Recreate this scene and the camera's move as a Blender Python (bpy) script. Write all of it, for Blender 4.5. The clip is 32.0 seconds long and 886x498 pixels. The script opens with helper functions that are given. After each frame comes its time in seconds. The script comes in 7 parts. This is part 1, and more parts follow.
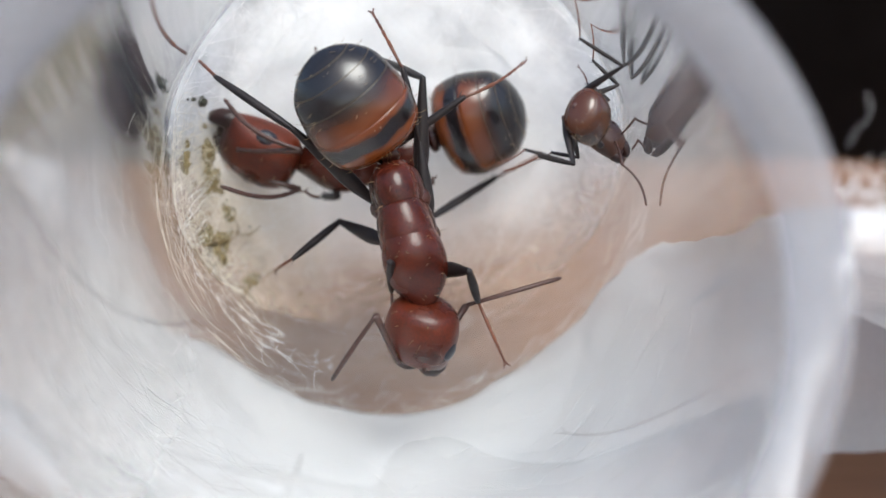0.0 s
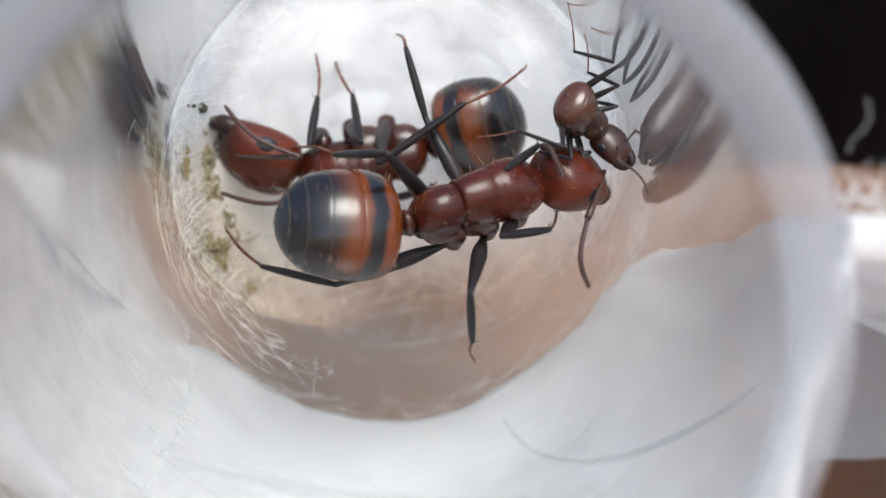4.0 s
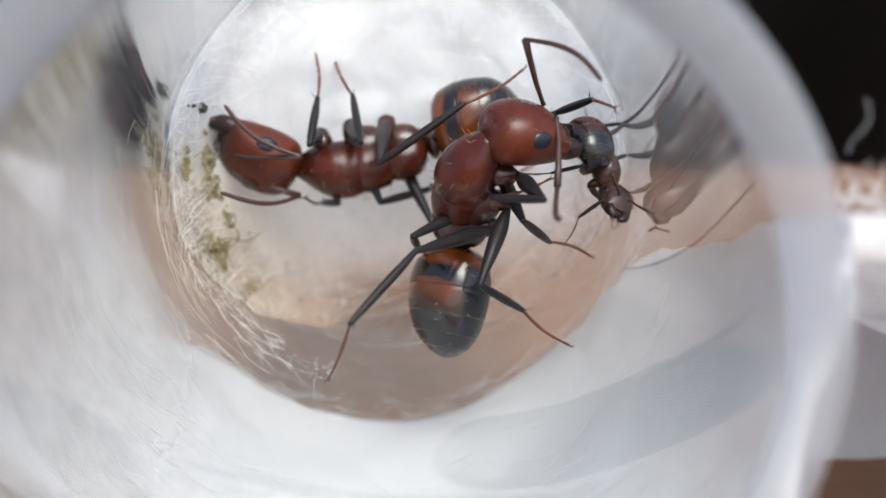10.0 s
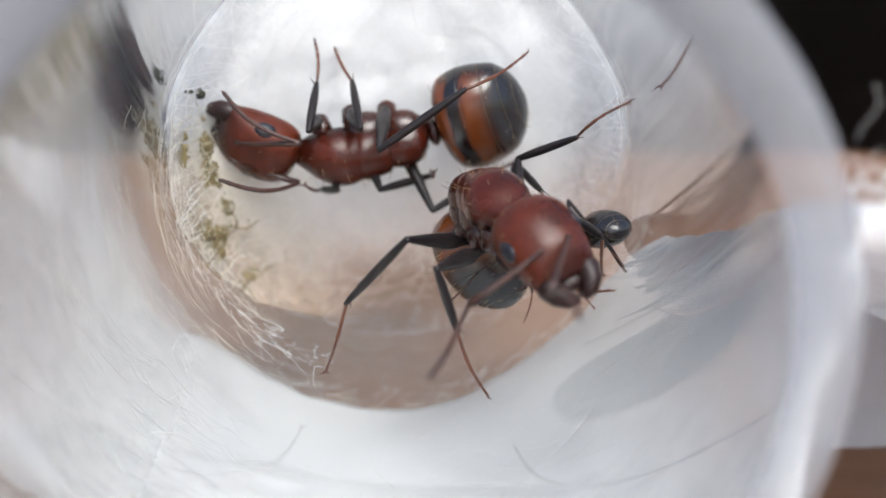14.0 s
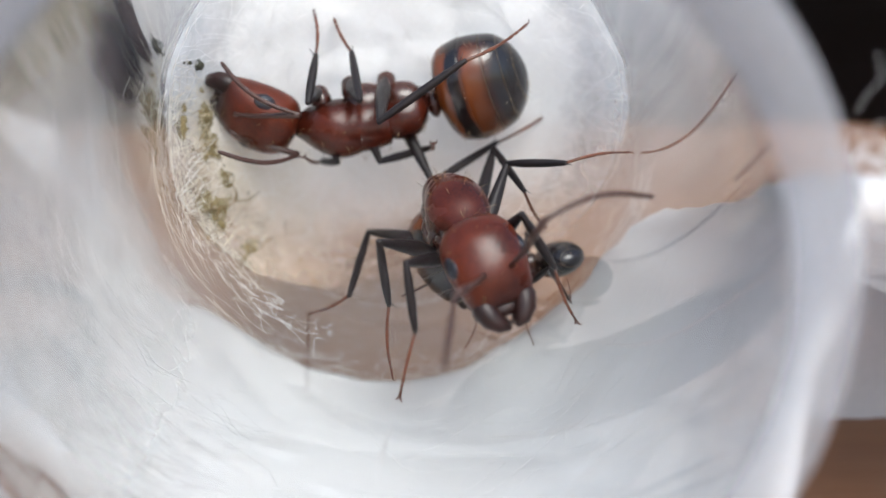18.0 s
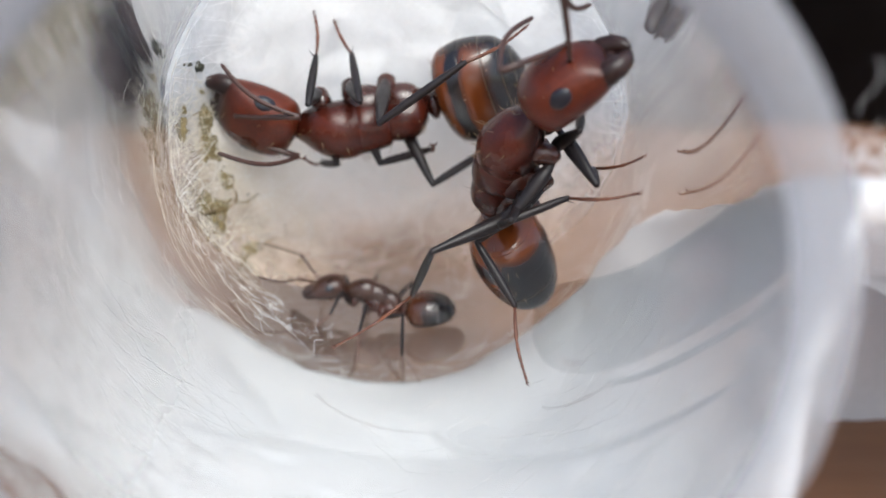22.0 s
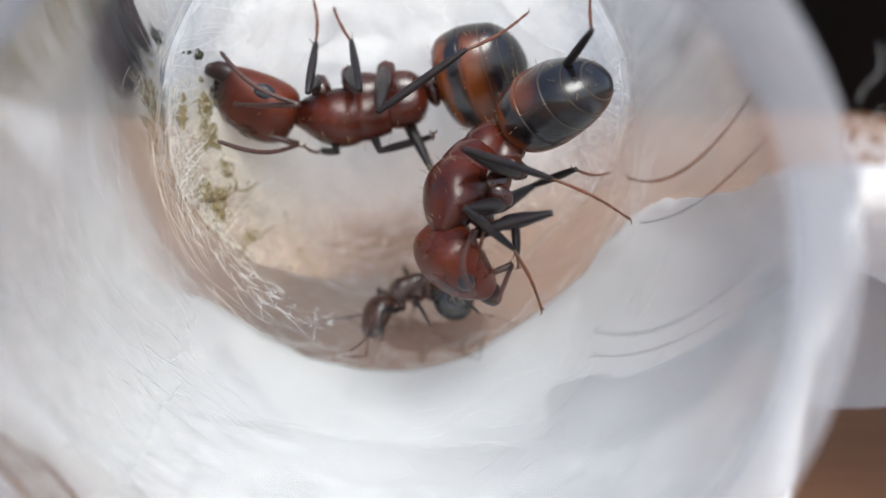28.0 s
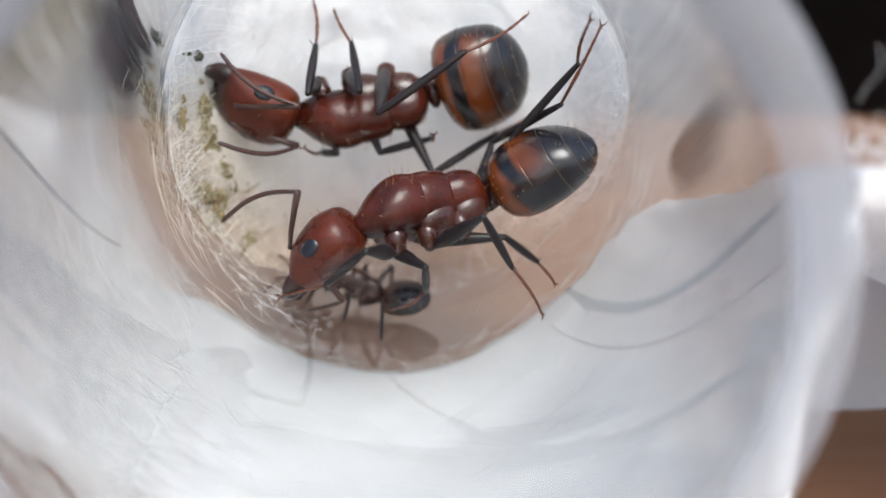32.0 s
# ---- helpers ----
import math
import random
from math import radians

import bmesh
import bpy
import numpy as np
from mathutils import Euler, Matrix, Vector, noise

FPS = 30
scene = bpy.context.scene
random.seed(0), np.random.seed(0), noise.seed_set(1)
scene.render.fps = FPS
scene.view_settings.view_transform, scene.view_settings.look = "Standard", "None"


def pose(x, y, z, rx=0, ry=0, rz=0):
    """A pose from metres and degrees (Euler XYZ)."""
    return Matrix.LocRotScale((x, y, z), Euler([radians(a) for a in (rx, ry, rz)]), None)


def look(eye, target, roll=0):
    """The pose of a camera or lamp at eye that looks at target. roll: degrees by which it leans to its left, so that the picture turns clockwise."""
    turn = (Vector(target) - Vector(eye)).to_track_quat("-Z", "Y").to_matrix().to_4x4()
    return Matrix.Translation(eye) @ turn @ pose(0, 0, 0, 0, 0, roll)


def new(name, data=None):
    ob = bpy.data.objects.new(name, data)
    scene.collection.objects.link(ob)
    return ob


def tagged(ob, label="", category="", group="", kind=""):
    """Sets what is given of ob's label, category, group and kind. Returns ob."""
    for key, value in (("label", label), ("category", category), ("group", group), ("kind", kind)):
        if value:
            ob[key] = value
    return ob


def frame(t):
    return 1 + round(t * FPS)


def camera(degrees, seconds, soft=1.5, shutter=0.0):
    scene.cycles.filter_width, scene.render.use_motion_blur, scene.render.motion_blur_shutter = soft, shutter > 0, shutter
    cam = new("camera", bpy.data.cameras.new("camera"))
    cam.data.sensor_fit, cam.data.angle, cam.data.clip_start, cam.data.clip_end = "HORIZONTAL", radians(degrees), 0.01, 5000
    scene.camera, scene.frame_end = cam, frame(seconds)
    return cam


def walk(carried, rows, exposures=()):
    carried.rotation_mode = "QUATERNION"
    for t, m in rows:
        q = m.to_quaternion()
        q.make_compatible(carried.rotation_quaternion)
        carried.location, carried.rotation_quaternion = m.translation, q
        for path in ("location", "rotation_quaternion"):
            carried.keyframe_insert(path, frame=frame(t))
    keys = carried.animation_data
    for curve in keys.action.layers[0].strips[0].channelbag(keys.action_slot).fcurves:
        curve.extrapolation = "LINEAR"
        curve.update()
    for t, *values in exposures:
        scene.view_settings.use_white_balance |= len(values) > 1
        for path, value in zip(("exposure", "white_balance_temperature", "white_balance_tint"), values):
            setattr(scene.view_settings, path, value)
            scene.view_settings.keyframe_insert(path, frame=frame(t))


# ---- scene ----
MM = 0.001                      # one millimetre; all sizes below are in millimetres

# ---------------------------------------------------------------- camera
cam = camera(50.0, 32.0, soft=1.5)
cam.data.dof.use_dof = True
cam.data.dof.focus_distance = 25.6 * MM
cam.data.dof.aperture_fstop = 48.0
CAM_ROWS = [
    (0, pose(0, 0.00 * MM, 4.5 * MM, 75.72, 0, -3.60)),
    (0.5, pose(0, 0.00 * MM, 4.5 * MM, 75.81, 0, -3.60)),
    (1, pose(0, 0.00 * MM, 4.5 * MM, 75.94, 0, -3.60)),
    (1.5, pose(0, 0.00 * MM, 4.5 * MM, 76.30, 0, -3.60)),
    (2, pose(0, 0.00 * MM, 4.5 * MM, 76.04, 0, -3.60)),
    (2.5, pose(0, 0.00 * MM, 4.5 * MM, 76.01, 0, -3.60)),
    (3, pose(0, 0.00 * MM, 4.5 * MM, 76.01, 0, -3.60)),
    (3.5, pose(0, 0.00 * MM, 4.5 * MM, 76.04, 0, -3.60)),
    (5.5, pose(0, 0.00 * MM, 4.5 * MM, 76.26, 0, -3.60)),
    (6, pose(0, 0.00 * MM, 4.5 * MM, 76.10, 0, -3.60)),
    (6.5, pose(0, 0.00 * MM, 4.5 * MM, 76.30, 0, -3.60)),
    (7, pose(0, 0.00 * MM, 4.5 * MM, 76.39, 0, -3.60)),
    (7.5, pose(0, 0.00 * MM, 4.5 * MM, 76.59, 0, -3.60)),
    (8, pose(0, 0.00 * MM, 4.5 * MM, 76.46, 0, -3.60)),
    (8.5, pose(0, 0.00 * MM, 4.5 * MM, 76.30, 0, -3.60)),
    (9, pose(0, 0.00 * MM, 4.5 * MM, 76.04, 0, -3.60)),
    (9.5, pose(0, 0.00 * MM, 4.5 * MM, 75.91, 0, -3.60)),
    (10, pose(0, 0.00 * MM, 4.5 * MM, 76.10, 0, -3.60)),
    (10.5, pose(0, 0.00 * MM, 4.5 * MM, 76.46, 0, -3.60)),
    (11, pose(0, 0.00 * MM, 4.5 * MM, 76.59, 0, -3.60)),
    (11.5, pose(0, 0.00 * MM, 4.5 * MM, 76.04, 0, -3.60)),
    (12, pose(0, 0.00 * MM, 4.5 * MM, 76.01, 0, -3.60)),
    (12.5, pose(0, 0.15 * MM, 4.5 * MM, 75.53, 0, -3.60)),
    (13, pose(0, 0.30 * MM, 4.5 * MM, 75.02, 0, -3.60)),
    (13.5, pose(0, 0.30 * MM, 4.5 * MM, 75.18, 0, -3.60)),
    (14, pose(0, 0.30 * MM, 4.5 * MM, 75.21, 0, -3.60)),
    (14.5, pose(0, 0.30 * MM, 4.5 * MM, 75.30, 0, -3.60)),
    (16.5, pose(0, 0.30 * MM, 4.5 * MM, 74.48, 0, -3.60)),
    (17, pose(0, 0.30 * MM, 4.5 * MM, 74.70, 0, -3.60)),
    (17.5, pose(0, 0.30 * MM, 4.5 * MM, 74.48, 0, -3.60)),
    (18, pose(0, 0.30 * MM, 4.5 * MM, 73.53, 0, -3.60)),
    (18.5, pose(0, 0.30 * MM, 4.5 * MM, 73.53, 0, -3.60)),
    (19, pose(0, 0.30 * MM, 4.5 * MM, 73.63, 0, -3.60)),
    (19.5, pose(0, 0.30 * MM, 4.5 * MM, 73.53, 0, -3.60)),
    (20, pose(0, 0.30 * MM, 4.5 * MM, 73.53, 0, -3.60)),
    (20.5, pose(0, 0.30 * MM, 4.5 * MM, 73.44, 0, -3.60)),
    (21, pose(0, 0.30 * MM, 4.5 * MM, 73.56, 0, -3.60)),
    (21.5, pose(0, 0.30 * MM, 4.5 * MM, 73.75, 0, -3.60)),
    (22, pose(0, 0.30 * MM, 4.5 * MM, 73.63, 0, -3.60)),
    (22.5, pose(0, 0.30 * MM, 4.5 * MM, 73.66, 0, -3.60)),
    (23, pose(0, 0.30 * MM, 4.5 * MM, 73.72, 0, -3.60)),
    (23.5, pose(0, 0.30 * MM, 4.5 * MM, 73.72, 0, -3.60)),
    (24, pose(0, 0.30 * MM, 4.5 * MM, 73.63, 0, -3.60)),
    (24.5, pose(0, 0.30 * MM, 4.5 * MM, 73.53, 0, -3.60)),
    (25, pose(0, 0.30 * MM, 4.5 * MM, 73.53, 0, -3.60)),
    (25.5, pose(0, 0.30 * MM, 4.5 * MM, 73.53, 0, -3.60)),
    (27.5, pose(0, 0.30 * MM, 4.5 * MM, 72.85, 0, -3.60)),
    (28, pose(0, 0.30 * MM, 4.5 * MM, 72.91, 0, -3.60)),
    (28.5, pose(0, 0.30 * MM, 4.5 * MM, 73.03, 0, -3.60)),
    (29, pose(0, 0.30 * MM, 4.5 * MM, 73.03, 0, -3.60)),
    (29.5, pose(0, 0.30 * MM, 4.5 * MM, 73.16, 0, -3.60)),
    (30, pose(0, 0.30 * MM, 4.5 * MM, 73.16, 0, -3.60)),
    (30.5, pose(0, 0.30 * MM, 4.5 * MM, 73.25, 0, -3.60)),
    (31, pose(0, 0.30 * MM, 4.5 * MM, 72.53, 0, -3.60)),
    (31.5, pose(0, 0.30 * MM, 4.5 * MM, 72.85, 0, -3.60)),
    (32, pose(0, 0.30 * MM, 4.5 * MM, 73.00, 0, -3.60)),
]
walk(cam, CAM_ROWS)

# ---------------------------------------------------------------- daylight
world = bpy.data.worlds.new("world")
scene.world = world
world.use_nodes = True
wn = world.node_tree.nodes
sky = wn.new("ShaderNodeTexSky")
sky.sky_type, sky.sun_disc = "NISHITA", False
sky.sun_elevation, sky.sun_rotation = radians(52.3), radians(163.8)
sky.air_density, sky.dust_density, sky.ozone_density = 1.0, 3.0, 1.0
wn["Background"].inputs["Strength"].default_value = 0.15
world.node_tree.links.new(sky.outputs["Color"], wn["Background"].inputs["Color"])
sun = new("sun", bpy.data.lights.new("sun", "SUN"))
sun.data.energy, sun.data.angle, sun.data.color = 1.75, radians(32), (0.93, 0.985, 0.99)
sun.matrix_world = look((16 * MM, -55 * MM, 74 * MM), (0, 0, 0))
scene.view_settings.exposure = 0.91


# ---------------------------------------------------------------- materials
def material(name, base, rough=0.5, metal=0.0, spec=0.5, coat=0.0):
    m = bpy.data.materials.new(name)
    m.use_nodes = True
    b = m.node_tree.nodes["Principled BSDF"]
    b.inputs["Base Color"].default_value = (*base, 1)
    b.inputs["Roughness"].default_value = rough
    b.inputs["Metallic"].default_value = metal
    b.inputs["Specular IOR Level"].default_value = spec
    b.inputs["Coat Weight"].default_value = coat
    return m


def node(m, kind, **values):
    n = m.node_tree.nodes.new(kind)
    for key, value in values.items():
        n.inputs[key].default_value = value
    return n


def link(m, a, b):
    m.node_tree.links.new(a, b)


def coords(m, scale=(1, 1, 1)):
    """Object coordinates, stretched."""
    c = node(m, "ShaderNodeTexCoord")
    p = node(m, "ShaderNodeMapping", Scale=scale)
    link(m, c.outputs["Object"], p.inputs["Vector"])
    return p.outputs["Vector"]


def ramp(m, fac, stops):
    r = node(m, "ShaderNodeValToRGB")
    e = r.color_ramp.elements
    while len(e) < len(stops):
        e.new(0.5)
    for k, (pos, col) in enumerate(stops):
        e[k].position, e[k].color = pos, (*col, 1)
    link(m, fac, r.inputs["Fac"])
    return r.outputs["Color"]


def bump(m, height, strength, distance):
    b = node(m, "ShaderNodeBump", Strength=strength, Distance=distance)
    link(m, height, b.inputs["Height"])
    link(m, b.outputs["Normal"], m.node_tree.nodes["Principled BSDF"].inputs["Normal"])


def noisy(name, dark, light, scale, rough=0.5, spec=0.5, coat=0.0, bumps=0.2, fine=8.0, stretch=(1, 1, 1), translucent=0.0):
    """A surface with blotches at one scale (per millimetre) and grain at a finer one."""
    m = material(name, light, rough, spec=spec, coat=coat)
    v = coords(m, stretch)
    big = node(m, "ShaderNodeTexNoise", Scale=scale * 1000, Detail=4.0, Roughness=0.6)
    small = node(m, "ShaderNodeTexNoise", Scale=scale * 1000 * fine, Detail=3.0)
    link(m, v, big.inputs["Vector"])
    link(m, v, small.inputs["Vector"])
    mix = node(m, "ShaderNodeMix")
    mix.inputs["Factor"].default_value = 0.35
    link(m, big.outputs["Fac"], mix.inputs["A"])
    link(m, small.outputs["Fac"], mix.inputs["B"])
    link(m, ramp(m, mix.outputs["Result"], [(0.3, dark), (0.68, light)]), m.node_tree.nodes["Principled BSDF"].inputs["Base Color"])
    bump(m, small.outputs["Fac"], bumps, 0.15 * MM / (scale * fine))
    wear = node(m, "ShaderNodeMapRange")
    wear.inputs["From Min"].default_value, wear.inputs["From Max"].default_value = 0.3, 0.7
    wear.inputs["To Min"].default_value, wear.inputs["To Max"].default_value = rough * 0.75, min(1, rough * 1.5)
    link(m, big.outputs["Fac"], wear.inputs["Value"])
    link(m, wear.outputs[0], m.node_tree.nodes["Principled BSDF"].inputs["Roughness"])
    if translucent:
        t = node(m, "ShaderNodeBsdfTranslucent")
        t.inputs["Color"].default_value = (*light, 1)
        s = node(m, "ShaderNodeMixShader", Fac=translucent)
        link(m, m.node_tree.nodes["Principled BSDF"].outputs[0], s.inputs[1])
        link(m, t.outputs[0], s.inputs[2])
        link(m, s.outputs[0], m.node_tree.nodes["Material Output"].inputs["Surface"])
    return m


COTTON = noisy("cotton", (0.68, 0.69, 0.70), (0.80, 0.81, 0.82), 0.35, rough=0.95, spec=0.1, bumps=0.35, fine=14, translucent=0.25)


def thinning_cotton():
    """Cotton that thins out into loose strands near the bottom of the plug."""
    m = noisy("plug_cotton", (0.86, 0.87, 0.86), (0.96, 0.965, 0.96), 0.35, rough=0.95, spec=0.1, bumps=0.4, fine=20, translucent=0.35)
    out = m.node_tree.nodes["Material Output"]
    dense = out.inputs["Surface"].links[0].from_socket
    c = node(m, "ShaderNodeTexCoord")
    sep = node(m, "ShaderNodeSeparateXYZ")
    link(m, c.outputs["Object"], sep.inputs[0])
    n = node(m, "ShaderNodeTexNoise", Scale=500.0, Detail=6.0, Roughness=0.7)
    link(m, c.outputs["Object"], n.inputs["Vector"])
    add = node(m, "ShaderNodeMath")
    add.operation, add.inputs[1].default_value = "MULTIPLY_ADD", 2.2 * MM
    link(m, n.outputs["Fac"], add.inputs[0])
    lean = node(m, "ShaderNodeMath")
    lean.operation, lean.inputs[1].default_value = "MULTIPLY_ADD", -0.16
    link(m, sep.outputs["X"], lean.inputs[0])
    link(m, sep.outputs["Z"], lean.inputs[2])
    link(m, lean.outputs[0], add.inputs[2])
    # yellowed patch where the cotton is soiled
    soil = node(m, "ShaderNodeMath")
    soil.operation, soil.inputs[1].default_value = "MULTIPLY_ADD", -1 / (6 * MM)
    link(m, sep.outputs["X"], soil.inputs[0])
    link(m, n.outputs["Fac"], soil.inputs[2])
    # brown painted low down for the wooden table's reflection through thin cotton
    table_tone = node(m, "ShaderNodeMapRange")
    table_tone.inputs["From Min"].default_value, table_tone.inputs["From Max"].default_value = 0.8 * MM, -4.6 * MM
    table_tone.inputs["To Max"].default_value = 0.85
    link(m, add.outputs[0], table_tone.inputs["Value"])
    table_mix = node(m, "ShaderNodeMix")
    table_mix.data_type = "RGBA"
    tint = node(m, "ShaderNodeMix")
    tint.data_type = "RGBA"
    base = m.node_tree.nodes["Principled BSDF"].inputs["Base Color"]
    link(m, table_tone.outputs[0], table_mix.inputs[0])
    link(m, base.links[0].from_socket, table_mix.inputs[6])
    table_mix.inputs[7].default_value = (0.60, 0.40, 0.27, 1)
    link(m, table_mix.outputs[2], tint.inputs[6])
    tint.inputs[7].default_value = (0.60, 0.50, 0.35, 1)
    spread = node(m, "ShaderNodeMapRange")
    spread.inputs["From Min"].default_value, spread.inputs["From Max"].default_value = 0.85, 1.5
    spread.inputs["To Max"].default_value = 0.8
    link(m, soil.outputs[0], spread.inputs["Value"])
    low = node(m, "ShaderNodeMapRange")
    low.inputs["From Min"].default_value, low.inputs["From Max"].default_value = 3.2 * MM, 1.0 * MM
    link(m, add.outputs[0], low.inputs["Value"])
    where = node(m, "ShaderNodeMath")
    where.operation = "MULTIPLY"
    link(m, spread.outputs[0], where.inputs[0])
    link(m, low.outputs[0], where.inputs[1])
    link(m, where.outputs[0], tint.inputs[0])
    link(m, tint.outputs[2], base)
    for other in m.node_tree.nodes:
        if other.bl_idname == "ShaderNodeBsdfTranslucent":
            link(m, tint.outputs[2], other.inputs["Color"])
    r = node(m, "ShaderNodeMapRange")
    r.inputs["From Min"].default_value, r.inputs["From Max"].default_value = -1.9 * MM, -4.9 * MM
    r.inputs["To Min"].default_value, r.inputs["To Max"].default_value = 0.0, 1.0
    link(m, add.outputs[0], r.inputs["Value"])
    # the film on the glass thins out towards the open end
    reach_y = node(m, "ShaderNodeMath")
    reach_y.operation, reach_y.inputs[1].default_value = "MULTIPLY_ADD", 5.0 * MM
    link(m, n.outputs["Fac"], reach_y.inputs[0])
    across = node(m, "ShaderNodeMath")
    across.operation, across.inputs[1].default_value = "MULTIPLY_ADD", -0.38
    link(m, sep.outputs["X"], across.inputs[0])
    link(m, sep.outputs["Y"], across.inputs[2])
    link(m, across.outputs[0], reach_y.inputs[2])
    film = node(m, "ShaderNodeMapRange")
    film.inputs["From Min"].default_value, film.inputs["From Max"].default_value = 28.0 * MM, 22.0 * MM
    link(m, reach_y.outputs[0], film.inputs["Value"])
    thin = node(m, "ShaderNodeMath")
    thin.operation = "MAXIMUM"
    link(m, r.outputs[0], thin.inputs[0])
    link(m, film.outputs[0], thin.inputs[1])
    # low down the matted edge thins out against the glass
    flat = node(m, "ShaderNodeCombineXYZ")
    link(m, sep.outputs["X"], flat.inputs["X"])
    link(m, sep.outputs["Z"], flat.inputs["Z"])
    span = node(m, "ShaderNodeVectorMath")
    span.operation = "LENGTH"
    link(m, flat.outputs[0], span.inputs[0])
    frayed = node(m, "ShaderNodeMath")
    frayed.operation, frayed.inputs[1].default_value = "MULTIPLY_ADD", 2.4 * MM
    link(m, n.outputs["Fac"], frayed.inputs[0])
    link(m, span.outputs["Value"], frayed.inputs[2])
    loose = node(m, "ShaderNodeMapRange")
    loose.inputs["From Min"].default_value, loose.inputs["From Max"].default_value = 6.5 * MM, 7.9 * MM
    link(m, frayed.outputs[0], loose.inputs["Value"])
    under = node(m, "ShaderNodeMapRange")
    under.inputs["From Min"].default_value, under.inputs["From Max"].default_value = 2.6 * MM, 0.0
    under.inputs["To Min"].default_value = 0.6
    link(m, sep.outputs["Z"], under.inputs["Value"])
    fray = node(m, "ShaderNodeMath")
    fray.operation = "MULTIPLY"
    link(m, loose.outputs[0], fray.inputs[0])
    link(m, under.outputs[0], fray.inputs[1])
    gone = node(m, "ShaderNodeMath")
    gone.operation = "MAXIMUM"
    link(m, thin.outputs[0], gone.inputs[0])
    link(m, fray.outputs[0], gone.inputs[1])
    clear = node(m, "ShaderNodeBsdfTransparent")
    mix = node(m, "ShaderNodeMixShader")
    link(m, gone.outputs[0], mix.inputs["Fac"])
    link(m, dense, mix.inputs[1])
    link(m, clear.outputs[0], mix.inputs[2])
    link(m, mix.outputs[0], out.inputs["Surface"])
    return m


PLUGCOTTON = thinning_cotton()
FIBRE = noisy("cotton_fibre", (0.84, 0.84, 0.83), (0.90, 0.90, 0.89), 0.5, rough=0.6, spec=0.3, bumps=0.0, translucent=0.5)
OLDFIBRE = noisy("old_fibre", (0.55, 0.50, 0.38), (0.80, 0.77, 0.68), 0.5, rough=0.7, spec=0.3, bumps=0.0)
CLINGING = noisy("clinging_fibre", (0.66, 0.60, 0.50), (0.86, 0.83, 0.76), 0.5, rough=0.7, spec=0.3, bumps=0.0, translucent=0.4)
STAIN = noisy("dried_stain", (0.075, 0.048, 0.016), (0.24, 0.17, 0.07), 2.0, rough=0.6, bumps=0.4)
PELLET = noisy("pellet", (0.012, 0.014, 0.008), (0.05, 0.05, 0.03), 6.0, rough=0.6, bumps=0.4)
WOOD = noisy("wood", (0.17, 0.078, 0.036), (0.28, 0.138, 0.068), 0.12, rough=0.5, bumps=0.2, fine=10, stretch=(0.15, 1, 1))
DARK = noisy("dark_cloth", (0.010, 0.009, 0.010), (0.022, 0.020, 0.021), 0.3, rough=0.9, spec=0.2)


def glass_material():
    """The inner face of the tube: clear, mirror-like at a slant, with painted haze."""
    m = bpy.data.materials.new("tube_glass")
    m.use_nodes = True
    n = m.node_tree.nodes
    n.remove(n["Principled BSDF"])
    clear, gloss = node(m, "ShaderNodeBsdfTransparent"), node(m, "ShaderNodeBsdfGlossy", Roughness=0.015)
    clear.inputs["Color"].default_value = (0.985, 0.99, 0.988, 1)
    w = node(m, "ShaderNodeLayerWeight", Blend=0.5)
    p = node(m, "ShaderNodeMath")
    p.operation, p.inputs[1].default_value = "POWER", 2.7
    a = node(m, "ShaderNodeMath")
    a.operation, a.inputs[1].default_value, a.inputs[2].default_value = "MULTIPLY_ADD", 1.3, 0.02
    a.use_clamp = True
    link(m, w.outputs["Facing"], p.inputs[0])
    link(m, p.outputs[0], a.inputs[0])
    mix = node(m, "ShaderNodeMixShader")
    link(m, a.outputs[0], mix.inputs["Fac"])
    link(m, clear.outputs[0], mix.inputs[1])
    link(m, gloss.outputs[0], mix.inputs[2])
    # pale haze painted for refracted sky and plug reflections, stronger towards the open end
    c, sep = node(m, "ShaderNodeTexCoord"), node(m, "ShaderNodeSeparateXYZ")
    link(m, c.outputs["Object"], sep.inputs[0])
    haze_noise = node(m, "ShaderNodeTexNoise", Scale=220.0, Detail=5.0)
    link(m, c.outputs["Object"], haze_noise.inputs["Vector"])
    run = node(m, "ShaderNodeMapRange")
    run.inputs["From Min"].default_value, run.inputs["From Max"].default_value = 27.0 * MM, 15.0 * MM
    run.inputs["To Min"].default_value, run.inputs["To Max"].default_value = 0.10, 0.15
    link(m, sep.outputs["Y"], run.inputs["Value"])
    dim = node(m, "ShaderNodeMath")
    dim.operation = "MULTIPLY"
    link(m, run.outputs[0], dim.inputs[0])
    link(m, haze_noise.outputs["Fac"], dim.inputs[1])
    through_haze = node(m, "ShaderNodeBsdfTranslucent", Color=(0.9, 0.91, 0.93, 1))
    off_haze = node(m, "ShaderNodeBsdfDiffuse", Color=(0.9, 0.91, 0.93, 1))
    haze = node(m, "ShaderNodeMixShader", Fac=0.35)
    link(m, through_haze.outputs[0], haze.inputs[1])
    link(m, off_haze.outputs[0], haze.inputs[2])
    veil = node(m, "ShaderNodeMixShader")
    link(m, dim.outputs[0], veil.inputs["Fac"])
    link(m, mix.outputs[0], veil.inputs[1])
    link(m, haze.outputs[0], veil.inputs[2])
    link(m, veil.outputs[0], n["Material Output"].inputs["Surface"])
    return m


GLASS = glass_material()


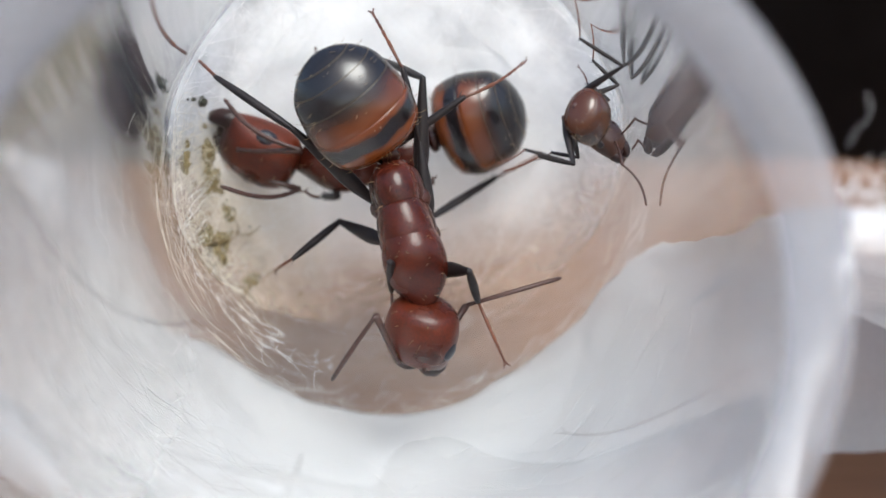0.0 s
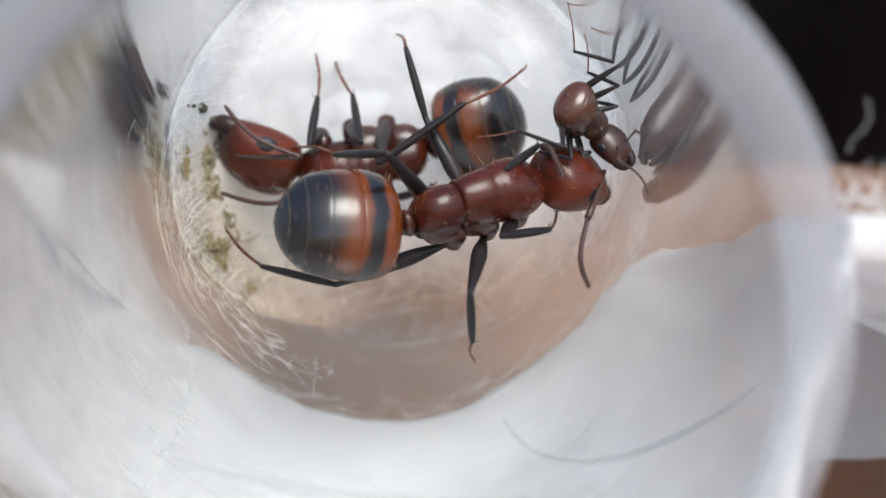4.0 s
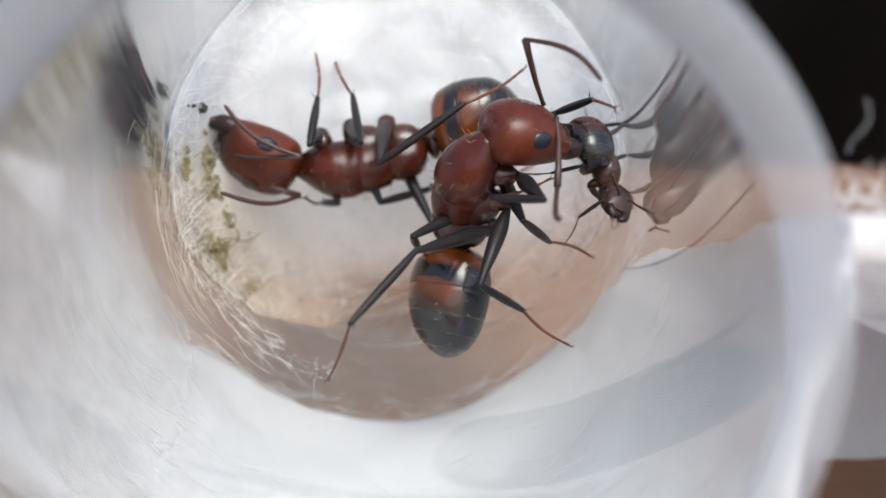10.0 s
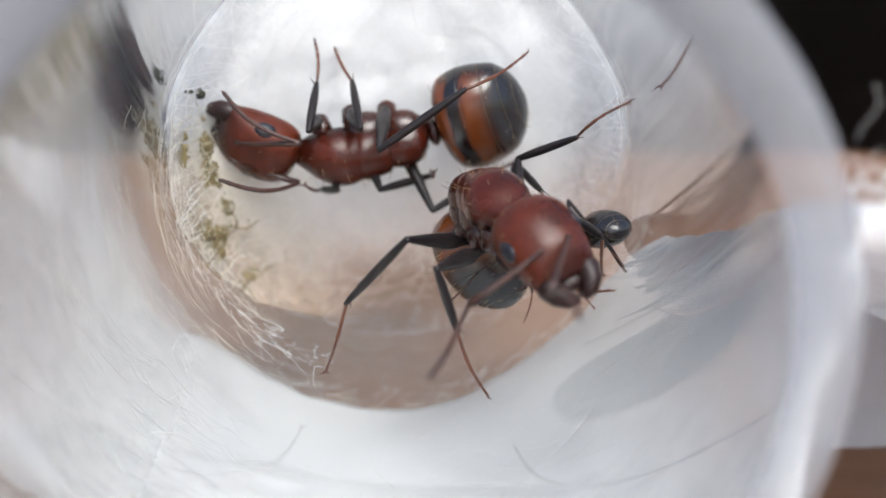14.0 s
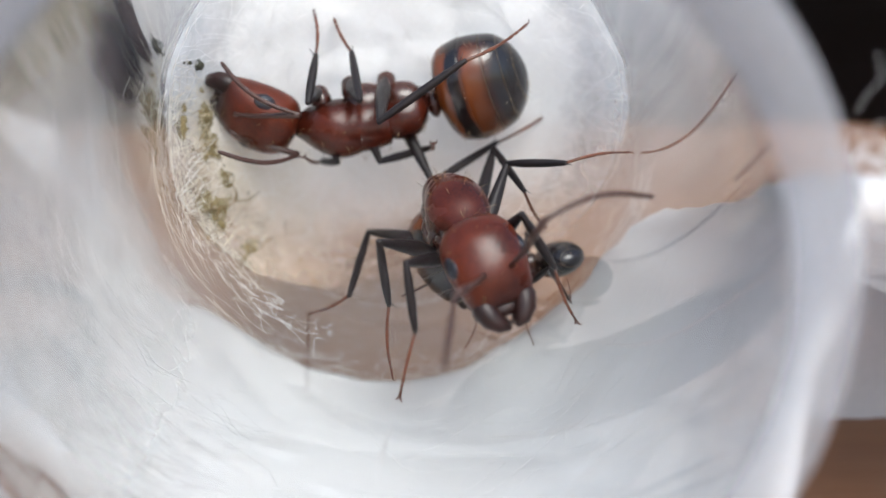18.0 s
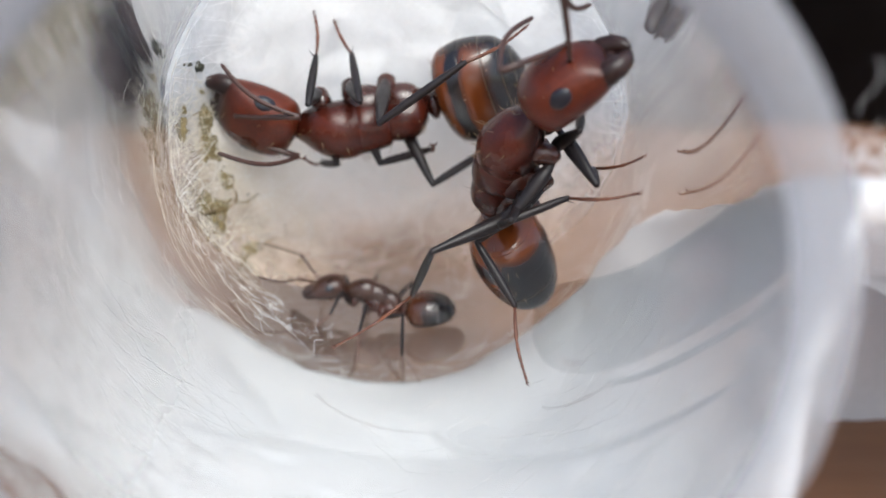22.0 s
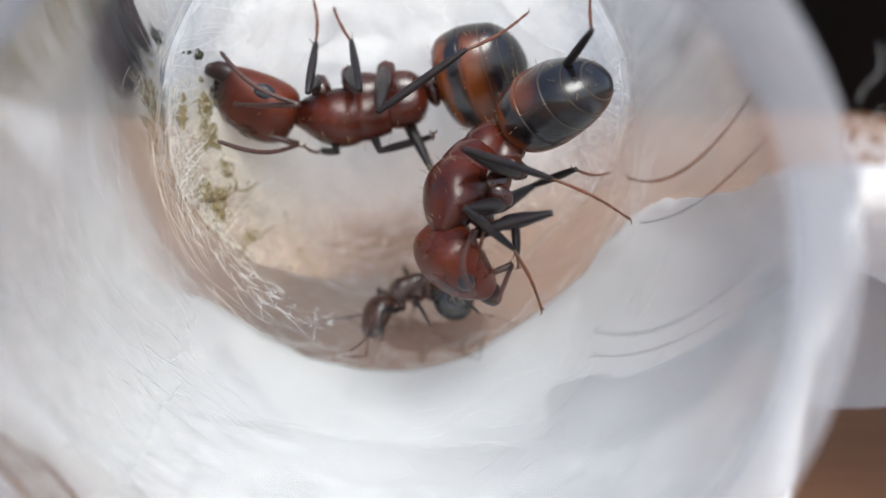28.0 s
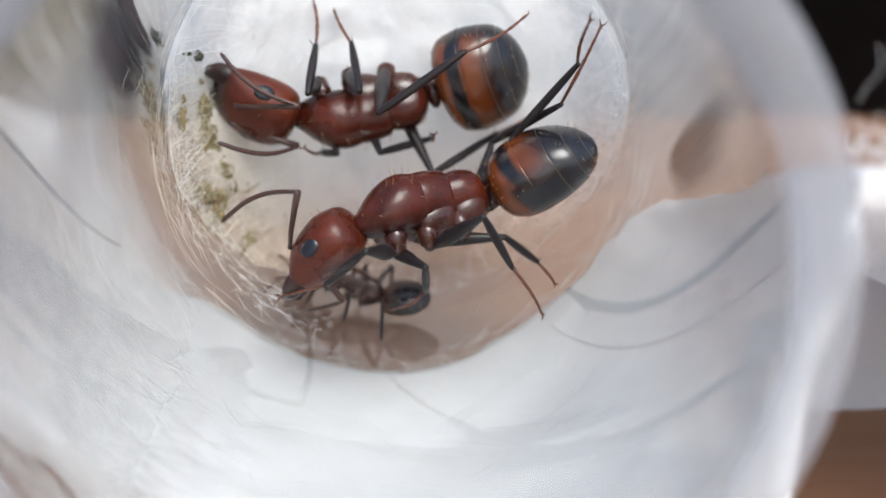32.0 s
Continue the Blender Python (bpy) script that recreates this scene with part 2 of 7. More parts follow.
def outer_glass():
    m = bpy.data.materials.new("outer_glass")
    m.use_nodes = True
    n = m.node_tree.nodes
    n.remove(n["Principled BSDF"])
    clear, gloss = node(m, "ShaderNodeBsdfTransparent"), node(m, "ShaderNodeBsdfGlossy", Roughness=0.03)
    clear.inputs["Color"].default_value = (0.97, 0.98, 0.975, 1)
    mix = node(m, "ShaderNodeMixShader", Fac=0.03)
    link(m, clear.outputs[0], mix.inputs[1])
    link(m, gloss.outputs[0], mix.inputs[2])
    link(m, mix.outputs[0], n["Material Output"].inputs["Surface"])
    return m


OUTERGLASS = outer_glass()


def rim_material():
    """Thick glass seen edge-on: milky, half clear."""
    m = noisy("rim_glass", (0.58, 0.59, 0.62), (0.70, 0.71, 0.74), 0.25, rough=0.3, spec=0.5, bumps=0.1, fine=10, translucent=0.5)
    out = m.node_tree.nodes["Material Output"]
    milky = out.inputs["Surface"].links[0].from_socket
    clear = node(m, "ShaderNodeBsdfTransparent", Color=(0.95, 0.96, 0.97, 1))
    w = node(m, "ShaderNodeTexNoise", Scale=300.0, Detail=3.0)
    r = node(m, "ShaderNodeMapRange")
    r.inputs["From Min"].default_value, r.inputs["From Max"].default_value = 0.3, 0.7
    r.inputs["To Min"].default_value, r.inputs["To Max"].default_value = 0.26, 0.42
    link(m, w.outputs["Fac"], r.inputs["Value"])
    mix = node(m, "ShaderNodeMixShader")
    link(m, r.outputs[0], mix.inputs["Fac"])
    link(m, clear.outputs[0], mix.inputs[1])
    link(m, milky, mix.inputs[2])
    link(m, mix.outputs[0], out.inputs["Surface"])
    return m


RIMGLASS = rim_material()

RED = noisy("red_cuticle", (0.010, 0.003, 0.003), (0.110, 0.020, 0.006), 0.55, rough=0.28, spec=0.28, bumps=0.5, fine=26)


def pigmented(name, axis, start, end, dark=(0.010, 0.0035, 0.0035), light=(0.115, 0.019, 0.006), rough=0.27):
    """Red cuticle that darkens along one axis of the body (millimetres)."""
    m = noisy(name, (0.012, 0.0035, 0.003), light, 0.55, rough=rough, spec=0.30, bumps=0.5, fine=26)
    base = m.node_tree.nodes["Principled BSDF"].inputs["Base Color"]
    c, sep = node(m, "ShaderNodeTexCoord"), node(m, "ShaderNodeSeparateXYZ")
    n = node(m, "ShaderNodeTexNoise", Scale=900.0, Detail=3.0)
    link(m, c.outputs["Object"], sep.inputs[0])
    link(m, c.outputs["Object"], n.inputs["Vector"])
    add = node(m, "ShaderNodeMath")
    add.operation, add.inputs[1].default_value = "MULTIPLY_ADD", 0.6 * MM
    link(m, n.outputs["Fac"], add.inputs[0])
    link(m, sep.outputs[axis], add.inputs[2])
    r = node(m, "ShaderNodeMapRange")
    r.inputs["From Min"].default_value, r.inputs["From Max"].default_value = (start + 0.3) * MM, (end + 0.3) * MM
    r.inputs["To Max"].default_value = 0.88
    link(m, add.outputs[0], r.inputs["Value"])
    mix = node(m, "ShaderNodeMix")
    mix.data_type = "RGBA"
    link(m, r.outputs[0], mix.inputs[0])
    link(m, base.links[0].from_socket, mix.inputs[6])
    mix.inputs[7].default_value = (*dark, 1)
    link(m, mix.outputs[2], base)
    return m


HEADRED = pigmented("head_cuticle", "X", 1.85, 2.35)
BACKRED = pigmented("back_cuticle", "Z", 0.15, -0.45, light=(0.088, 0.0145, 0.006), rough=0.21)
BROWN = noisy("brown_cuticle", (0.020, 0.006, 0.004), (0.055, 0.013, 0.007), 0.9, rough=0.26, spec=0.55, bumps=0.25, fine=30)
LEG = noisy("dark_leg", (0.006, 0.005, 0.0055), (0.018, 0.013, 0.013), 1.5, rough=0.36, spec=0.28, bumps=0.2, fine=12)
TARSUS = noisy("amber_foot", (0.035, 0.013, 0.008), (0.15, 0.042, 0.014), 1.5, rough=0.4, bumps=0.1, fine=10)
ANTENNA = noisy("antenna", (0.020, 0.011, 0.009), (0.060, 0.022, 0.014), 1.5, rough=0.4, bumps=0.1, fine=10)
SMALLRED = noisy("small_red_cuticle", (0.014, 0.007, 0.005), (0.046, 0.015, 0.008), 1.4, rough=0.28, spec=0.5, bumps=0.2, fine=20)
BLACK = noisy("black_cuticle", (0.006, 0.005, 0.006), (0.014, 0.011, 0.012), 1.2, rough=0.2, spec=0.6, bumps=0.2, fine=24)
EYE = material("eye", (0.006, 0.008, 0.014), 0.3, spec=0.5)
MANDIBLE = noisy("mandible", (0.008, 0.004, 0.004), (0.025, 0.008, 0.006), 1.5, rough=0.36, spec=0.35, bumps=0.2, fine=10)
PALE = material("pale_margin", (0.035, 0.024, 0.012), 0.3)
HAIR = material("hair", (0.26, 0.18, 0.09), 0.4)


def banded(name, stops):
    """Cuticle whose colour runs along the abdomen's length, from its base to its tip, with wavering band edges."""
    m = material(name, (0.3, 0.1, 0.02), 0.22, spec=0.6)
    c = node(m, "ShaderNodeTexCoord")
    sep = node(m, "ShaderNodeSeparateXYZ")
    link(m, c.outputs["Object"], sep.inputs[0])
    n = node(m, "ShaderNodeTexNoise", Scale=1100.0, Detail=3.0)
    link(m, c.outputs["Object"], n.inputs["Vector"])
    g = node(m, "ShaderNodeTexNoise", Scale=22000.0, Detail=2.0)
    link(m, c.outputs["Object"], g.inputs["Vector"])
    scaled = node(m, "ShaderNodeMath")
    scaled.operation, scaled.inputs[1].default_value = "MULTIPLY", 1 / (3.3 * MM)
    link(m, sep.outputs["X"], scaled.inputs[0])
    waver = node(m, "ShaderNodeMath")
    waver.operation, waver.inputs[1].default_value = "MULTIPLY_ADD", 0.10
    link(m, n.outputs["Fac"], waver.inputs[0])
    back = node(m, "ShaderNodeMath")
    back.operation, back.inputs[1].default_value = "MULTIPLY_ADD", 0.10 / (1.4 * MM)
    link(m, sep.outputs["Z"], back.inputs[0])
    link(m, scaled.outputs[0], back.inputs[2])
    link(m, back.outputs[0], waver.inputs[2])
    # behind the first plate the orange bands run over the back only; flanks and belly are black
    high = node(m, "ShaderNodeMapRange")
    high.inputs["From Min"].default_value, high.inputs["From Max"].default_value = 0.62 * MM, 0.12 * MM
    link(m, sep.outputs["Z"], high.inputs["Value"])
    rear = node(m, "ShaderNodeMapRange")
    rear.inputs["From Min"].default_value, rear.inputs["From Max"].default_value = 0.19, 0.27
    link(m, waver.outputs[0], rear.inputs["Value"])
    both = node(m, "ShaderNodeMath")
    both.operation = "MULTIPLY"
    link(m, high.outputs[0], both.inputs[0])
    link(m, rear.outputs[0], both.inputs[1])
    tone = node(m, "ShaderNodeMix")
    tone.data_type = "RGBA"
    link(m, both.outputs[0], tone.inputs[0])
    link(m, ramp(m, waver.outputs[0], stops), tone.inputs[6])
    tone.inputs[7].default_value = (0.007, 0.006, 0.007, 1)
    link(m, tone.outputs[2], m.node_tree.nodes["Principled BSDF"].inputs["Base Color"])
    bump(m, g.outputs["Fac"], 0.15, 0.01 * MM)
    return m


ORANGE, DUSK, JET = (0.125, 0.029, 0.005), (0.035, 0.010, 0.004), (0.006, 0.005, 0.006)
GASTER = banded("banded_cuticle", [(0.05, ORANGE), (0.30, ORANGE), (0.345, JET), (0.43, JET), (0.475, (0.115, 0.027, 0.005)), (0.60, (0.08, 0.020, 0.005)), (0.66, DUSK), (0.72, JET)])
SMALLGASTER = banded("small_banded_cuticle", [(0.05, (0.06, 0.017, 0.006)), (0.3, (0.05, 0.015, 0.006)), (0.4, JET), (0.6, JET)])


# ---------------------------------------------------------------- mesh helpers
def mesh_object(name, bm, mat, parent=None, label="", smooth=True):
    me = bpy.data.meshes.new(name)
    for f in bm.faces:
        f.smooth = smooth
    bm.to_mesh(me)
    bm.free()
    me.materials.append(mat)
    ob = new(name, me)
    ob.parent = parent
    if label:
        tagged(ob, label)
    return ob


part = mesh_object


def spline(rows, steps):
    """A smooth run through rows of numbers."""
    a = np.array(rows, float)
    out = []
    for i in range(len(a) - 1):
        p0, p1, p2, p3 = a[max(i - 1, 0)], a[i], a[i + 1], a[min(i + 2, len(a) - 1)]
        for k in range(steps):
            u = k / steps
            out.append(0.5 * ((2 * p1) + (p2 - p0) * u + (2 * p0 - 5 * p1 + 4 * p2 - p3) * u * u + (3 * p1 - p0 - 3 * p2 + p3) * u ** 3))
    out.append(a[-1])
    return np.array(out)


def loft(bm, rows, steps=5, sides=20, square=2.0):
    """A closed body along x: rows of x, centre z, half width, height above and below the centre."""
    rings = []
    for x, zc, w, up, down in spline(rows, steps):
        ring = []
        for k in range(sides):
            a = 2 * math.pi * k / sides
            c, s = math.cos(a), math.sin(a)
            e = 2 / square
            yy = math.copysign(abs(c) ** e, c) * max(w, 0.004)
            zz = math.copysign(abs(s) ** e, s) * max(up if s > 0 else down, 0.004)
            ring.append(bm.verts.new((x * MM, yy * MM, (zc + zz) * MM)))
        rings.append(ring)
    for a, b in zip(rings, rings[1:]):
        for k in range(sides):
            bm.faces.new((a[k], a[(k + 1) % sides], b[(k + 1) % sides], b[k]))
    bm.faces.new(rings[0][::-1])
    bm.faces.new(rings[-1])
    bmesh.ops.recalc_face_normals(bm, faces=bm.faces)
    return bm


def tube(bm, points, radii, sides=6):
    """A bent rod through points with a radius at each, in millimetres."""
    pts = [Vector(p) for p in points]
    n = None
    rings = []
    for i, p in enumerate(pts):
        d = (pts[min(i + 1, len(pts) - 1)] - pts[max(i - 1, 0)]).normalized()
        if n is None:
            n = d.orthogonal().normalized()
        n = (n - d * n.dot(d)).normalized()
        b = d.cross(n)
        rings.append([bm.verts.new((p + (n * math.cos(2 * math.pi * k / sides) + b * math.sin(2 * math.pi * k / sides)) * radii[i]) * MM) for k in range(sides)])
    for a, b in zip(rings, rings[1:]):
        for k in range(sides):
            bm.faces.new((a[k], a[(k + 1) % sides], b[(k + 1) % sides], b[k]))
    bm.faces.new(rings[0][::-1])
    bm.faces.new(rings[-1])
    return bm


def ball(bm, centre, size, turn=None, u=12, v=8):
    m = Matrix.Translation(Vector(centre) * MM) @ (turn or Matrix()) @ Matrix.Diagonal((size[0] * MM, size[1] * MM, size[2] * MM, 1))
    bmesh.ops.create_uvsphere(bm, u_segments=u, v_segments=v, radius=1, matrix=m)
    return bm


# ---------------------------------------------------------------- table, dark cloth behind
TABLE_Z = -10.4
bm = bmesh.new()
bmesh.ops.create_grid(bm, x_segments=8, y_segments=8, size=420 * MM, matrix=Matrix.Translation((0, 120 * MM, (TABLE_Z - 0.0) * MM)))
bmesh.ops.solidify(bm, geom=bm.faces[:], thickness=0.018)
table = mesh_object("table_top", bm, WOOD, smooth=False)
tagged(table, "brown wooden table top under the tube and cotton", "table", kind="structure")

bm = bmesh.new()
for j in range(57):
    for i in range(2):
        x = -84 + 3.0 * j
        bm.verts.new((x * MM, (98 + 2 * math.sin(j * 1.1) + i * 6 - 0.16 * abs(x)) * MM, (TABLE_Z + (0 if i == 0 else 78)) * MM))
bm.verts.ensure_lookup_table()
for j in range(56):
    bm.faces.new((bm.verts[2 * j], bm.verts[2 * j + 2], bm.verts[2 * j + 3], bm.verts[2 * j + 1]))
bmesh.ops.solidify(bm, geom=bm.faces[:], thickness=2 * MM)
cloth = mesh_object("dark_cloth", bm, DARK)
tagged(cloth, "dark blackish cloth standing behind the tube", "cloth")

# ---------------------------------------------------------------- glass tube
TUBE_R, TUBE_OUT, RIM_Y, TUBE_X = 6.6, 7.6, 14.6, 0.5


def axis_z(y):
    """The tube lies tilted: its axis sinks a little towards the open end."""
    return -0.08 * (27 - y)


def axis_x(y):
    """Sideways lean of the tube's axis towards the open end, from its place at the plug."""
    return -0.0524 * max(0, 27 - y)



bm = bmesh.new()
SIDES = 96
rings = []
for r, y in ((TUBE_R + 0.18, RIM_Y), (TUBE_R + 0.1, 20), (TUBE_R, 27), (TUBE_R, 34), (TUBE_R, 70), (TUBE_OUT, 70), (TUBE_OUT, 34), (TUBE_OUT, 27), (TUBE_OUT + 0.1, 20), (TUBE_OUT + 0.18, RIM_Y)):
    rings.append([bm.verts.new(((axis_x(y) + r * math.cos(2 * math.pi * k / SIDES)) * MM, y * MM, (axis_z(y) + r * math.sin(2 * math.pi * k / SIDES)) * MM)) for k in range(SIDES)])
for a, b in zip(rings, rings[1:]):
    for k in range(SIDES):
        bm.faces.new((a[k], a[(k + 1) % SIDES], b[(k + 1) % SIDES], b[k]))
bmesh.ops.recalc_face_normals(bm, faces=bm.faces)
test_tube = tagged(new("test_tube"), "clear glass test tube lying in white cotton", "test tube")
test_tube.location.x = TUBE_X * MM
for f in bm.faces:
    c = f.calc_center_median()
    f.material_index = int(math.hypot(c.x - axis_x(c.y / MM) * MM, c.z - axis_z(c.y / MM) * MM) > 7.1 * MM)
glass_wall = part("glass_wall", bm, GLASS, test_tube)
glass_wall.data.materials.append(OUTERGLASS)
glass_wall.visible_shadow = False      # clear glass lets the daylight in
bm = bmesh.new()
rings = []
for k in range(SIDES):
    a = 2 * math.pi * k / SIDES
    rings.append([bm.verts.new(((7.33 + 0.55 * math.cos(b)) * math.cos(a) * MM + axis_x(RIM_Y) * MM, (RIM_Y - 0.1 + 0.4 * math.sin(b)) * MM, (axis_z(RIM_Y) + (7.33 + 0.55 * math.cos(b)) * math.sin(a)) * MM))
                  for b in [2 * math.pi * j / 14 for j in range(14)]])
for k in range(SIDES):
    a, b = rings[k], rings[(k + 1) % SIDES]
    for j in range(14):
        bm.faces.new((a[j], b[j], b[(j + 1) % 14], a[(j + 1) % 14]))
bmesh.ops.recalc_face_normals(bm, faces=bm.faces)
part("rim", bm, RIMGLASS, test_tube, "thick rounded glass rim")


# ---------------------------------------------------------------- cotton plug and cotton bed
def fluff(x, y, z, s, a):
    return a * (noise.noise(Vector((x, y, z)) * s) + 0.5 * noise.noise(Vector((x, y, z)) * s * 2.3) + 0.25 * noise.noise(Vector((x, y, z)) * s * 5.1))


def step(a, b, v):
    u = min(max((v - a) / (b - a), 0), 1)
    return u * u * (3 - 2 * u)


def plug_y(x, z):
    """How far down the tube the face of the plug lies: a shallow bowl that comes forward along the glass, most on the soiled side."""
    r = math.hypot(x, z)
    bowl = (1.5 if x > 0 else 1.9) * (abs(x) / 6.3) ** 2.6 * (0.45 + 0.55 * step(-4.5, 2, z))
    matted = 1.6 * step(-3, -6, x) * step(1, -3, z)
    ragged = step(5.4, 6.7, r) * (0.3 + 0.7 * noise.noise(Vector((x * 0.5, 3, z * 0.5))) + 0.4 * noise.noise(Vector((x * 1.7, 7, z * 1.7))))
    return 30.8 - 0.22 * z - bowl - matted + fluff(x, 0, z, 0.5, 0.16) - 1.6 * step(5.6, 6.7, r) ** 2 * step(4.5, 1.5, z) - 0.7 * step(4.5, 1.5, z) * ragged


bm = bmesh.new()
RINGS, AROUND = 40, 84
last = None
centre = bm.verts.new((0, plug_y(0, 0) * MM, 0))
for i in range(1, RINGS + 1):
    r = 6.58 * i / RINGS
    ring = [bm.verts.new((r * math.cos(2 * math.pi * k / AROUND) * MM, plug_y(r * math.cos(2 * math.pi * k / AROUND), r * math.sin(2 * math.pi * k / AROUND)) * MM,
                          (r * math.sin(2 * math.pi * k / AROUND) + step(4.5, 6.58, r) * axis_z(plug_y(r * math.cos(2 * math.pi * k / AROUND), r * math.sin(2 * math.pi * k / AROUND)))) * MM)) for k in range(AROUND)]
    for k in range(AROUND):
        if last:
            bm.faces.new((last[k], last[(k + 1) % AROUND], ring[(k + 1) % AROUND], ring[k]))
        else:
            bm.faces.new((centre, ring[(k + 1) % AROUND], ring[k]))
    last = ring
last = [bm.verts.new(v.co) for v in last]
back = [bm.verts.new((v.co.x * 0.97, 37 * MM, v.co.z * 0.97 + axis_z(37) * MM)) for v in last]
for k in range(AROUND):
    bm.faces.new((last[k], last[(k + 1) % AROUND], back[(k + 1) % AROUND], back[k]))
bm.faces.new(back)
bmesh.ops.recalc_face_normals(bm, faces=bm.faces)
plug = tagged(new("cotton_plug"), "white cotton plug hollowed out inside the tube", "cotton plug")
plug.location.x = TUBE_X * MM
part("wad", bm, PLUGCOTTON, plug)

def bed_top(x, y):
    """Height of the cotton's upper surface beside the tube."""
    if x > 0:
        h = max(0.70 - 0.345 * (y - 17.6), -4.2) + fluff(x, y, 0, 0.3, 0.35) + step(9, 12, x) * fluff(x, y, 5, 0.6, 0.8)
    else:
        h = min(max(2.7 - 0.74 * (y - 19.55), -5.6), 3.8) + fluff(x, y, 0, 0.3, 0.4)
    return h - 1.8 * step(9, 14.5, x) - 6.0 * step(13, 34, x) + 0.4 * step(11, 18, -x) - 9 * step(22, 34, -x)


SIDE, UNDER = 14, 72


def bed_point(i, y):
    """One point of the cotton's cross-section: left top, the trough under the tube, right top."""
    if i < SIDE:
        x = -34 + (34 - 8.5) * i / (SIDE - 1)
        return x, bed_top(x, y)
    if i >= SIDE + UNDER:
        x = 8.3 + (34 - 8.3) * (i - SIDE - UNDER) / (SIDE - 1)
        return x, bed_top(x, y)
    a0, a1 = (math.asin(max(min((bed_top(s * 8, y) - axis_z(y)) / 8.0, 0.9), -0.9)) for s in (-1, 1))
    a = (-math.pi - a0) + (math.pi + a0 + a1) * (i - SIDE) / (UNDER - 1)
    # the lip rolls away from the glass at both upper ends
    roll = 0.9 * (step(UNDER * 0.10, 0, i - SIDE) + step(UNDER * 0.90, UNDER - 1, i - SIDE))
    lean = 0.25 * step(UNDER * 0.34, 0, i - SIDE) ** 1.3
    r = 8.0 + 0.22 + 0.3 * noise.noise(Vector((8 * math.cos(a), y, 8 * math.sin(a))) * 0.35) + 0.10 * noise.noise(Vector((8 * math.cos(a), y * 0.6, 8 * math.sin(a))) * 1.1) + 0.05 + roll * 0.3 + lean
    return r * math.cos(a), axis_z(y) + r * math.sin(a) - roll * 0.25


def bed_front(i):
    """Where the cotton begins, from the camera's side: farther back under the tube."""
    u = (i - SIDE) / (UNDER - 1)
    return 15.0 + 2.3 * step(0.12, 0.27, u) * step(0.60, 0.38, u) + 0.8 * step(0.5, 1, u) - 2.6 * step(0, 4, i - SIDE - UNDER) + 1.5 * max(0, math.sin(math.pi * min(max(u, 0), 1))) ** 0.8 + 0.9 * noise.noise(Vector((i * 0.21, 0, 0))) + 0.35 * noise.noise(Vector((i * 0.8, 4, 0)))


def bed_back(i):
    """Where the cotton ends under the tube, farther in at the flanks than at the bottom."""
    u = min(max((i - SIDE) / (UNDER - 1), 0), 1)
    return 29.15 - 0.85 * math.sin(math.pi * u) ** 6


bm = bmesh.new()
last = None
COUNT = 2 * SIDE + UNDER
for j in range(40):
    ring = []
    for i in range(COUNT):
        y = bed_front(i) + (bed_back(i) - bed_front(i)) * j / 39
        x, z = bed_point(i, y)
        if j == 0 and SIDE <= i < SIDE + UNDER:
            z -= 0.5
        yy = y + (fluff(x, 3, z, 0.7, 0.22) if j == 39 else 0)
        ring.append(bm.verts.new((x * MM, yy * MM, max(z, TABLE_Z + 0.3) * MM)))
    # the wool thins to a lip at the front; its sides and its back stand on the table
    low = [bm.verts.new((v.co.x, v.co.y + (0.4 * MM if j == 0 else 0), max(v.co.z - 0.9 * MM, (TABLE_Z + 0.02) * MM) if j == 0 and (SIDE - 6 < i < SIDE + 43 or SIDE + 64 < i < SIDE + UNDER + 5) else (TABLE_Z + 0.02) * MM)) for i, v in enumerate(ring)] if j in (0, 39) else None
    if last:
        for k in range(COUNT - 1):
            bm.faces.new((last[k], last[k + 1], ring[k + 1], ring[k]))
    if low:
        for k in range(COUNT - 1):
            bm.faces.new((ring[k], ring[k + 1], low[k + 1], low[k]))
    last = ring
bmesh.ops.recalc_face_normals(bm, faces=bm.faces)
bed = tagged(new("cotton_bed"), "thick white cotton wool bed round the tube", "cotton wool")
part("wool", bm, COTTON, bed)


# an invented cotton tuft farther back, added to lighten the left glass
bm = bmesh.new()
bmesh.ops.create_icosphere(bm, subdivisions=5, radius=1)
for v in bm.verts:
    d = 1 + 0.22 * noise.noise(v.co * 1.7) + 0.10 * noise.noise(v.co * 5.0) + 0.05 * noise.noise(v.co * 11)
    p = Vector((v.co.x * 11 * d - 27, v.co.y * 17 * d + 46, v.co.z * 9 * d - 9.0))
    v.co = Vector((p.x, p.y, max(p.z, TABLE_Z + 0.05))) * MM
tagged(mesh_object("backing_tuft", bm, COTTON), "added white cotton tuft that lightens the view through the left glass", "cotton wool")


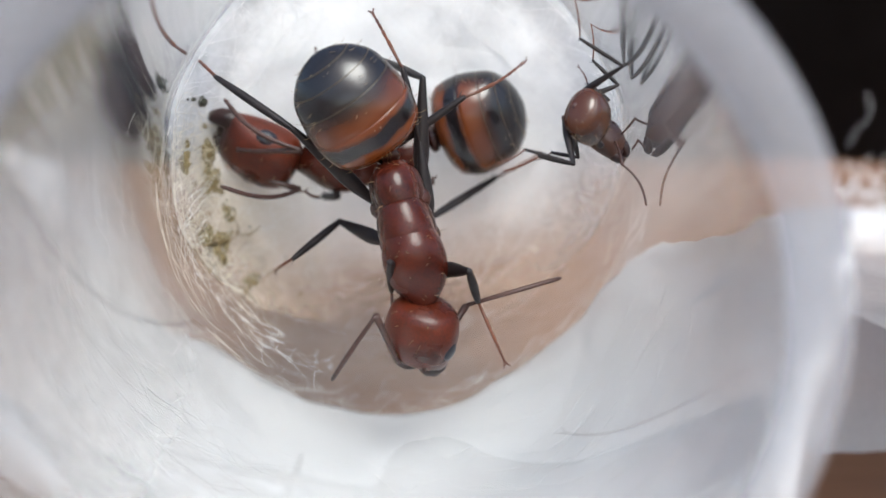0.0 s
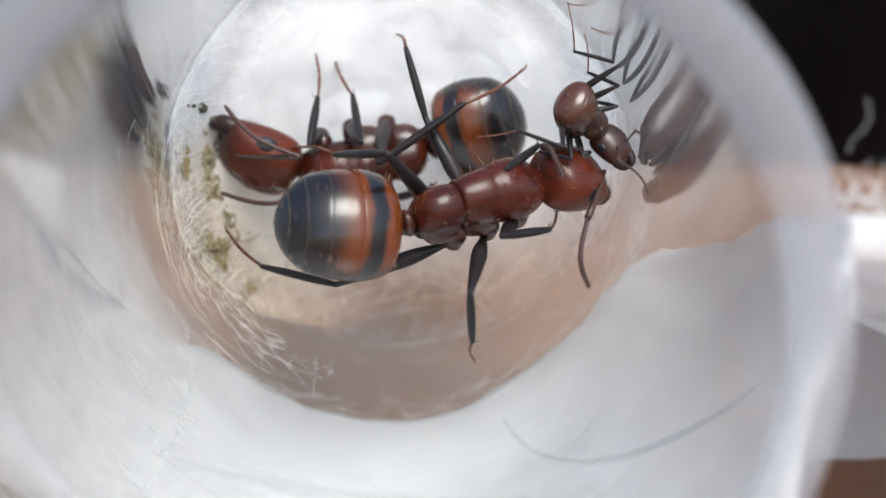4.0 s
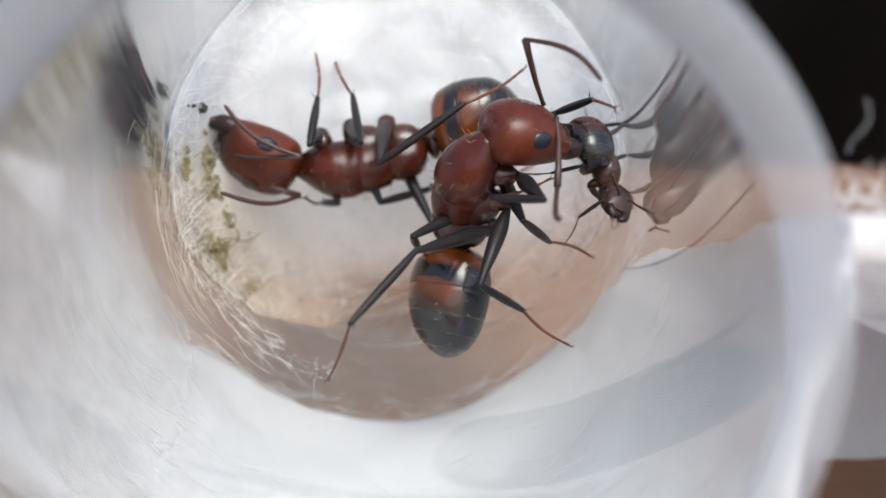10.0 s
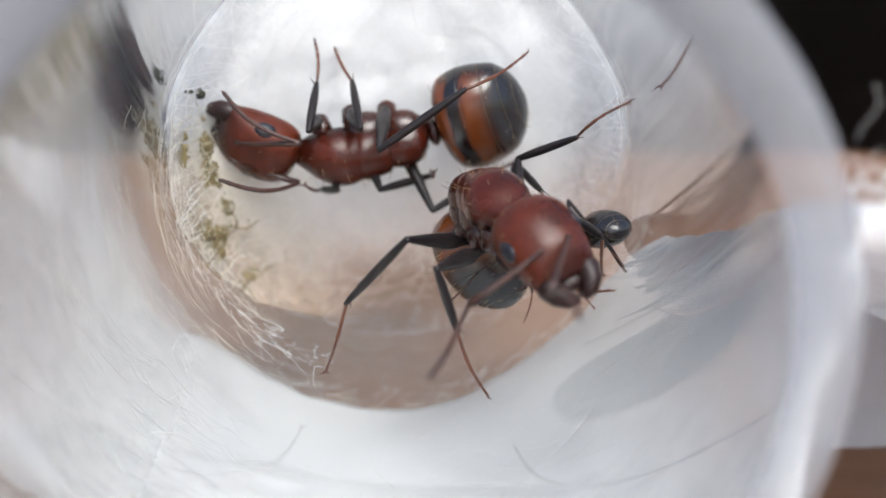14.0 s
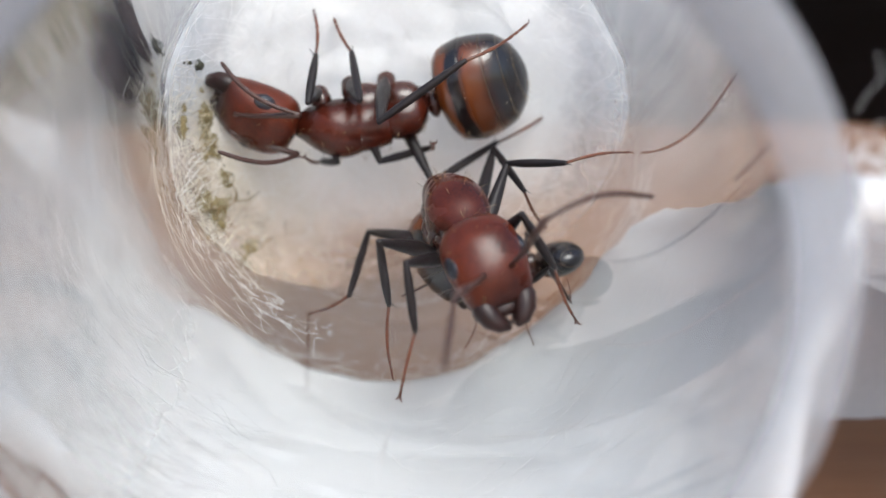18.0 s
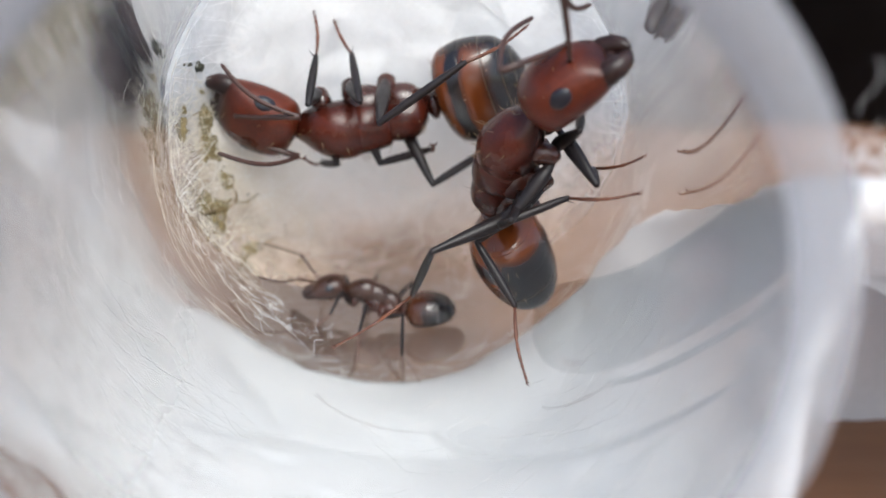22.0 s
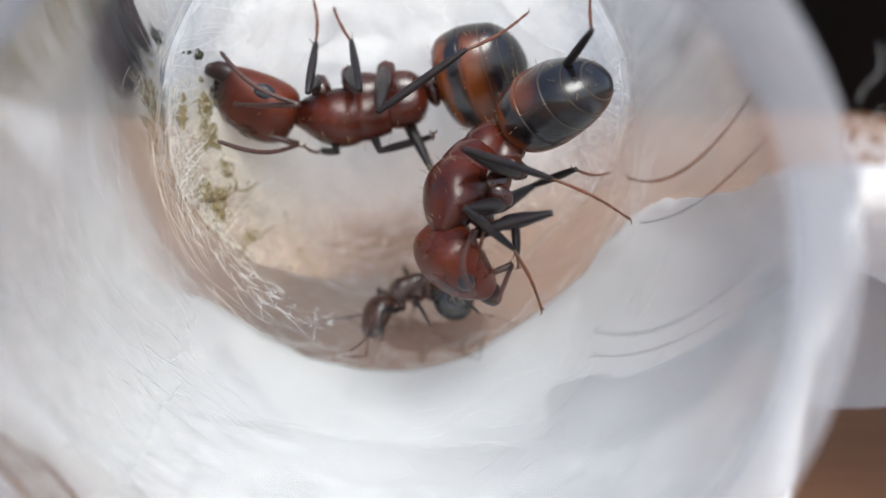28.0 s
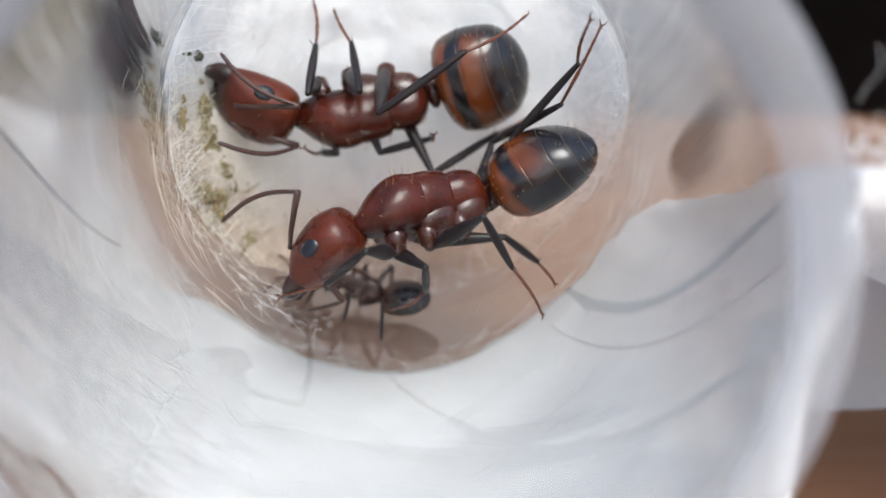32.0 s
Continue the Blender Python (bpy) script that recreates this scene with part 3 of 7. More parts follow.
def veil_material():
    """Thin cotton that lets the light through, denser low down, gone towards its upper and inner edges."""
    m = noisy("veil_cotton", (0.80, 0.785, 0.76), (0.88, 0.875, 0.86), 0.35, rough=0.95, spec=0.1, bumps=0.3, fine=14, translucent=0.45)
    out = m.node_tree.nodes["Material Output"]
    woolly = out.inputs["Surface"].links[0].from_socket
    c, sep = node(m, "ShaderNodeTexCoord"), node(m, "ShaderNodeSeparateXYZ")
    link(m, c.outputs["Object"], sep.inputs[0])
    n = node(m, "ShaderNodeTexNoise", Scale=420.0, Detail=5.0, Roughness=0.6)
    link(m, c.outputs["Object"], n.inputs["Vector"])
    factor = None
    for source, a, b, low, high in ((n.outputs["Fac"], 0.30, 0.66, 0.55, 0.95), (sep.outputs["Z"], 3.4 * MM, -0.4 * MM, 0, 1), (sep.outputs["Y"], 30.6 * MM, 27.0 * MM, 0, 1), (sep.outputs["X"], -4.6 * MM, -7.2 * MM, 0, 1)):
        r = node(m, "ShaderNodeMapRange")
        r.inputs["From Min"].default_value, r.inputs["From Max"].default_value = a, b
        r.inputs["To Min"].default_value, r.inputs["To Max"].default_value = low, high
        link(m, source, r.inputs["Value"])
        if factor is None:
            factor = r.outputs[0]
        else:
            p = node(m, "ShaderNodeMath")
            p.operation = "MULTIPLY"
            link(m, factor, p.inputs[0])
            link(m, r.outputs[0], p.inputs[1])
            factor = p.outputs[0]
    mix = node(m, "ShaderNodeMixShader")
    link(m, factor, mix.inputs["Fac"])
    link(m, node(m, "ShaderNodeBsdfTransparent").outputs[0], mix.inputs[1])
    link(m, woolly, mix.inputs[2])
    link(m, mix.outputs[0], out.inputs["Surface"])
    return m


# thin cotton drawn up over the outside of the glass on the soiled side
bm = bmesh.new()
last = None
for j in range(25):
    y = 31.0 - 12.2 * j / 24
    ring = []
    for k in range(41):
        a = radians(150 + 85 * k / 40)
        rr = 7.98 + 0.30 * abs(noise.noise(Vector((3 * math.cos(a), y * 0.5, 3 * math.sin(a)))))
        ring.append(bm.verts.new((rr * math.cos(a) * MM, y * MM, (rr * math.sin(a) + axis_z(y)) * MM)))
    if last:
        for k in range(40):
            bm.faces.new((last[k], last[k + 1], ring[k + 1], ring[k]))
    last = ring
bmesh.ops.recalc_face_normals(bm, faces=bm.faces)
part("thin_layer", bm, veil_material(), bed, "sheer cotton layer drawn up over the glass")


# ---------------------------------------------------------------- ants
LEGS = ("L1", "L2", "L3", "R1", "R2", "R3")
HIP = {"1": (1.05, 0.50, -1.05), "2": (0.10, 0.55, -1.15), "3": (-0.95, 0.55, -1.10)}
BONES = {"1": (2.1, 1.7, 1.8), "2": (2.6, 2.0, 2.1), "3": (3.3, 2.7, 2.6)}
NECK, WAIST, SOCKET = (1.92, 0, -0.15), (-2.42, 0, -0.42), (1.75, 0.36, 0.62)
SCAPE, FLAGELLUM = 2.1, 2.7
HEAD_LEN, GASTER_LEN = 2.85, 3.3


def hairs(bm, spots, length, rng, thick=0.009):
    for p, n in spots:
        d = (Vector(n) + Vector((rng.uniform(-.4, .4), rng.uniform(-.4, .4), rng.uniform(-.4, .4)))).normalized()
        ln = length * rng.uniform(0.5, 1.1)
        q = Vector(p)
        tube(bm, [q, q + d * ln * 0.5, q + d * ln + Vector((0.04, 0, 0))], [thick, thick * 0.8, thick * 0.2], 3)


def shell_spots(rows, count, rng, low=0.1, high=0.9):
    """Places and normals on the upper side of a lofted body."""
    run = spline(rows, 5)
    out = []
    for _ in range(count):
        x, zc, w, up, _d = run[int(rng.uniform(0.1, 0.95) * (len(run) - 1))]
        a = math.pi * rng.uniform(low, high)
        out.append(((x, w * math.cos(a), zc + up * math.sin(a)), (0, math.cos(a), math.sin(a))))
    return out


HEAD_ROWS = [(-0.05, 0.0, 0.30, 0.30, 0.28), (0.06, 0.02, 0.72, 0.60, 0.55), (0.30, 0.04, 0.98, 0.76, 0.70), (0.75, 0.05, 1.08, 0.84, 0.78),
             (1.25, 0.0, 1.05, 0.78, 0.75), (1.65, -0.08, 0.95, 0.68, 0.66), (1.95, -0.16, 0.86, 0.46, 0.48), (2.08, -0.20, 0.74, 0.28, 0.32)]
PRO_ROWS = [(0.04, 0.06, 0.75, 0.855, 0.80), (0.18, 0.06, 0.80, 0.90, 0.80), (0.50, 0.06, 0.87, 0.95, 0.80), (0.90, 0.04, 0.88, 0.87, 0.76), (1.35, -0.04, 0.76, 0.65, 0.62), (1.70, -0.13, 0.50, 0.38, 0.42), (1.95, -0.18, 0.27, 0.20, 0.22)]
MESO_ROWS = [(-0.84, 0.02, 0.56, 0.72, 0.86), (-0.76, 0.02, 0.65, 0.82, 0.94), (-0.40, 0.05, 0.72, 0.87, 0.98), (0.0, 0.06, 0.76, 0.88, 0.96), (0.30, 0.06, 0.70, 0.80, 0.85), (0.5, 0.05, 0.6, 0.7, 0.7)]
PROP_ROWS = [(-2.02, -0.32, 0.26, 0.26, 0.34), (-1.94, -0.27, 0.46, 0.54, 0.50), (-1.68, -0.13, 0.60, 0.76, 0.70), (-1.25, -0.03, 0.64, 0.78, 0.82), (-0.85, 0.0, 0.58, 0.70, 0.84), (-0.5, 0.0, 0.50, 0.60, 0.74)]
GASTER_ROWS = [(-0.02, 0.0, 0.18, 0.18, 0.18), (0.08, 0.05, 0.70, 0.60, 0.52), (0.36, 0.09, 1.18, 0.98, 0.88), (0.90, 0.10, 1.36, 1.18, 1.10),
               (1.6, 0.08, 1.42, 1.24, 1.16), (2.3, 0.04, 1.35, 1.17, 1.10), (2.9, -0.02, 1.22, 0.98, 0.94), (3.35, -0.08, 0.92, 0.72, 0.72), (3.65, -0.12, 0.55, 0.42, 0.44), (3.80, -0.14, 0.16, 0.12, 0.12)]


HEAD_ROWS[:] = [(x, zc, w * 0.94, up, down) for x, zc, w, up, down in HEAD_ROWS]
GASTER_ROWS[:] = [(x * 3.3 / 3.8, zc, w, up * 0.9, down * 0.93) for x, zc, w, up, down in GASTER_ROWS]
for rows_ in (PRO_ROWS, MESO_ROWS, PROP_ROWS):
    rows_[:] = [(x, zc, w * 0.96, up * 0.95, down * 0.98) for x, zc, w, up, down in rows_]


def cut_rows(rows, a, b, grow):
    """The stretch of a lofted body between two lengths, a little larger."""
    run = spline(rows, 6)
    xs = np.linspace(a, b, 7)
    out = []
    for k, x in enumerate(xs):
        r = [float(np.interp(x, run[:, 0], run[:, c])) for c in range(1, 5)]
        g = grow * (1 if 0 < k else 0.2)
        out.append((float(x), r[0], r[1] + g, r[2] + g, r[3] + g))
    return out


def make_ant(name, label, gaster_mat, red, brown, size, rng, plump=(1.0, 1.0)):
    """An ant whose parts sit in its own space: x ahead, z up. Returns the ant and its moving parts."""
    ant = tagged(new(name), label, "ant", "ants in the tube")
    moving = {}

    rows_g = [(x * plump[0], zc, w * plump[1], up * plump[1], down * plump[1]) for x, zc, w, up, down in GASTER_ROWS]

    def scaled(bm, longer=1.0):
        bmesh.ops.scale(bm, vec=(size * longer, size, size), verts=bm.verts)
        return bm

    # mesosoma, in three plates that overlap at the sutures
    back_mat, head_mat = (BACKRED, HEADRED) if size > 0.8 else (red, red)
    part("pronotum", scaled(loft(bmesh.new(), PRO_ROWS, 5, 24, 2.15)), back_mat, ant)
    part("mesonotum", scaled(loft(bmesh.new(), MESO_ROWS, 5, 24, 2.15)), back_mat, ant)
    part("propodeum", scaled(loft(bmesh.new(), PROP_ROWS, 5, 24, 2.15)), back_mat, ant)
    bm = bmesh.new()
    ball(bm, (-2.18, 0, -0.22), (0.20, 0.36, 0.44), pose(0, 0, 0, 0, -8, 0), 14, 10)
    tube(bm, [(-1.85, 0, -0.48), (-2.15, 0, -0.50), (-2.45, 0, -0.42)], [0.24, 0.22, 0.17], 10)
    part("petiole", scaled(bm), brown, ant, "upright waist scale")
    bm = bmesh.new()
    hairs(bm, shell_spots(PRO_ROWS, 16, rng) + shell_spots(MESO_ROWS, 8, rng) + shell_spots(PROP_ROWS, 12, rng), 0.34, rng)
    part("setae", scaled(bm), HAIR, ant, "sparse pale bristles")
    for side, y in (("L", 1), ("R", -1)):
        for rows in ([(-1.80, -0.36, 0.14, 0.20, 0.24), (-1.62, -0.38, 0.26, 0.40, 0.40), (-1.25, -0.40, 0.32, 0.46, 0.46), (-0.92, -0.42, 0.26, 0.36, 0.40), (-0.82, -0.42, 0.16, 0.26, 0.28)],
                     [(-0.78, -0.40, 0.18, 0.30, 0.34), (-0.66, -0.40, 0.30, 0.46, 0.48), (-0.25, -0.42, 0.38, 0.54, 0.58), (0.15, -0.42, 0.34, 0.46, 0.50), (0.32, -0.40, 0.18, 0.26, 0.30)]):
            bm = loft(bmesh.new(), rows, 4, 16)
            bmesh.ops.translate(bm, vec=(0, y * 0.42 * MM, 0), verts=bm.verts)
            part("side_plate", scaled(bm), brown, ant, "dark bulging flank plate")
        bm = bmesh.new()
        ball(bm, (-1.35, y * 0.60, -0.18), (0.07, 0.03, 0.12), None, 8, 6)
        part("spiracle", scaled(bm), BLACK, ant)

    # head
    head = part("head", scaled(loft(bmesh.new(), HEAD_ROWS, 6, 28, 2.25), 1.07), head_mat, ant)
    moving["head"] = head
    for y in (1, -1):
        bm = bmesh.new()
        ball(bm, (1.02, y * 0.92, 0.32), (0.29, 0.10, 0.23), pose(0, 0, 0, y * 22, 0, y * -4), 16, 10)
        part("eye", scaled(bm, 1.07), EYE, head, "glossy blue-black eye")
        bm = bmesh.new()
        pts = [(1.80, y * 0.48, -0.20), (2.04, y * 0.52, -0.24), (2.28, y * 0.44, -0.31), (2.48, y * 0.27, -0.38), (2.60, y * 0.07, -0.42)]
        tube(bm, pts, [0.31, 0.32, 0.28, 0.20, 0.06], 12)
        for k in range(5):
            x0 = 2.26 + 0.055 * k
            tube(bm, [(x0, y * (0.30 - 0.05 * k), -0.38), (x0 + 0.03, y * (0.08 - 0.03 * k), -0.42)], [0.06, 0.012], 5)
        part("mandible", scaled(bm, 1.07), MANDIBLE, head, "dark toothed jaw")
        bm = bmesh.new()
        tube(bm, [(2.1, y * 0.22, -0.52), (2.35, y * 0.25, -0.66), (2.5, y * 0.2, -0.62)], [0.05, 0.045, 0.03], 6)
        part("palp", scaled(bm, 1.07), ANTENNA, head)
    bm = bmesh.new()
    loft(bm, [(1.50, 0.56, 0.20, 0.05, 0.14), (1.80, 0.36, 0.44, 0.08, 0.16), (2.02, 0.10, 0.50, 0.08, 0.16), (2.14, -0.06, 0.40, 0.05, 0.10)], 4, 14)
    part("clypeus", scaled(bm, 1.07), head_mat, head, "front plate above the jaws")
    bm = ball(bmesh.new(), (2.06, 0, -0.34), (0.26, 0.46, 0.22), None, 14, 8)
    part("labrum", scaled(bm, 1.07), MANDIBLE, head)
    bm = bmesh.new()
    hairs(bm, shell_spots(HEAD_ROWS, 16, rng), 0.22, rng)
    part("setae", scaled(bm, 1.07), HAIR, head)

    # abdomen in overlapping plates with pale rear margins
    gaster = part("gaster", scaled(loft(bmesh.new(), rows_g, 6, 30)), gaster_mat, ant, "banded orange and black abdomen")
    moving["gaster"] = gaster
    for k, (a, b, g) in enumerate(((0.36, 1.30, 0.030), (1.28, 2.08, 0.018), (2.04, 2.65, 0.014), (2.60, 3.04, 0.010))):
        part("tergite", scaled(loft(bmesh.new(), cut_rows(rows_g, a * plump[0], b * plump[0], g), 3, 30)), gaster_mat, gaster)
        e = cut_rows(rows_g, b * plump[0] - 0.022, b * plump[0] + 0.008, g + 0.004)
        if k:
            part("margin", scaled(loft(bmesh.new(), e, 1, 30)), PALE, gaster, "thin pale plate edge")
    bm = bmesh.new()
    hairs(bm, shell_spots(rows_g, 46, rng, -0.1, 1.1), 0.26, rng)
    part("setae", scaled(bm), HAIR, gaster)

    # antennae and legs
    for side, y in (("L", 1), ("R", -1)):
        bm = tube(bmesh.new(), [(0, 0, 0), (0.12, 0, 0.01), (0.7, 0, 0.05), (1.5, 0, 0.03), (SCAPE, 0, 0)], [0.075, 0.055, 0.07, 0.085, 0.10], 8)
        moving["scape" + side] = part("antenna_scape", scaled(bm), ANTENNA, ant)
        bm = bmesh.new()
        n = 11
        pts, radii = [], []
        for k in range(n):
            r = 0.060 + 0.010 * math.sin(math.pi * k / n)
            for u, g in ((0.02, 0.90), (0.5, 1.0), (0.95, 0.97 if k < n - 1 else 0.4)):
                x = FLAGELLUM * (k + u) / n
                pts.append((x, 0, 0.30 * math.sin(math.pi * x / FLAGELLUM)))
                radii.append(r * g)
        tube(bm, pts, radii, 7)
        moving["flagellum" + side] = part("antenna_flagellum", scaled(bm), ANTENNA, ant, "beaded antenna tip")
    for leg in LEGS:
        y = 1 if leg[0] == "L" else -1
        f, t, s = BONES[leg[1]]
        hx, hy, hz = HIP[leg[1]]
        bm = tube(bmesh.new(), [(hx * 0.92, y * (hy - 0.12), hz + 0.75), (hx * 0.96, y * hy, hz + 0.45), (hx, y * (hy + 0.05), hz + 0.12), (hx, y * hy, hz - 0.02)], [0.24, 0.31, 0.26, 0.12], 12)
        part("coxa", scaled(bm), brown, ant, "dark hip joint")
        bm = loft(bmesh.new(), [(-0.03, 0, 0.07, 0.07, 0.07), (0.12, 0, 0.10, 0.10, 0.10), (0.24, 0, 0.09, 0.09, 0.09), (f * 0.34, 0, 0.215, 0.185, 0.20), (f * 0.6, 0, 0.19, 0.165, 0.18), (f * 0.88, 0, 0.115, 0.115, 0.12), (f + 0.03, 0, 0.08, 0.08, 0.08)], 4, 12)
        moving["femur" + leg] = part("femur", scaled(bm), LEG, ant)
        bm = loft(bmesh.new(), [(-0.04, 0, 0.07, 0.08, 0.08), (0.1, 0, 0.085, 0.09, 0.09), (t * 0.3, 0, 0.115, 0.12, 0.12), (t * 0.7, 0, 0.11, 0.115, 0.115), (t, 0, 0.07, 0.07, 0.07), (t + 0.04, 0, 0.03, 0.03, 0.03)], 3, 10)
        tube(bm, [(t * 0.97, 0.03, -0.05), (t + 0.1, 0.06, -0.22)], [0.022, 0.005], 4)
        moving["tibia" + leg] = part("tibia", scaled(bm), LEG, ant)
        bm = bmesh.new()
        cuts = [0, 0.46, 0.62, 0.75, 0.84, 1.0]
        pts, radii = [], []
        for k in range(5):
            for u, g in ((0.02, 0.040), (0.5, 0.046), (0.96, 0.054)):
                x = (cuts[k] * (1 - u) + cuts[k + 1] * u) * s
                pts.append((x, 0, 0.10 * math.sin(math.pi * x / s)))
                radii.append(g - 0.003 * k)
        tube(bm, pts, radii, 6)
        tarsus = part("tarsus", scaled(bm), TARSUS if leg[1] != "0" else LEG, ant, "thin jointed amber foot")
        moving["tarsus" + leg] = tarsus
        for c in (1, -1):
            bm = tube(bmesh.new(), [(s - 0.03, 0, 0), (s + 0.08, c * 0.07, 0.01), (s + 0.14, c * 0.11, -0.07)], [0.03, 0.022, 0.006], 5)
            part("claw", scaled(bm), TARSUS, tarsus)
    return ant, moving


class Track:
    """Where an ant's joints are at given times, in millimetres: neck, waist, jaw tip, abdomen tip, three upward directions, antennae, legs."""

    def __init__(self):
        self.rows = []

    def key(self, t, **joints):
        self.rows.append((t, joints))


def glide(rows, t):
    """Joint places at a time, smooth between the rows."""
    ts = [r[0] for r in rows]
    i = max(0, min(len(ts) - 2, int(np.searchsorted(ts, t, side="right")) - 1))
    u = min(max((t - ts[i]) / (ts[i + 1] - ts[i]), 0), 1)
    u = 0.35 * u + 0.65 * u * u * (3 - 2 * u)
    a, b = rows[i][1], rows[i + 1][1]
    return {k: np.array(a[k], float) * (1 - u) + np.array(b[k], float) * u for k in a}


def unit(v):
    v = Vector(v)
    return v.normalized() if v.length > 1e-9 else Vector((1, 0, 0))


def frame_from(origin, ahead, up):
    x = unit(ahead)
    z = Vector(up) - x * x.dot(Vector(up))
    z = z.normalized() if z.length > 1e-6 else x.orthogonal().normalized()
    y = z.cross(x)
    m = Matrix((x, y, z)).transposed().to_4x4()
    m.translation = Vector(origin)
    return m


def solve(joints, size, memory):
    """World poses (in millimetres) of the ant and of its moving parts from the places of its joints."""
    j = {k: np.asarray(v, float).reshape(-1, 3) for k, v in joints.items()}
    neck, waist, jaw, tail = (Vector(r) for r in j["body"])
    up, uph, upg = (Vector(r) for r in j["ups"])
    ahead = unit(neck - waist)
    root = frame_from((0, 0, 0), ahead, up)
    mid = (Vector(NECK) + Vector(WAIST)) * 0.5 * size
    root.translation = (neck + waist) * 0.5 - root.to_3x3() @ mid
    out = {}

    def hold(name, origin, ahead, up=None):
        if up is None:
            up = memory.get(name, root.to_3x3() @ Vector((0, 0, 1)))
        m = frame_from(origin, ahead, up)
        memory[name] = m.to_3x3() @ Vector((0, 0, 1))
        out[name] = m
        return m

    n = root @ (Vector(NECK) * size)
    head = hold("head", n, jaw - n, uph)
    w = root @ (Vector(WAIST) * size)
    hold("gaster", w, tail - w, upg)
    for side, y in (("L", 1), ("R", -1)):
        p = head @ (Vector((SOCKET[0], SOCKET[1] * y, SOCKET[2])) * size)
        k, tip = (Vector(r) for r in j["ant" + side])
        hold("scape" + side, p, k - p)
        e = p + unit(k - p) * SCAPE * size
        hold("flagellum" + side, e, tip - e)
    for leg in LEGS:
        y = 1 if leg[0] == "L" else -1
        h = HIP[leg[1]]
        p = root @ (Vector((h[0], h[1] * y, h[2])) * size)
        for bone, length, target in zip(("femur", "tibia", "tarsus"), BONES[leg[1]], j[leg]):
            d = unit(Vector(target) - p)
            hold(bone + leg, p, d)
            p = p + d * length * size
    return root, out


def metres(m):
    m = m.copy()
    m.translation = m.translation * MM
    return m


def key_ant(ant, moving, track, size, pace=0.25):
    rows, memory = {k: [] for k in moving}, {}
    roots = []
    n = int(round(32.0 / pace))
    for i in range(n + 1):
        t = i * pace
        root, parts = solve(glide(track.rows, t), size, memory)
        back = metres(root).inverted()
        roots.append((t, metres(root)))
        for k in moving:
            rows[k].append((t, back @ metres(parts[k])))
    walk(ant, roots)
    for k, ob in moving.items():
        walk(ob, rows[k])


def rest_ant(ant, moving, track, size):
    root, parts = solve({k: np.array(v, float) for k, v in track.rows[0][1].items()}, size, {})
    ant.matrix_basis = metres(root)
    for k, ob in moving.items():
        ob.matrix_basis = metres(root).inverted() @ metres(parts[k])


still = Track()
still.key(0, body=[(-2.72, 29.35, -0.08), (1.78, 29.51, 0.61), (-5.49, 28.94, 0.96), (4.75, 28.78, 1.68)], ups=[(-0.08, -0.66, -0.74), (-0.35, -0.80, -0.45), (0.15, -0.90, -0.30)],
          antL=[(-2.53, 28.55, -0.86), (-4.61, 26.70, -0.37)], antR=[(-2.33, 27.34, 0.52), (-4.60, 28.28, 1.91)],
          L1=[(-1.36, 28.48, -1.30), (-1.93, 30.16, -1.38), (-2.43, 28.42, -0.87)], L2=[(-0.02, 28.08, -1.23), (1.39, 29.60, -0.89), (1.44, 27.47, -0.35)], L3=[(1.45, 28.21, -1.68), (3.55, 29.88, -0.80), (5.85, 30.64, 0.42)], R1=[(-2.11, 27.35, 0.87), (-1.93, 28.64, 2.08), (-2.06, 29.96, 3.41)], R2=[(-0.65, 26.92, 0.98), (-0.89, 28.64, 2.14), (-1.54, 30.32, 3.39)], R3=[(-0.11, 26.28, 0.48), (2.49, 26.19, 2.29), (4.27, 28.10, 3.01)])

rover = Track()
rover.key(0, body=[(1.09, 24.20, -3.18), (0.05, 25.56, 0.81), (0.72, 25.23, -5.81), (-1.76, 24.75, 3.45)], ups=[(-0.06, -0.97, 0.25), (-0.05, -0.84, 0.73), (-0.20, -0.85, 0.40)],
          antL=[(2.17, 24.59, -3.38), (4.77, 24.61, -2.64)], antR=[(-0.24, 23.26, -3.22), (-1.52, 24.27, -5.36)],
          L1=[(2.11, 23.35, -2.05), (2.50, 24.48, -3.26), (3.18, 23.79, -4.78)], L2=[(0.99, 25.86, 0.99), (0.54, 25.97, 2.93), (-0.27, 27.25, 4.39)], L3=[(1.09, 26.04, 2.70), (0.04, 28.51, 2.98), (-0.75, 26.06, 2.63)], R1=[(0.13, 23.41, -1.82), (0.16, 24.67, -2.97), (0.23, 26.15, -3.98)], R2=[(-1.36, 27.71, -1.66), (-2.59, 26.32, -2.41), (-3.33, 28.08, -3.27)], R3=[(-2.91, 25.20, 1.90), (-4.85, 26.60, 2.88), (-5.46, 28.70, 3.11)])
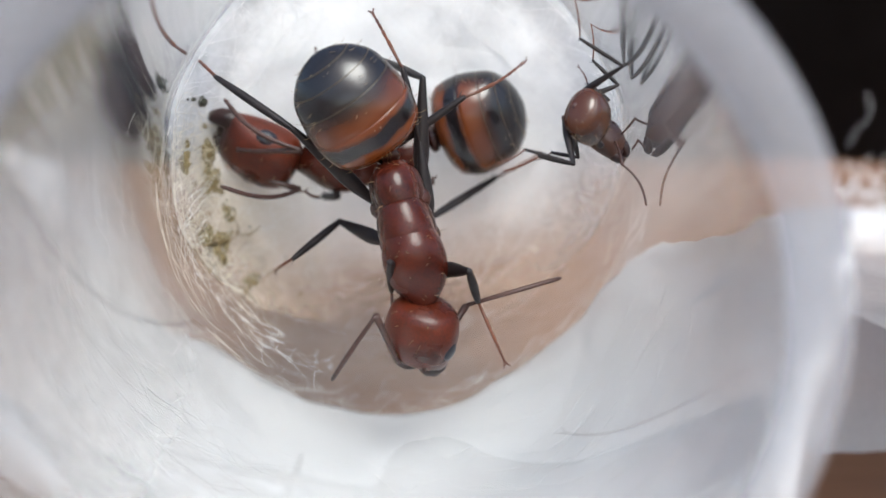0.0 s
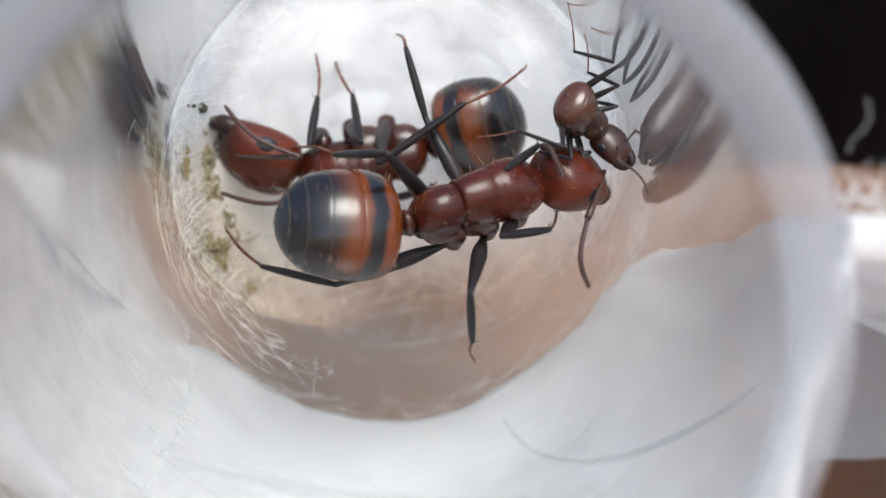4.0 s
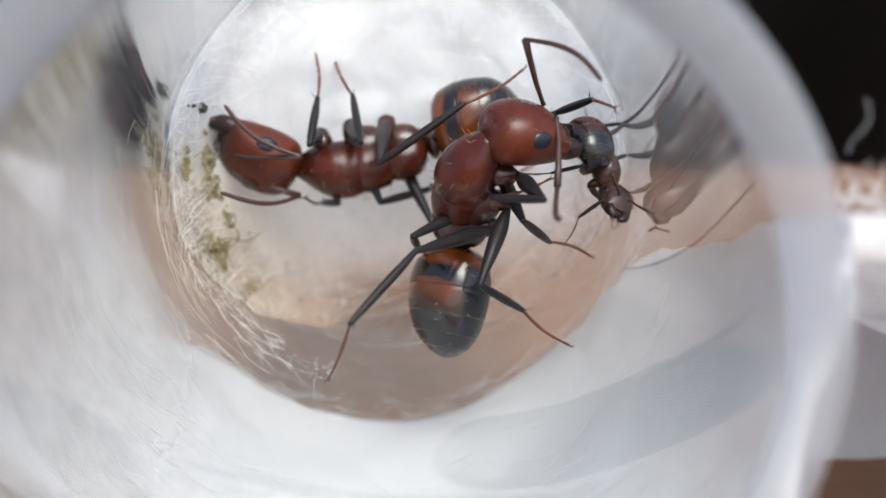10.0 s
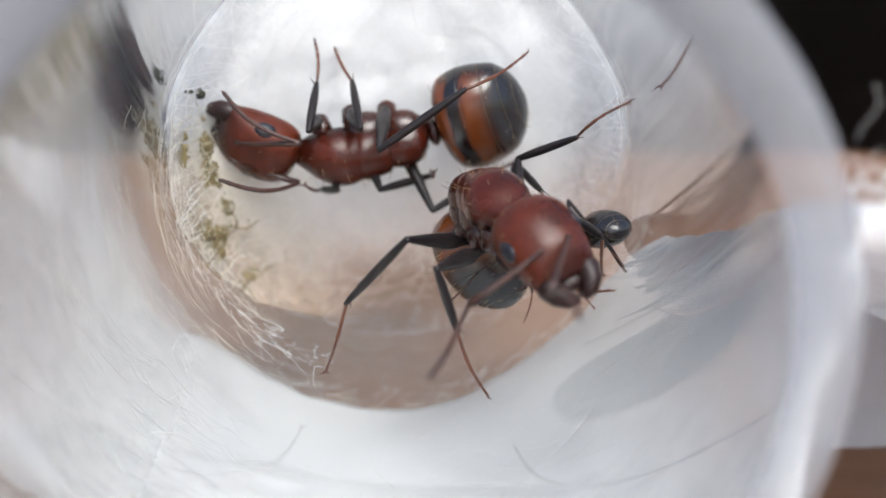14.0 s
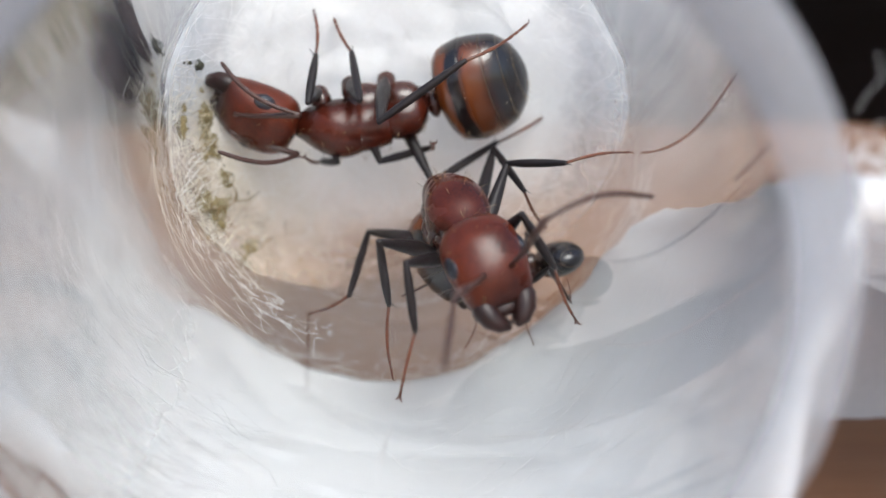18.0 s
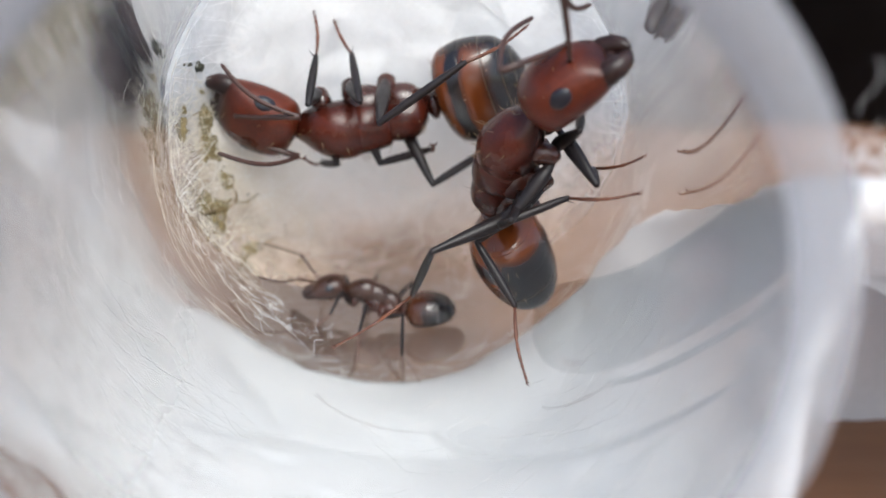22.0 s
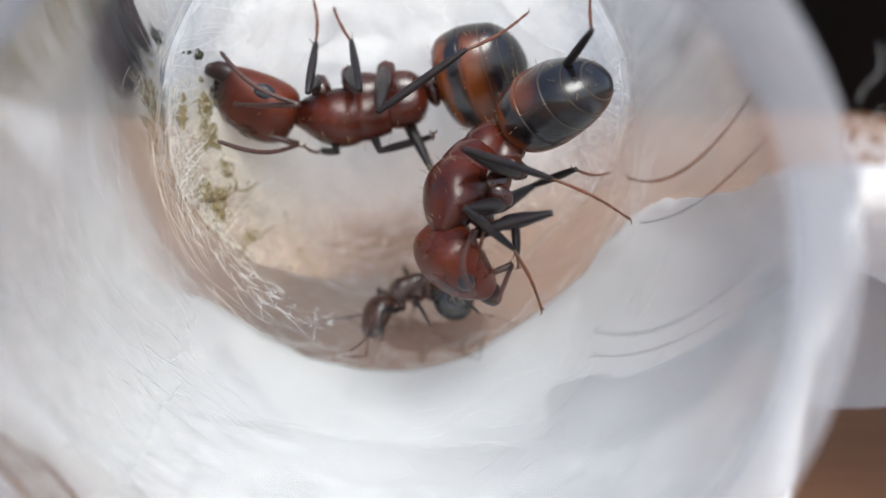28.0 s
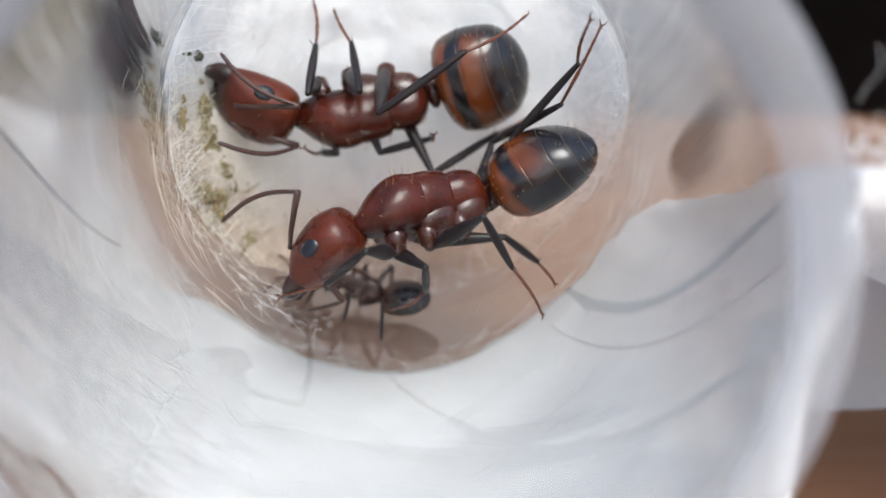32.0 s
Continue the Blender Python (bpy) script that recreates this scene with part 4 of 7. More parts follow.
rover.key(1, body=[(2.58, 24.34, -2.27), (-0.37, 25.54, 0.68), (4.38, 25.75, -3.98), (-1.77, 23.84, 3.14)], ups=[(-0.06, -0.97, 0.24), (0.14, -0.88, 0.63), (-0.20, -0.85, 0.40)],
          antL=[(4.44, 24.39, -0.90), (5.81, 26.57, -0.08)], antR=[(2.39, 23.31, -3.32), (4.13, 24.55, -4.96)],
          L1=[(2.87, 23.67, -0.56), (3.20, 25.14, -1.34), (3.07, 26.78, -2.07)], L2=[(1.11, 26.01, 1.62), (0.41, 26.79, 3.32), (-0.29, 28.49, 4.34)], L3=[(0.50, 24.60, 2.82), (-0.62, 27.05, 2.98), (-1.10, 24.50, 2.84)], R1=[(0.57, 23.70, -1.53), (0.88, 24.87, -2.72), (1.46, 25.72, -4.19)], R2=[(-1.51, 25.31, -2.22), (-2.72, 26.86, -2.59), (-3.16, 24.81, -2.48)], R3=[(-2.68, 24.60, 0.77), (-3.65, 26.00, 1.92), (-4.60, 28.00, 2.77)])
rover.key(2, body=[(3.95, 25.72, -0.73), (0.14, 23.68, -0.21), (6.21, 27.42, -0.42), (-2.60, 23.09, 1.33)], ups=[(-0.06, -0.91, 0.48), (-0.06, -0.92, 0.44), (0.00, -0.78, 0.55)],
          antL=[(4.35, 24.14, 0.73), (3.88, 21.68, -0.26)], antR=[(4.74, 24.39, -1.58), (5.01, 21.96, -0.44)],
          L1=[(2.89, 23.97, 0.57), (3.91, 25.33, 0.62), (5.52, 26.14, 0.71)], L2=[(1.15, 26.22, 1.95), (0.49, 27.57, 3.26), (-0.22, 25.91, 4.32)], L3=[(0.28, 23.80, 1.95), (-1.61, 25.30, 3.16), (-2.54, 27.61, 3.92)], R1=[(2.32, 23.49, -1.21), (3.80, 24.25, -1.56), (4.79, 25.75, -1.46)], R2=[(1.50, 23.29, -2.37), (1.27, 24.14, -4.17), (1.72, 25.67, -5.53)], R3=[(-1.94, 25.16, -1.54), (-4.07, 26.47, -0.51), (-4.20, 24.01, 0.30)])
rover.key(3, body=[(4.32, 25.52, -0.53), (0.32, 23.88, -0.18), (6.50, 27.34, -0.27), (-2.40, 22.53, 0.84)], ups=[(-0.06, -0.92, 0.44), (-0.06, -0.91, 0.48), (0.00, -0.78, 0.55)],
          antL=[(4.38, 24.33, 0.69), (3.99, 21.92, -0.46)], antR=[(5.43, 24.12, -1.40), (4.56, 21.58, -1.72)],
          L1=[(3.17, 24.06, 0.74), (4.20, 25.40, 0.88), (5.59, 26.51, 0.64)], L2=[(1.19, 26.18, 1.73), (0.26, 27.19, 3.19), (-0.25, 28.88, 4.33)], L3=[(0.07, 23.64, 1.36), (-1.67, 25.65, 1.82), (-2.87, 27.95, 2.01)], R1=[(2.85, 23.44, -1.05), (4.23, 24.35, -1.43), (4.23, 26.15, -1.56)], R2=[(1.77, 23.39, -2.42), (1.37, 24.19, -4.20), (1.73, 25.74, -5.57)], R3=[(-1.48, 25.10, -1.89), (-3.79, 26.34, -1.26), (-5.00, 24.84, 0.49)])
rover.key(6, body=[(3.70, 25.25, 1.10), (1.14, 24.74, -2.38), (6.20, 26.50, 0.53), (-1.62, 25.52, -4.01)], ups=[(-0.64, -0.54, 0.56), (-0.22, -0.28, 0.90), (-0.25, -0.88, 0.30)],
          antL=[(3.30, 26.40, 2.19), (5.12, 25.08, 3.68)], antR=[(4.79, 23.91, 0.38), (6.24, 24.35, -1.86)],
          L1=[(3.17, 24.00, 0.52), (3.89, 25.32, 1.29), (4.69, 26.42, 0.11)], L2=[(1.71, 27.91, 0.52), (2.42, 26.47, 1.88), (2.59, 28.61, 2.54)], L3=[(0.89, 23.02, -0.28), (-0.53, 24.91, -1.60), (-1.51, 27.16, -2.45)], R1=[(3.24, 23.33, -0.93), (4.23, 24.52, -0.21), (5.87, 24.11, 0.40)], R2=[(3.22, 22.58, -1.78), (4.57, 23.27, -3.08), (4.44, 25.20, -3.91)], R3=[(0.32, 24.13, -3.92), (-1.22, 25.53, -5.64), (-1.85, 23.24, -4.56)])
rover.key(7, body=[(3.53, 24.88, 0.84), (1.46, 25.41, -2.94), (6.00, 26.31, 0.69), (-0.84, 25.73, -5.15)], ups=[(-0.64, -0.57, 0.46), (-0.22, -0.28, 0.90), (-0.55, -0.55, 0.45)],
          antL=[(4.76, 24.42, 2.48), (4.27, 22.28, 0.91)], antR=[(3.83, 24.58, 2.40), (5.97, 26.19, 2.69)],
          L1=[(3.47, 24.28, 1.01), (4.46, 25.39, 1.84), (5.57, 26.68, 2.43)], L2=[(1.15, 24.42, 0.46), (1.80, 25.81, 1.74), (2.02, 27.88, 2.06)], L3=[(0.17, 23.17, -0.86), (-1.11, 24.66, -2.71), (-2.55, 25.90, -4.48)], R1=[(3.35, 23.18, -1.04), (4.20, 24.34, -0.12), (5.87, 24.96, 0.11)], R2=[(3.16, 22.60, -2.18), (4.56, 23.53, -3.27), (4.41, 25.47, -4.06)], R3=[(0.13, 23.55, -3.84), (-1.20, 25.10, -5.60), (-1.73, 22.89, -4.34)])
rover.key(8, body=[(3.29, 24.79, 1.24), (2.47, 25.61, -2.95), (5.62, 23.73, 2.49), (0.54, 25.77, -5.50)], ups=[(-0.78, -0.49, 0.33), (-0.51, -0.07, 0.85), (-0.70, -0.35, 0.45)],
          antL=[(2.65, 25.65, 2.97), (3.47, 23.88, 4.83)], antR=[(3.88, 22.79, 2.14), (2.92, 20.39, 1.36)],
          L1=[(4.78, 27.13, 1.38), (5.33, 25.87, 2.38), (5.19, 24.72, 3.76)], L2=[(3.50, 23.38, -0.31), (4.46, 24.85, -1.28), (5.85, 26.16, -2.14)], L3=[(0.37, 23.44, -1.17), (-0.28, 24.54, -3.55), (-1.39, 26.44, -4.92)], R1=[(4.15, 23.21, -0.49), (4.96, 24.67, -0.16), (5.57, 26.31, 0.28)], R2=[(3.74, 22.92, -2.26), (4.61, 24.19, -3.53), (4.55, 25.94, -4.68)], R3=[(1.19, 22.59, -2.94), (0.11, 20.13, -3.16), (-1.61, 21.91, -3.94)])
rover.key(9, body=[(2.85, 24.62, 1.25), (1.87, 26.86, -2.35), (5.47, 25.71, 1.49), (1.03, 25.68, -5.47)], ups=[(-0.83, -0.43, 0.33), (-0.33, -0.50, 0.80), (-0.92, -0.26, 0.18)],
          antL=[(3.42, 23.79, 3.23), (5.74, 24.80, 2.28)], antR=[(3.82, 24.39, -0.07), (3.94, 22.87, -2.29)],
          L1=[(4.71, 26.83, 1.96), (5.28, 25.25, 2.25), (5.44, 23.46, 2.27)], L2=[(3.56, 23.75, -0.71), (4.53, 25.23, -1.63), (5.95, 26.59, -2.38)], L3=[(0.46, 24.83, -1.40), (0.66, 27.30, -2.48), (0.73, 24.74, -2.04)], R1=[(3.41, 22.79, -0.10), (4.18, 24.29, 0.15), (5.54, 25.47, 0.22)], R2=[(2.34, 23.62, -2.13), (3.73, 24.54, -3.23), (5.05, 25.31, -4.67)], R3=[(0.71, 23.83, -1.45), (-0.69, 21.85, -2.63), (-1.45, 23.21, -4.71)])
rover.key(10, body=[(2.81, 24.58, 1.41), (2.09, 26.94, -2.17), (5.46, 25.63, 1.46), (1.47, 25.75, -5.36)], ups=[(-0.88, -0.40, 0.27), (-0.33, -0.50, 0.80), (-0.92, -0.26, 0.18)],
          antL=[(3.62, 24.30, 3.82), (5.13, 22.23, 2.97)], antR=[(4.34, 23.28, 0.36), (3.93, 20.63, 0.05)],
          L1=[(5.01, 26.80, 1.85), (5.56, 25.25, 2.28), (5.77, 23.46, 2.23)], L2=[(3.57, 23.79, -0.69), (4.54, 25.27, -1.61), (5.96, 26.58, -2.36)], L3=[(0.85, 24.57, -1.18), (0.96, 27.09, -2.15), (1.38, 29.47, -3.09)], R1=[(3.93, 22.80, 0.05), (2.77, 24.03, -0.10), (4.39, 24.73, 0.24)], R2=[(2.52, 24.07, -2.37), (3.81, 25.08, -3.52), (4.73, 23.22, -3.88)], R3=[(0.91, 23.81, -1.42), (-0.76, 22.12, -2.69), (-1.53, 23.47, -4.78)])
rover.key(11, body=[(2.67, 24.40, 1.31), (2.47, 27.09, -2.10), (5.19, 25.72, 1.45), (1.98, 25.91, -5.30)], ups=[(-0.88, -0.40, 0.26), (-0.33, -0.51, 0.79), (-0.92, -0.26, 0.18)],
          antL=[(2.93, 24.65, 3.69), (5.02, 26.35, 3.84)], antR=[(4.44, 23.45, 0.19), (3.85, 20.84, -0.11)],
          L1=[(5.12, 26.56, 1.66), (5.51, 24.92, 1.83), (5.78, 23.23, 2.39)], L2=[(3.55, 23.64, -0.58), (4.52, 25.20, -1.37), (5.92, 26.45, -2.31)], L3=[(2.07, 23.78, -1.15), (1.69, 26.35, -1.90), (1.52, 28.77, -2.83)], R1=[(3.90, 22.61, 0.22), (2.90, 23.95, -0.08), (4.43, 24.89, -0.07)], R2=[(2.17, 24.80, -2.41), (3.71, 25.40, -3.54), (4.81, 23.67, -3.97)], R3=[(0.79, 24.33, -1.80), (-0.77, 22.39, -2.84), (-1.48, 23.74, -4.95)])
rover.key(12, body=[(3.12, 24.43, 1.32), (2.50, 27.04, -2.11), (5.79, 23.70, 2.03), (2.32, 25.88, -5.23)], ups=[(-0.88, -0.38, 0.31), (-0.32, -0.33, 0.86), (-0.92, -0.26, 0.18)],
          antL=[(3.21, 22.68, 2.60), (5.18, 24.44, 3.17)], antR=[(3.81, 22.16, 0.78), (4.25, 19.52, 1.10)],
          L1=[(5.23, 26.46, 2.13), (5.75, 24.85, 2.27), (6.00, 23.06, 2.30)], L2=[(3.55, 23.66, -0.63), (4.50, 25.07, -1.69), (5.23, 26.91, -2.39)], L3=[(1.82, 24.05, -1.47), (1.71, 26.58, -2.26), (1.53, 29.04, -3.21)], R1=[(3.79, 22.71, -0.23), (3.79, 24.41, -0.16), (5.53, 23.99, 0.04)], R2=[(2.29, 24.84, -2.48), (3.73, 25.50, -3.70), (4.84, 23.75, -4.05)], R3=[(0.73, 24.65, -1.96), (-0.85, 22.73, -3.00), (-1.51, 24.20, -5.04)])
rover.key(13, body=[(3.25, 23.32, 0.84), (2.53, 26.58, -1.89), (6.06, 23.57, 0.48), (2.93, 26.03, -5.01)], ups=[(-0.82, -0.34, 0.47), (-0.16, -0.92, 0.40), (-0.92, -0.26, 0.19)],
          antL=[(3.66, 23.51, 2.66), (6.05, 24.72, 2.34)], antR=[(3.94, 21.11, 0.63), (3.96, 18.41, 0.81)],
          L1=[(3.48, 23.40, -1.27), (4.22, 24.43, -2.41), (5.17, 24.28, -3.93)], L2=[(3.28, 23.32, 1.40), (4.59, 24.82, 1.53), (6.56, 25.51, 1.78)], L3=[(2.76, 28.59, -2.36), (1.87, 26.04, -2.39), (1.40, 23.49, -2.15)], R1=[(3.34, 21.80, 0.01), (4.95, 22.36, 0.13), (6.31, 23.49, 0.43)], R2=[(1.72, 23.43, -1.83), (3.30, 23.81, -3.00), (4.93, 24.24, -4.26)], R3=[(0.68, 24.11, -1.79), (-0.88, 22.12, -2.71), (-1.53, 23.57, -4.77)])
rover.key(14, body=[(3.30, 22.90, -0.81), (2.21, 27.09, -1.18), (4.52, 20.58, -1.93), (3.41, 25.90, -4.02)], ups=[(-0.30, -0.04, 0.95), (-0.23, -0.48, 0.86), (-0.81, -0.14, 0.46)],
          antL=[(3.48, 19.46, -1.62), (3.60, 16.78, -1.28)], antR=[(1.86, 20.82, -2.26), (0.84, 18.45, -3.06)],
          L1=[(5.36, 25.32, -1.39), (5.56, 23.63, -1.42), (5.88, 24.80, -2.75)], L2=[(3.79, 26.75, 0.13), (5.17, 25.50, 0.87), (6.17, 24.01, 1.96)], L3=[(4.00, 28.78, -0.38), (4.37, 26.12, -0.70), (4.34, 23.53, -0.86)], R1=[(3.10, 21.57, -1.76), (4.31, 22.61, -2.35), (5.80, 23.50, -2.82)], R2=[(1.25, 22.35, -1.82), (1.79, 22.93, -3.66), (2.61, 23.28, -5.55)], R3=[(0.54, 22.88, -1.22), (-1.02, 23.93, -3.15), (-1.69, 24.94, -5.45)])
rover.key(17, body=[(1.07, 23.26, -2.31), (1.70, 27.55, -1.92), (0.87, 21.22, -4.29), (2.74, 26.06, -5.49)], ups=[(-0.21, -0.14, 0.97), (-0.00, -0.84, 0.54), (0.26, -0.66, 0.69)],
          antL=[(1.76, 19.68, -2.32), (1.67, 16.98, -2.22)], antR=[(0.05, 19.77, -2.20), (-2.10, 18.87, -3.55)],
          L1=[(2.60, 22.61, -1.73), (3.78, 22.51, -2.94), (4.90, 23.09, -4.23)], L2=[(3.25, 25.39, -0.62), (5.01, 26.31, -0.87), (6.43, 24.89, -0.24)], L3=[(3.40, 28.45, -0.72), (3.84, 25.88, -1.44), (4.81, 27.87, -2.81)], R1=[(0.40, 24.47, -5.18), (0.50, 22.78, -5.08), (0.73, 23.95, -6.43)], R2=[(-0.38, 23.25, -2.17), (-0.08, 23.88, -4.04), (0.13, 24.10, -6.12)], R3=[(-0.51, 23.66, -1.72), (-1.01, 25.04, -3.98), (-2.19, 26.91, -5.34)])
rover.key(18, body=[(2.11, 23.27, -1.93), (1.59, 27.59, -2.04), (3.08, 21.13, -3.54), (2.71, 26.09, -5.58)], ups=[(-0.20, -0.01, 1.00), (-0.04, -0.67, 0.72), (-0.80, 0.00, 0.54)],
          antL=[(3.48, 20.28, -0.82), (6.09, 20.88, -0.47)], antR=[(1.47, 19.59, -2.25), (1.07, 16.98, -2.82)],
          L1=[(3.33, 22.78, -1.34), (4.25, 22.92, -2.76), (4.95, 23.30, -4.37)], L2=[(3.49, 26.69, -0.81), (4.88, 25.28, -0.54), (6.81, 26.10, -0.43)], L3=[(3.35, 28.76, -0.73), (3.89, 26.22, -1.47), (4.84, 28.05, -3.06)], R1=[(0.52, 22.44, -2.40), (0.69, 22.09, -4.06), (0.28, 22.09, -5.81)], R2=[(-0.14, 23.27, -2.09), (0.06, 23.86, -3.99), (0.12, 24.00, -6.09)], R3=[(-0.54, 28.75, -3.32), (-1.07, 26.41, -4.56), (-2.39, 28.28, -5.79)])
rover.key(19, body=[(2.49, 23.30, -1.70), (1.75, 27.57, -2.07), (3.96, 21.13, -2.83), (3.04, 26.09, -5.50)], ups=[(-0.20, -0.01, 1.00), (-0.04, -0.61, 0.75), (-0.80, -0.00, 0.54)],
          antL=[(3.17, 20.19, -0.46), (5.39, 19.79, 1.02)], antR=[(2.26, 19.64, -1.41), (3.08, 18.45, -3.69)],
          L1=[(3.66, 22.89, -1.07), (4.32, 22.30, -2.52), (4.85, 22.84, -4.15)], L2=[(3.50, 26.75, -0.62), (4.88, 25.32, -0.51), (6.82, 26.13, -0.47)], L3=[(3.39, 28.84, -0.70), (3.45, 26.24, -1.42), (4.24, 28.42, -2.59)], R1=[(1.04, 22.41, -1.89), (1.19, 22.94, -3.50), (1.36, 23.72, -5.12)], R2=[(0.04, 23.26, -2.08), (0.13, 23.91, -3.97), (0.12, 23.89, -6.07)], R3=[(-0.25, 23.43, -2.03), (-0.87, 25.21, -3.95), (-2.27, 26.92, -5.33)])
rover.key(20, body=[(3.99, 23.04, -0.17), (2.96, 26.98, -1.71), (6.78, 23.63, -0.17), (4.54, 25.69, -4.52)], ups=[(-0.51, -0.15, 0.78), (-0.14, -0.59, 0.80), (-0.80, -0.03, 0.44)],
          antL=[(4.12, 22.93, 1.85), (3.88, 24.70, 3.87)], antR=[(3.96, 22.41, -0.73), (3.04, 20.21, -2.00)],
          L1=[(4.26, 22.39, -2.19), (4.76, 23.84, -2.92), (5.17, 25.40, -3.72)], L2=[(4.11, 26.99, 0.19), (4.38, 25.01, 0.22), (5.31, 26.86, -0.10)], L3=[(4.33, 28.77, -0.14), (4.61, 26.09, 0.07), (5.52, 28.50, -0.31)], R1=[(3.61, 21.60, -2.07), (4.33, 22.50, -3.32), (5.01, 23.30, -4.79)], R2=[(2.12, 22.39, -1.75), (2.76, 22.66, -3.62), (3.32, 23.55, -5.44)], R3=[(1.13, 23.07, -1.68), (0.42, 24.57, -3.81), (-1.00, 25.19, -5.90)])
rover.key(21, body=[(3.78, 23.14, 0.35), (3.19, 27.01, -1.53), (6.29, 24.16, 1.24), (5.25, 25.75, -4.03)], ups=[(-0.51, -0.15, 0.78), (-0.23, -0.54, 0.79), (-0.80, -0.00, 0.54)],
          antL=[(3.61, 23.09, 2.90), (4.55, 25.48, 3.73)], antR=[(4.18, 23.02, -0.39), (3.66, 20.55, -1.37)],
          L1=[(4.83, 21.85, 0.15), (5.80, 23.18, -0.26), (6.48, 24.85, -0.32)], L2=[(5.51, 26.55, 0.85), (5.65, 24.72, 1.64), (6.08, 22.89, 2.59)], L3=[(4.04, 28.99, -1.31), (3.94, 27.00, 0.50), (4.65, 29.50, 0.53)], R1=[(3.80, 21.47, -0.62), (5.14, 22.48, -0.88), (6.85, 23.03, -0.84)], R2=[(2.30, 22.28, -1.64), (3.05, 22.85, -3.40), (3.51, 22.48, -5.42)], R3=[(2.57, 22.31, -2.52), (0.87, 23.51, -4.24), (-1.44, 24.14, -5.25)])
rover.key(22, body=[(3.86, 23.85, 1.07), (3.16, 26.45, -2.29), (5.62, 22.75, 3.02), (4.50, 27.46, -5.00)], ups=[(-0.72, -0.32, 0.52), (-0.62, -0.30, 0.62), (-0.86, -0.05, 0.34)],
          antL=[(3.68, 22.87, 2.57), (4.17, 25.24, 3.76)], antR=[(4.14, 22.12, 3.39), (5.38, 24.51, 3.59)],
          L1=[(4.80, 24.24, 0.12), (5.65, 25.54, -0.56), (6.23, 23.88, -0.17)], L2=[(4.67, 23.67, 0.49), (5.29, 25.50, 1.03), (5.46, 24.04, 2.53)], L3=[(2.99, 22.66, -1.53), (3.05, 25.27, -2.23), (3.19, 27.73, -3.06)], R1=[(4.07, 23.86, -0.48), (5.67, 24.27, -0.87), (6.89, 22.95, -0.79)], R2=[(2.96, 24.77, -2.10), (3.32, 24.06, -3.94), (3.53, 22.62, -5.45)], R3=[(1.39, 24.07, -2.48), (0.74, 25.88, -4.37), (-1.45, 25.24, -5.62)])
rover.key(23, body=[(3.09, 25.92, 2.37), (3.09, 24.83, -1.84), (5.29, 26.79, 3.97), (3.24, 25.27, -5.11)], ups=[(-0.87, -0.37, 0.33), (-0.63, -0.40, 0.65), (-0.92, -0.28, 0.10)],
          antL=[(2.88, 24.86, 3.37), (3.05, 27.39, 4.31)], antR=[(3.98, 23.98, 3.09), (2.89, 21.60, 2.43)],
          L1=[(4.25, 24.55, 1.74), (5.33, 24.76, 3.04), (5.06, 23.05, 3.50)], L2=[(4.04, 23.77, -0.02), (5.05, 25.43, -0.49), (6.90, 26.41, -0.63)], L3=[(1.61, 23.35, -1.11), (1.94, 25.89, -1.95), (2.44, 28.34, -2.66)], R1=[(4.62, 23.78, 0.65), (3.61, 24.77, 1.59), (4.29, 26.44, 1.53)], R2=[(3.51, 23.63, -1.27), (5.16, 24.23, -2.23), (5.97, 22.32, -2.60)], R3=[(1.37, 24.60, -2.34), (0.44, 25.76, -4.59), (-1.28, 23.87, -5.06)])
rover.key(24, body=[(3.03, 27.12, 1.40), (2.68, 23.67, -1.22), (5.04, 25.11, 1.40), (3.37, 21.87, -3.77)], ups=[(-0.88, -0.40, 0.24), (0.30, -0.05, 0.95), (-0.87, -0.27, 0.30)],
          antL=[(2.95, 23.47, 2.71), (3.19, 25.92, 3.81)], antR=[(3.29, 22.65, 2.05), (2.37, 20.12, 2.22)],
          L1=[(4.31, 23.27, 1.02), (5.25, 24.66, 1.28), (6.28, 25.97, 1.95)], L2=[(4.31, 24.38, -1.09), (5.22, 26.12, -1.50), (5.87, 24.22, -0.86)], L3=[(1.36, 27.86, -1.92), (1.65, 26.99, -4.47), (2.13, 28.25, -6.69)], R1=[(2.50, 22.79, 2.04), (4.03, 22.51, 2.73), (5.50, 22.83, 3.71)], R2=[(2.69, 22.76, 1.42), (3.94, 24.07, 0.56), (4.56, 26.02, 0.09)], R3=[(2.07, 21.88, -0.07), (3.40, 19.66, -0.82), (4.88, 20.33, -2.85)])
rover.key(25, body=[(4.81, 27.80, 0.25), (2.65, 24.04, -0.11), (5.65, 25.08, 0.34), (5.62, 22.73, -2.93)], ups=[(-0.23, -0.39, 0.75), (-0.02, -0.28, 0.81), (0.15, -0.76, 0.64)],
          antL=[(4.01, 26.56, 2.30), (4.41, 24.33, 3.75)], antR=[(4.58, 23.94, 0.81), (4.31, 21.26, 0.87)],
          L1=[(4.32, 25.55, 0.42), (4.14, 27.24, 0.45), (4.45, 25.47, 0.29)], L2=[(5.56, 27.98, -1.09), (5.76, 26.06, -0.56), (5.93, 24.14, 0.29)], L3=[(3.33, 23.03, -2.78), (3.97, 25.28, -4.12), (3.32, 22.79, -3.75)], R1=[(3.87, 27.14, 1.17), (5.04, 27.51, 2.35), (5.89, 26.32, 3.40)], R2=[(2.46, 26.35, 0.92), (4.36, 26.10, 1.50), (6.36, 25.61, 1.90)], R3=[(1.63, 22.69, -1.32), (2.49, 23.92, -3.56), (2.91, 24.22, -6.11)])
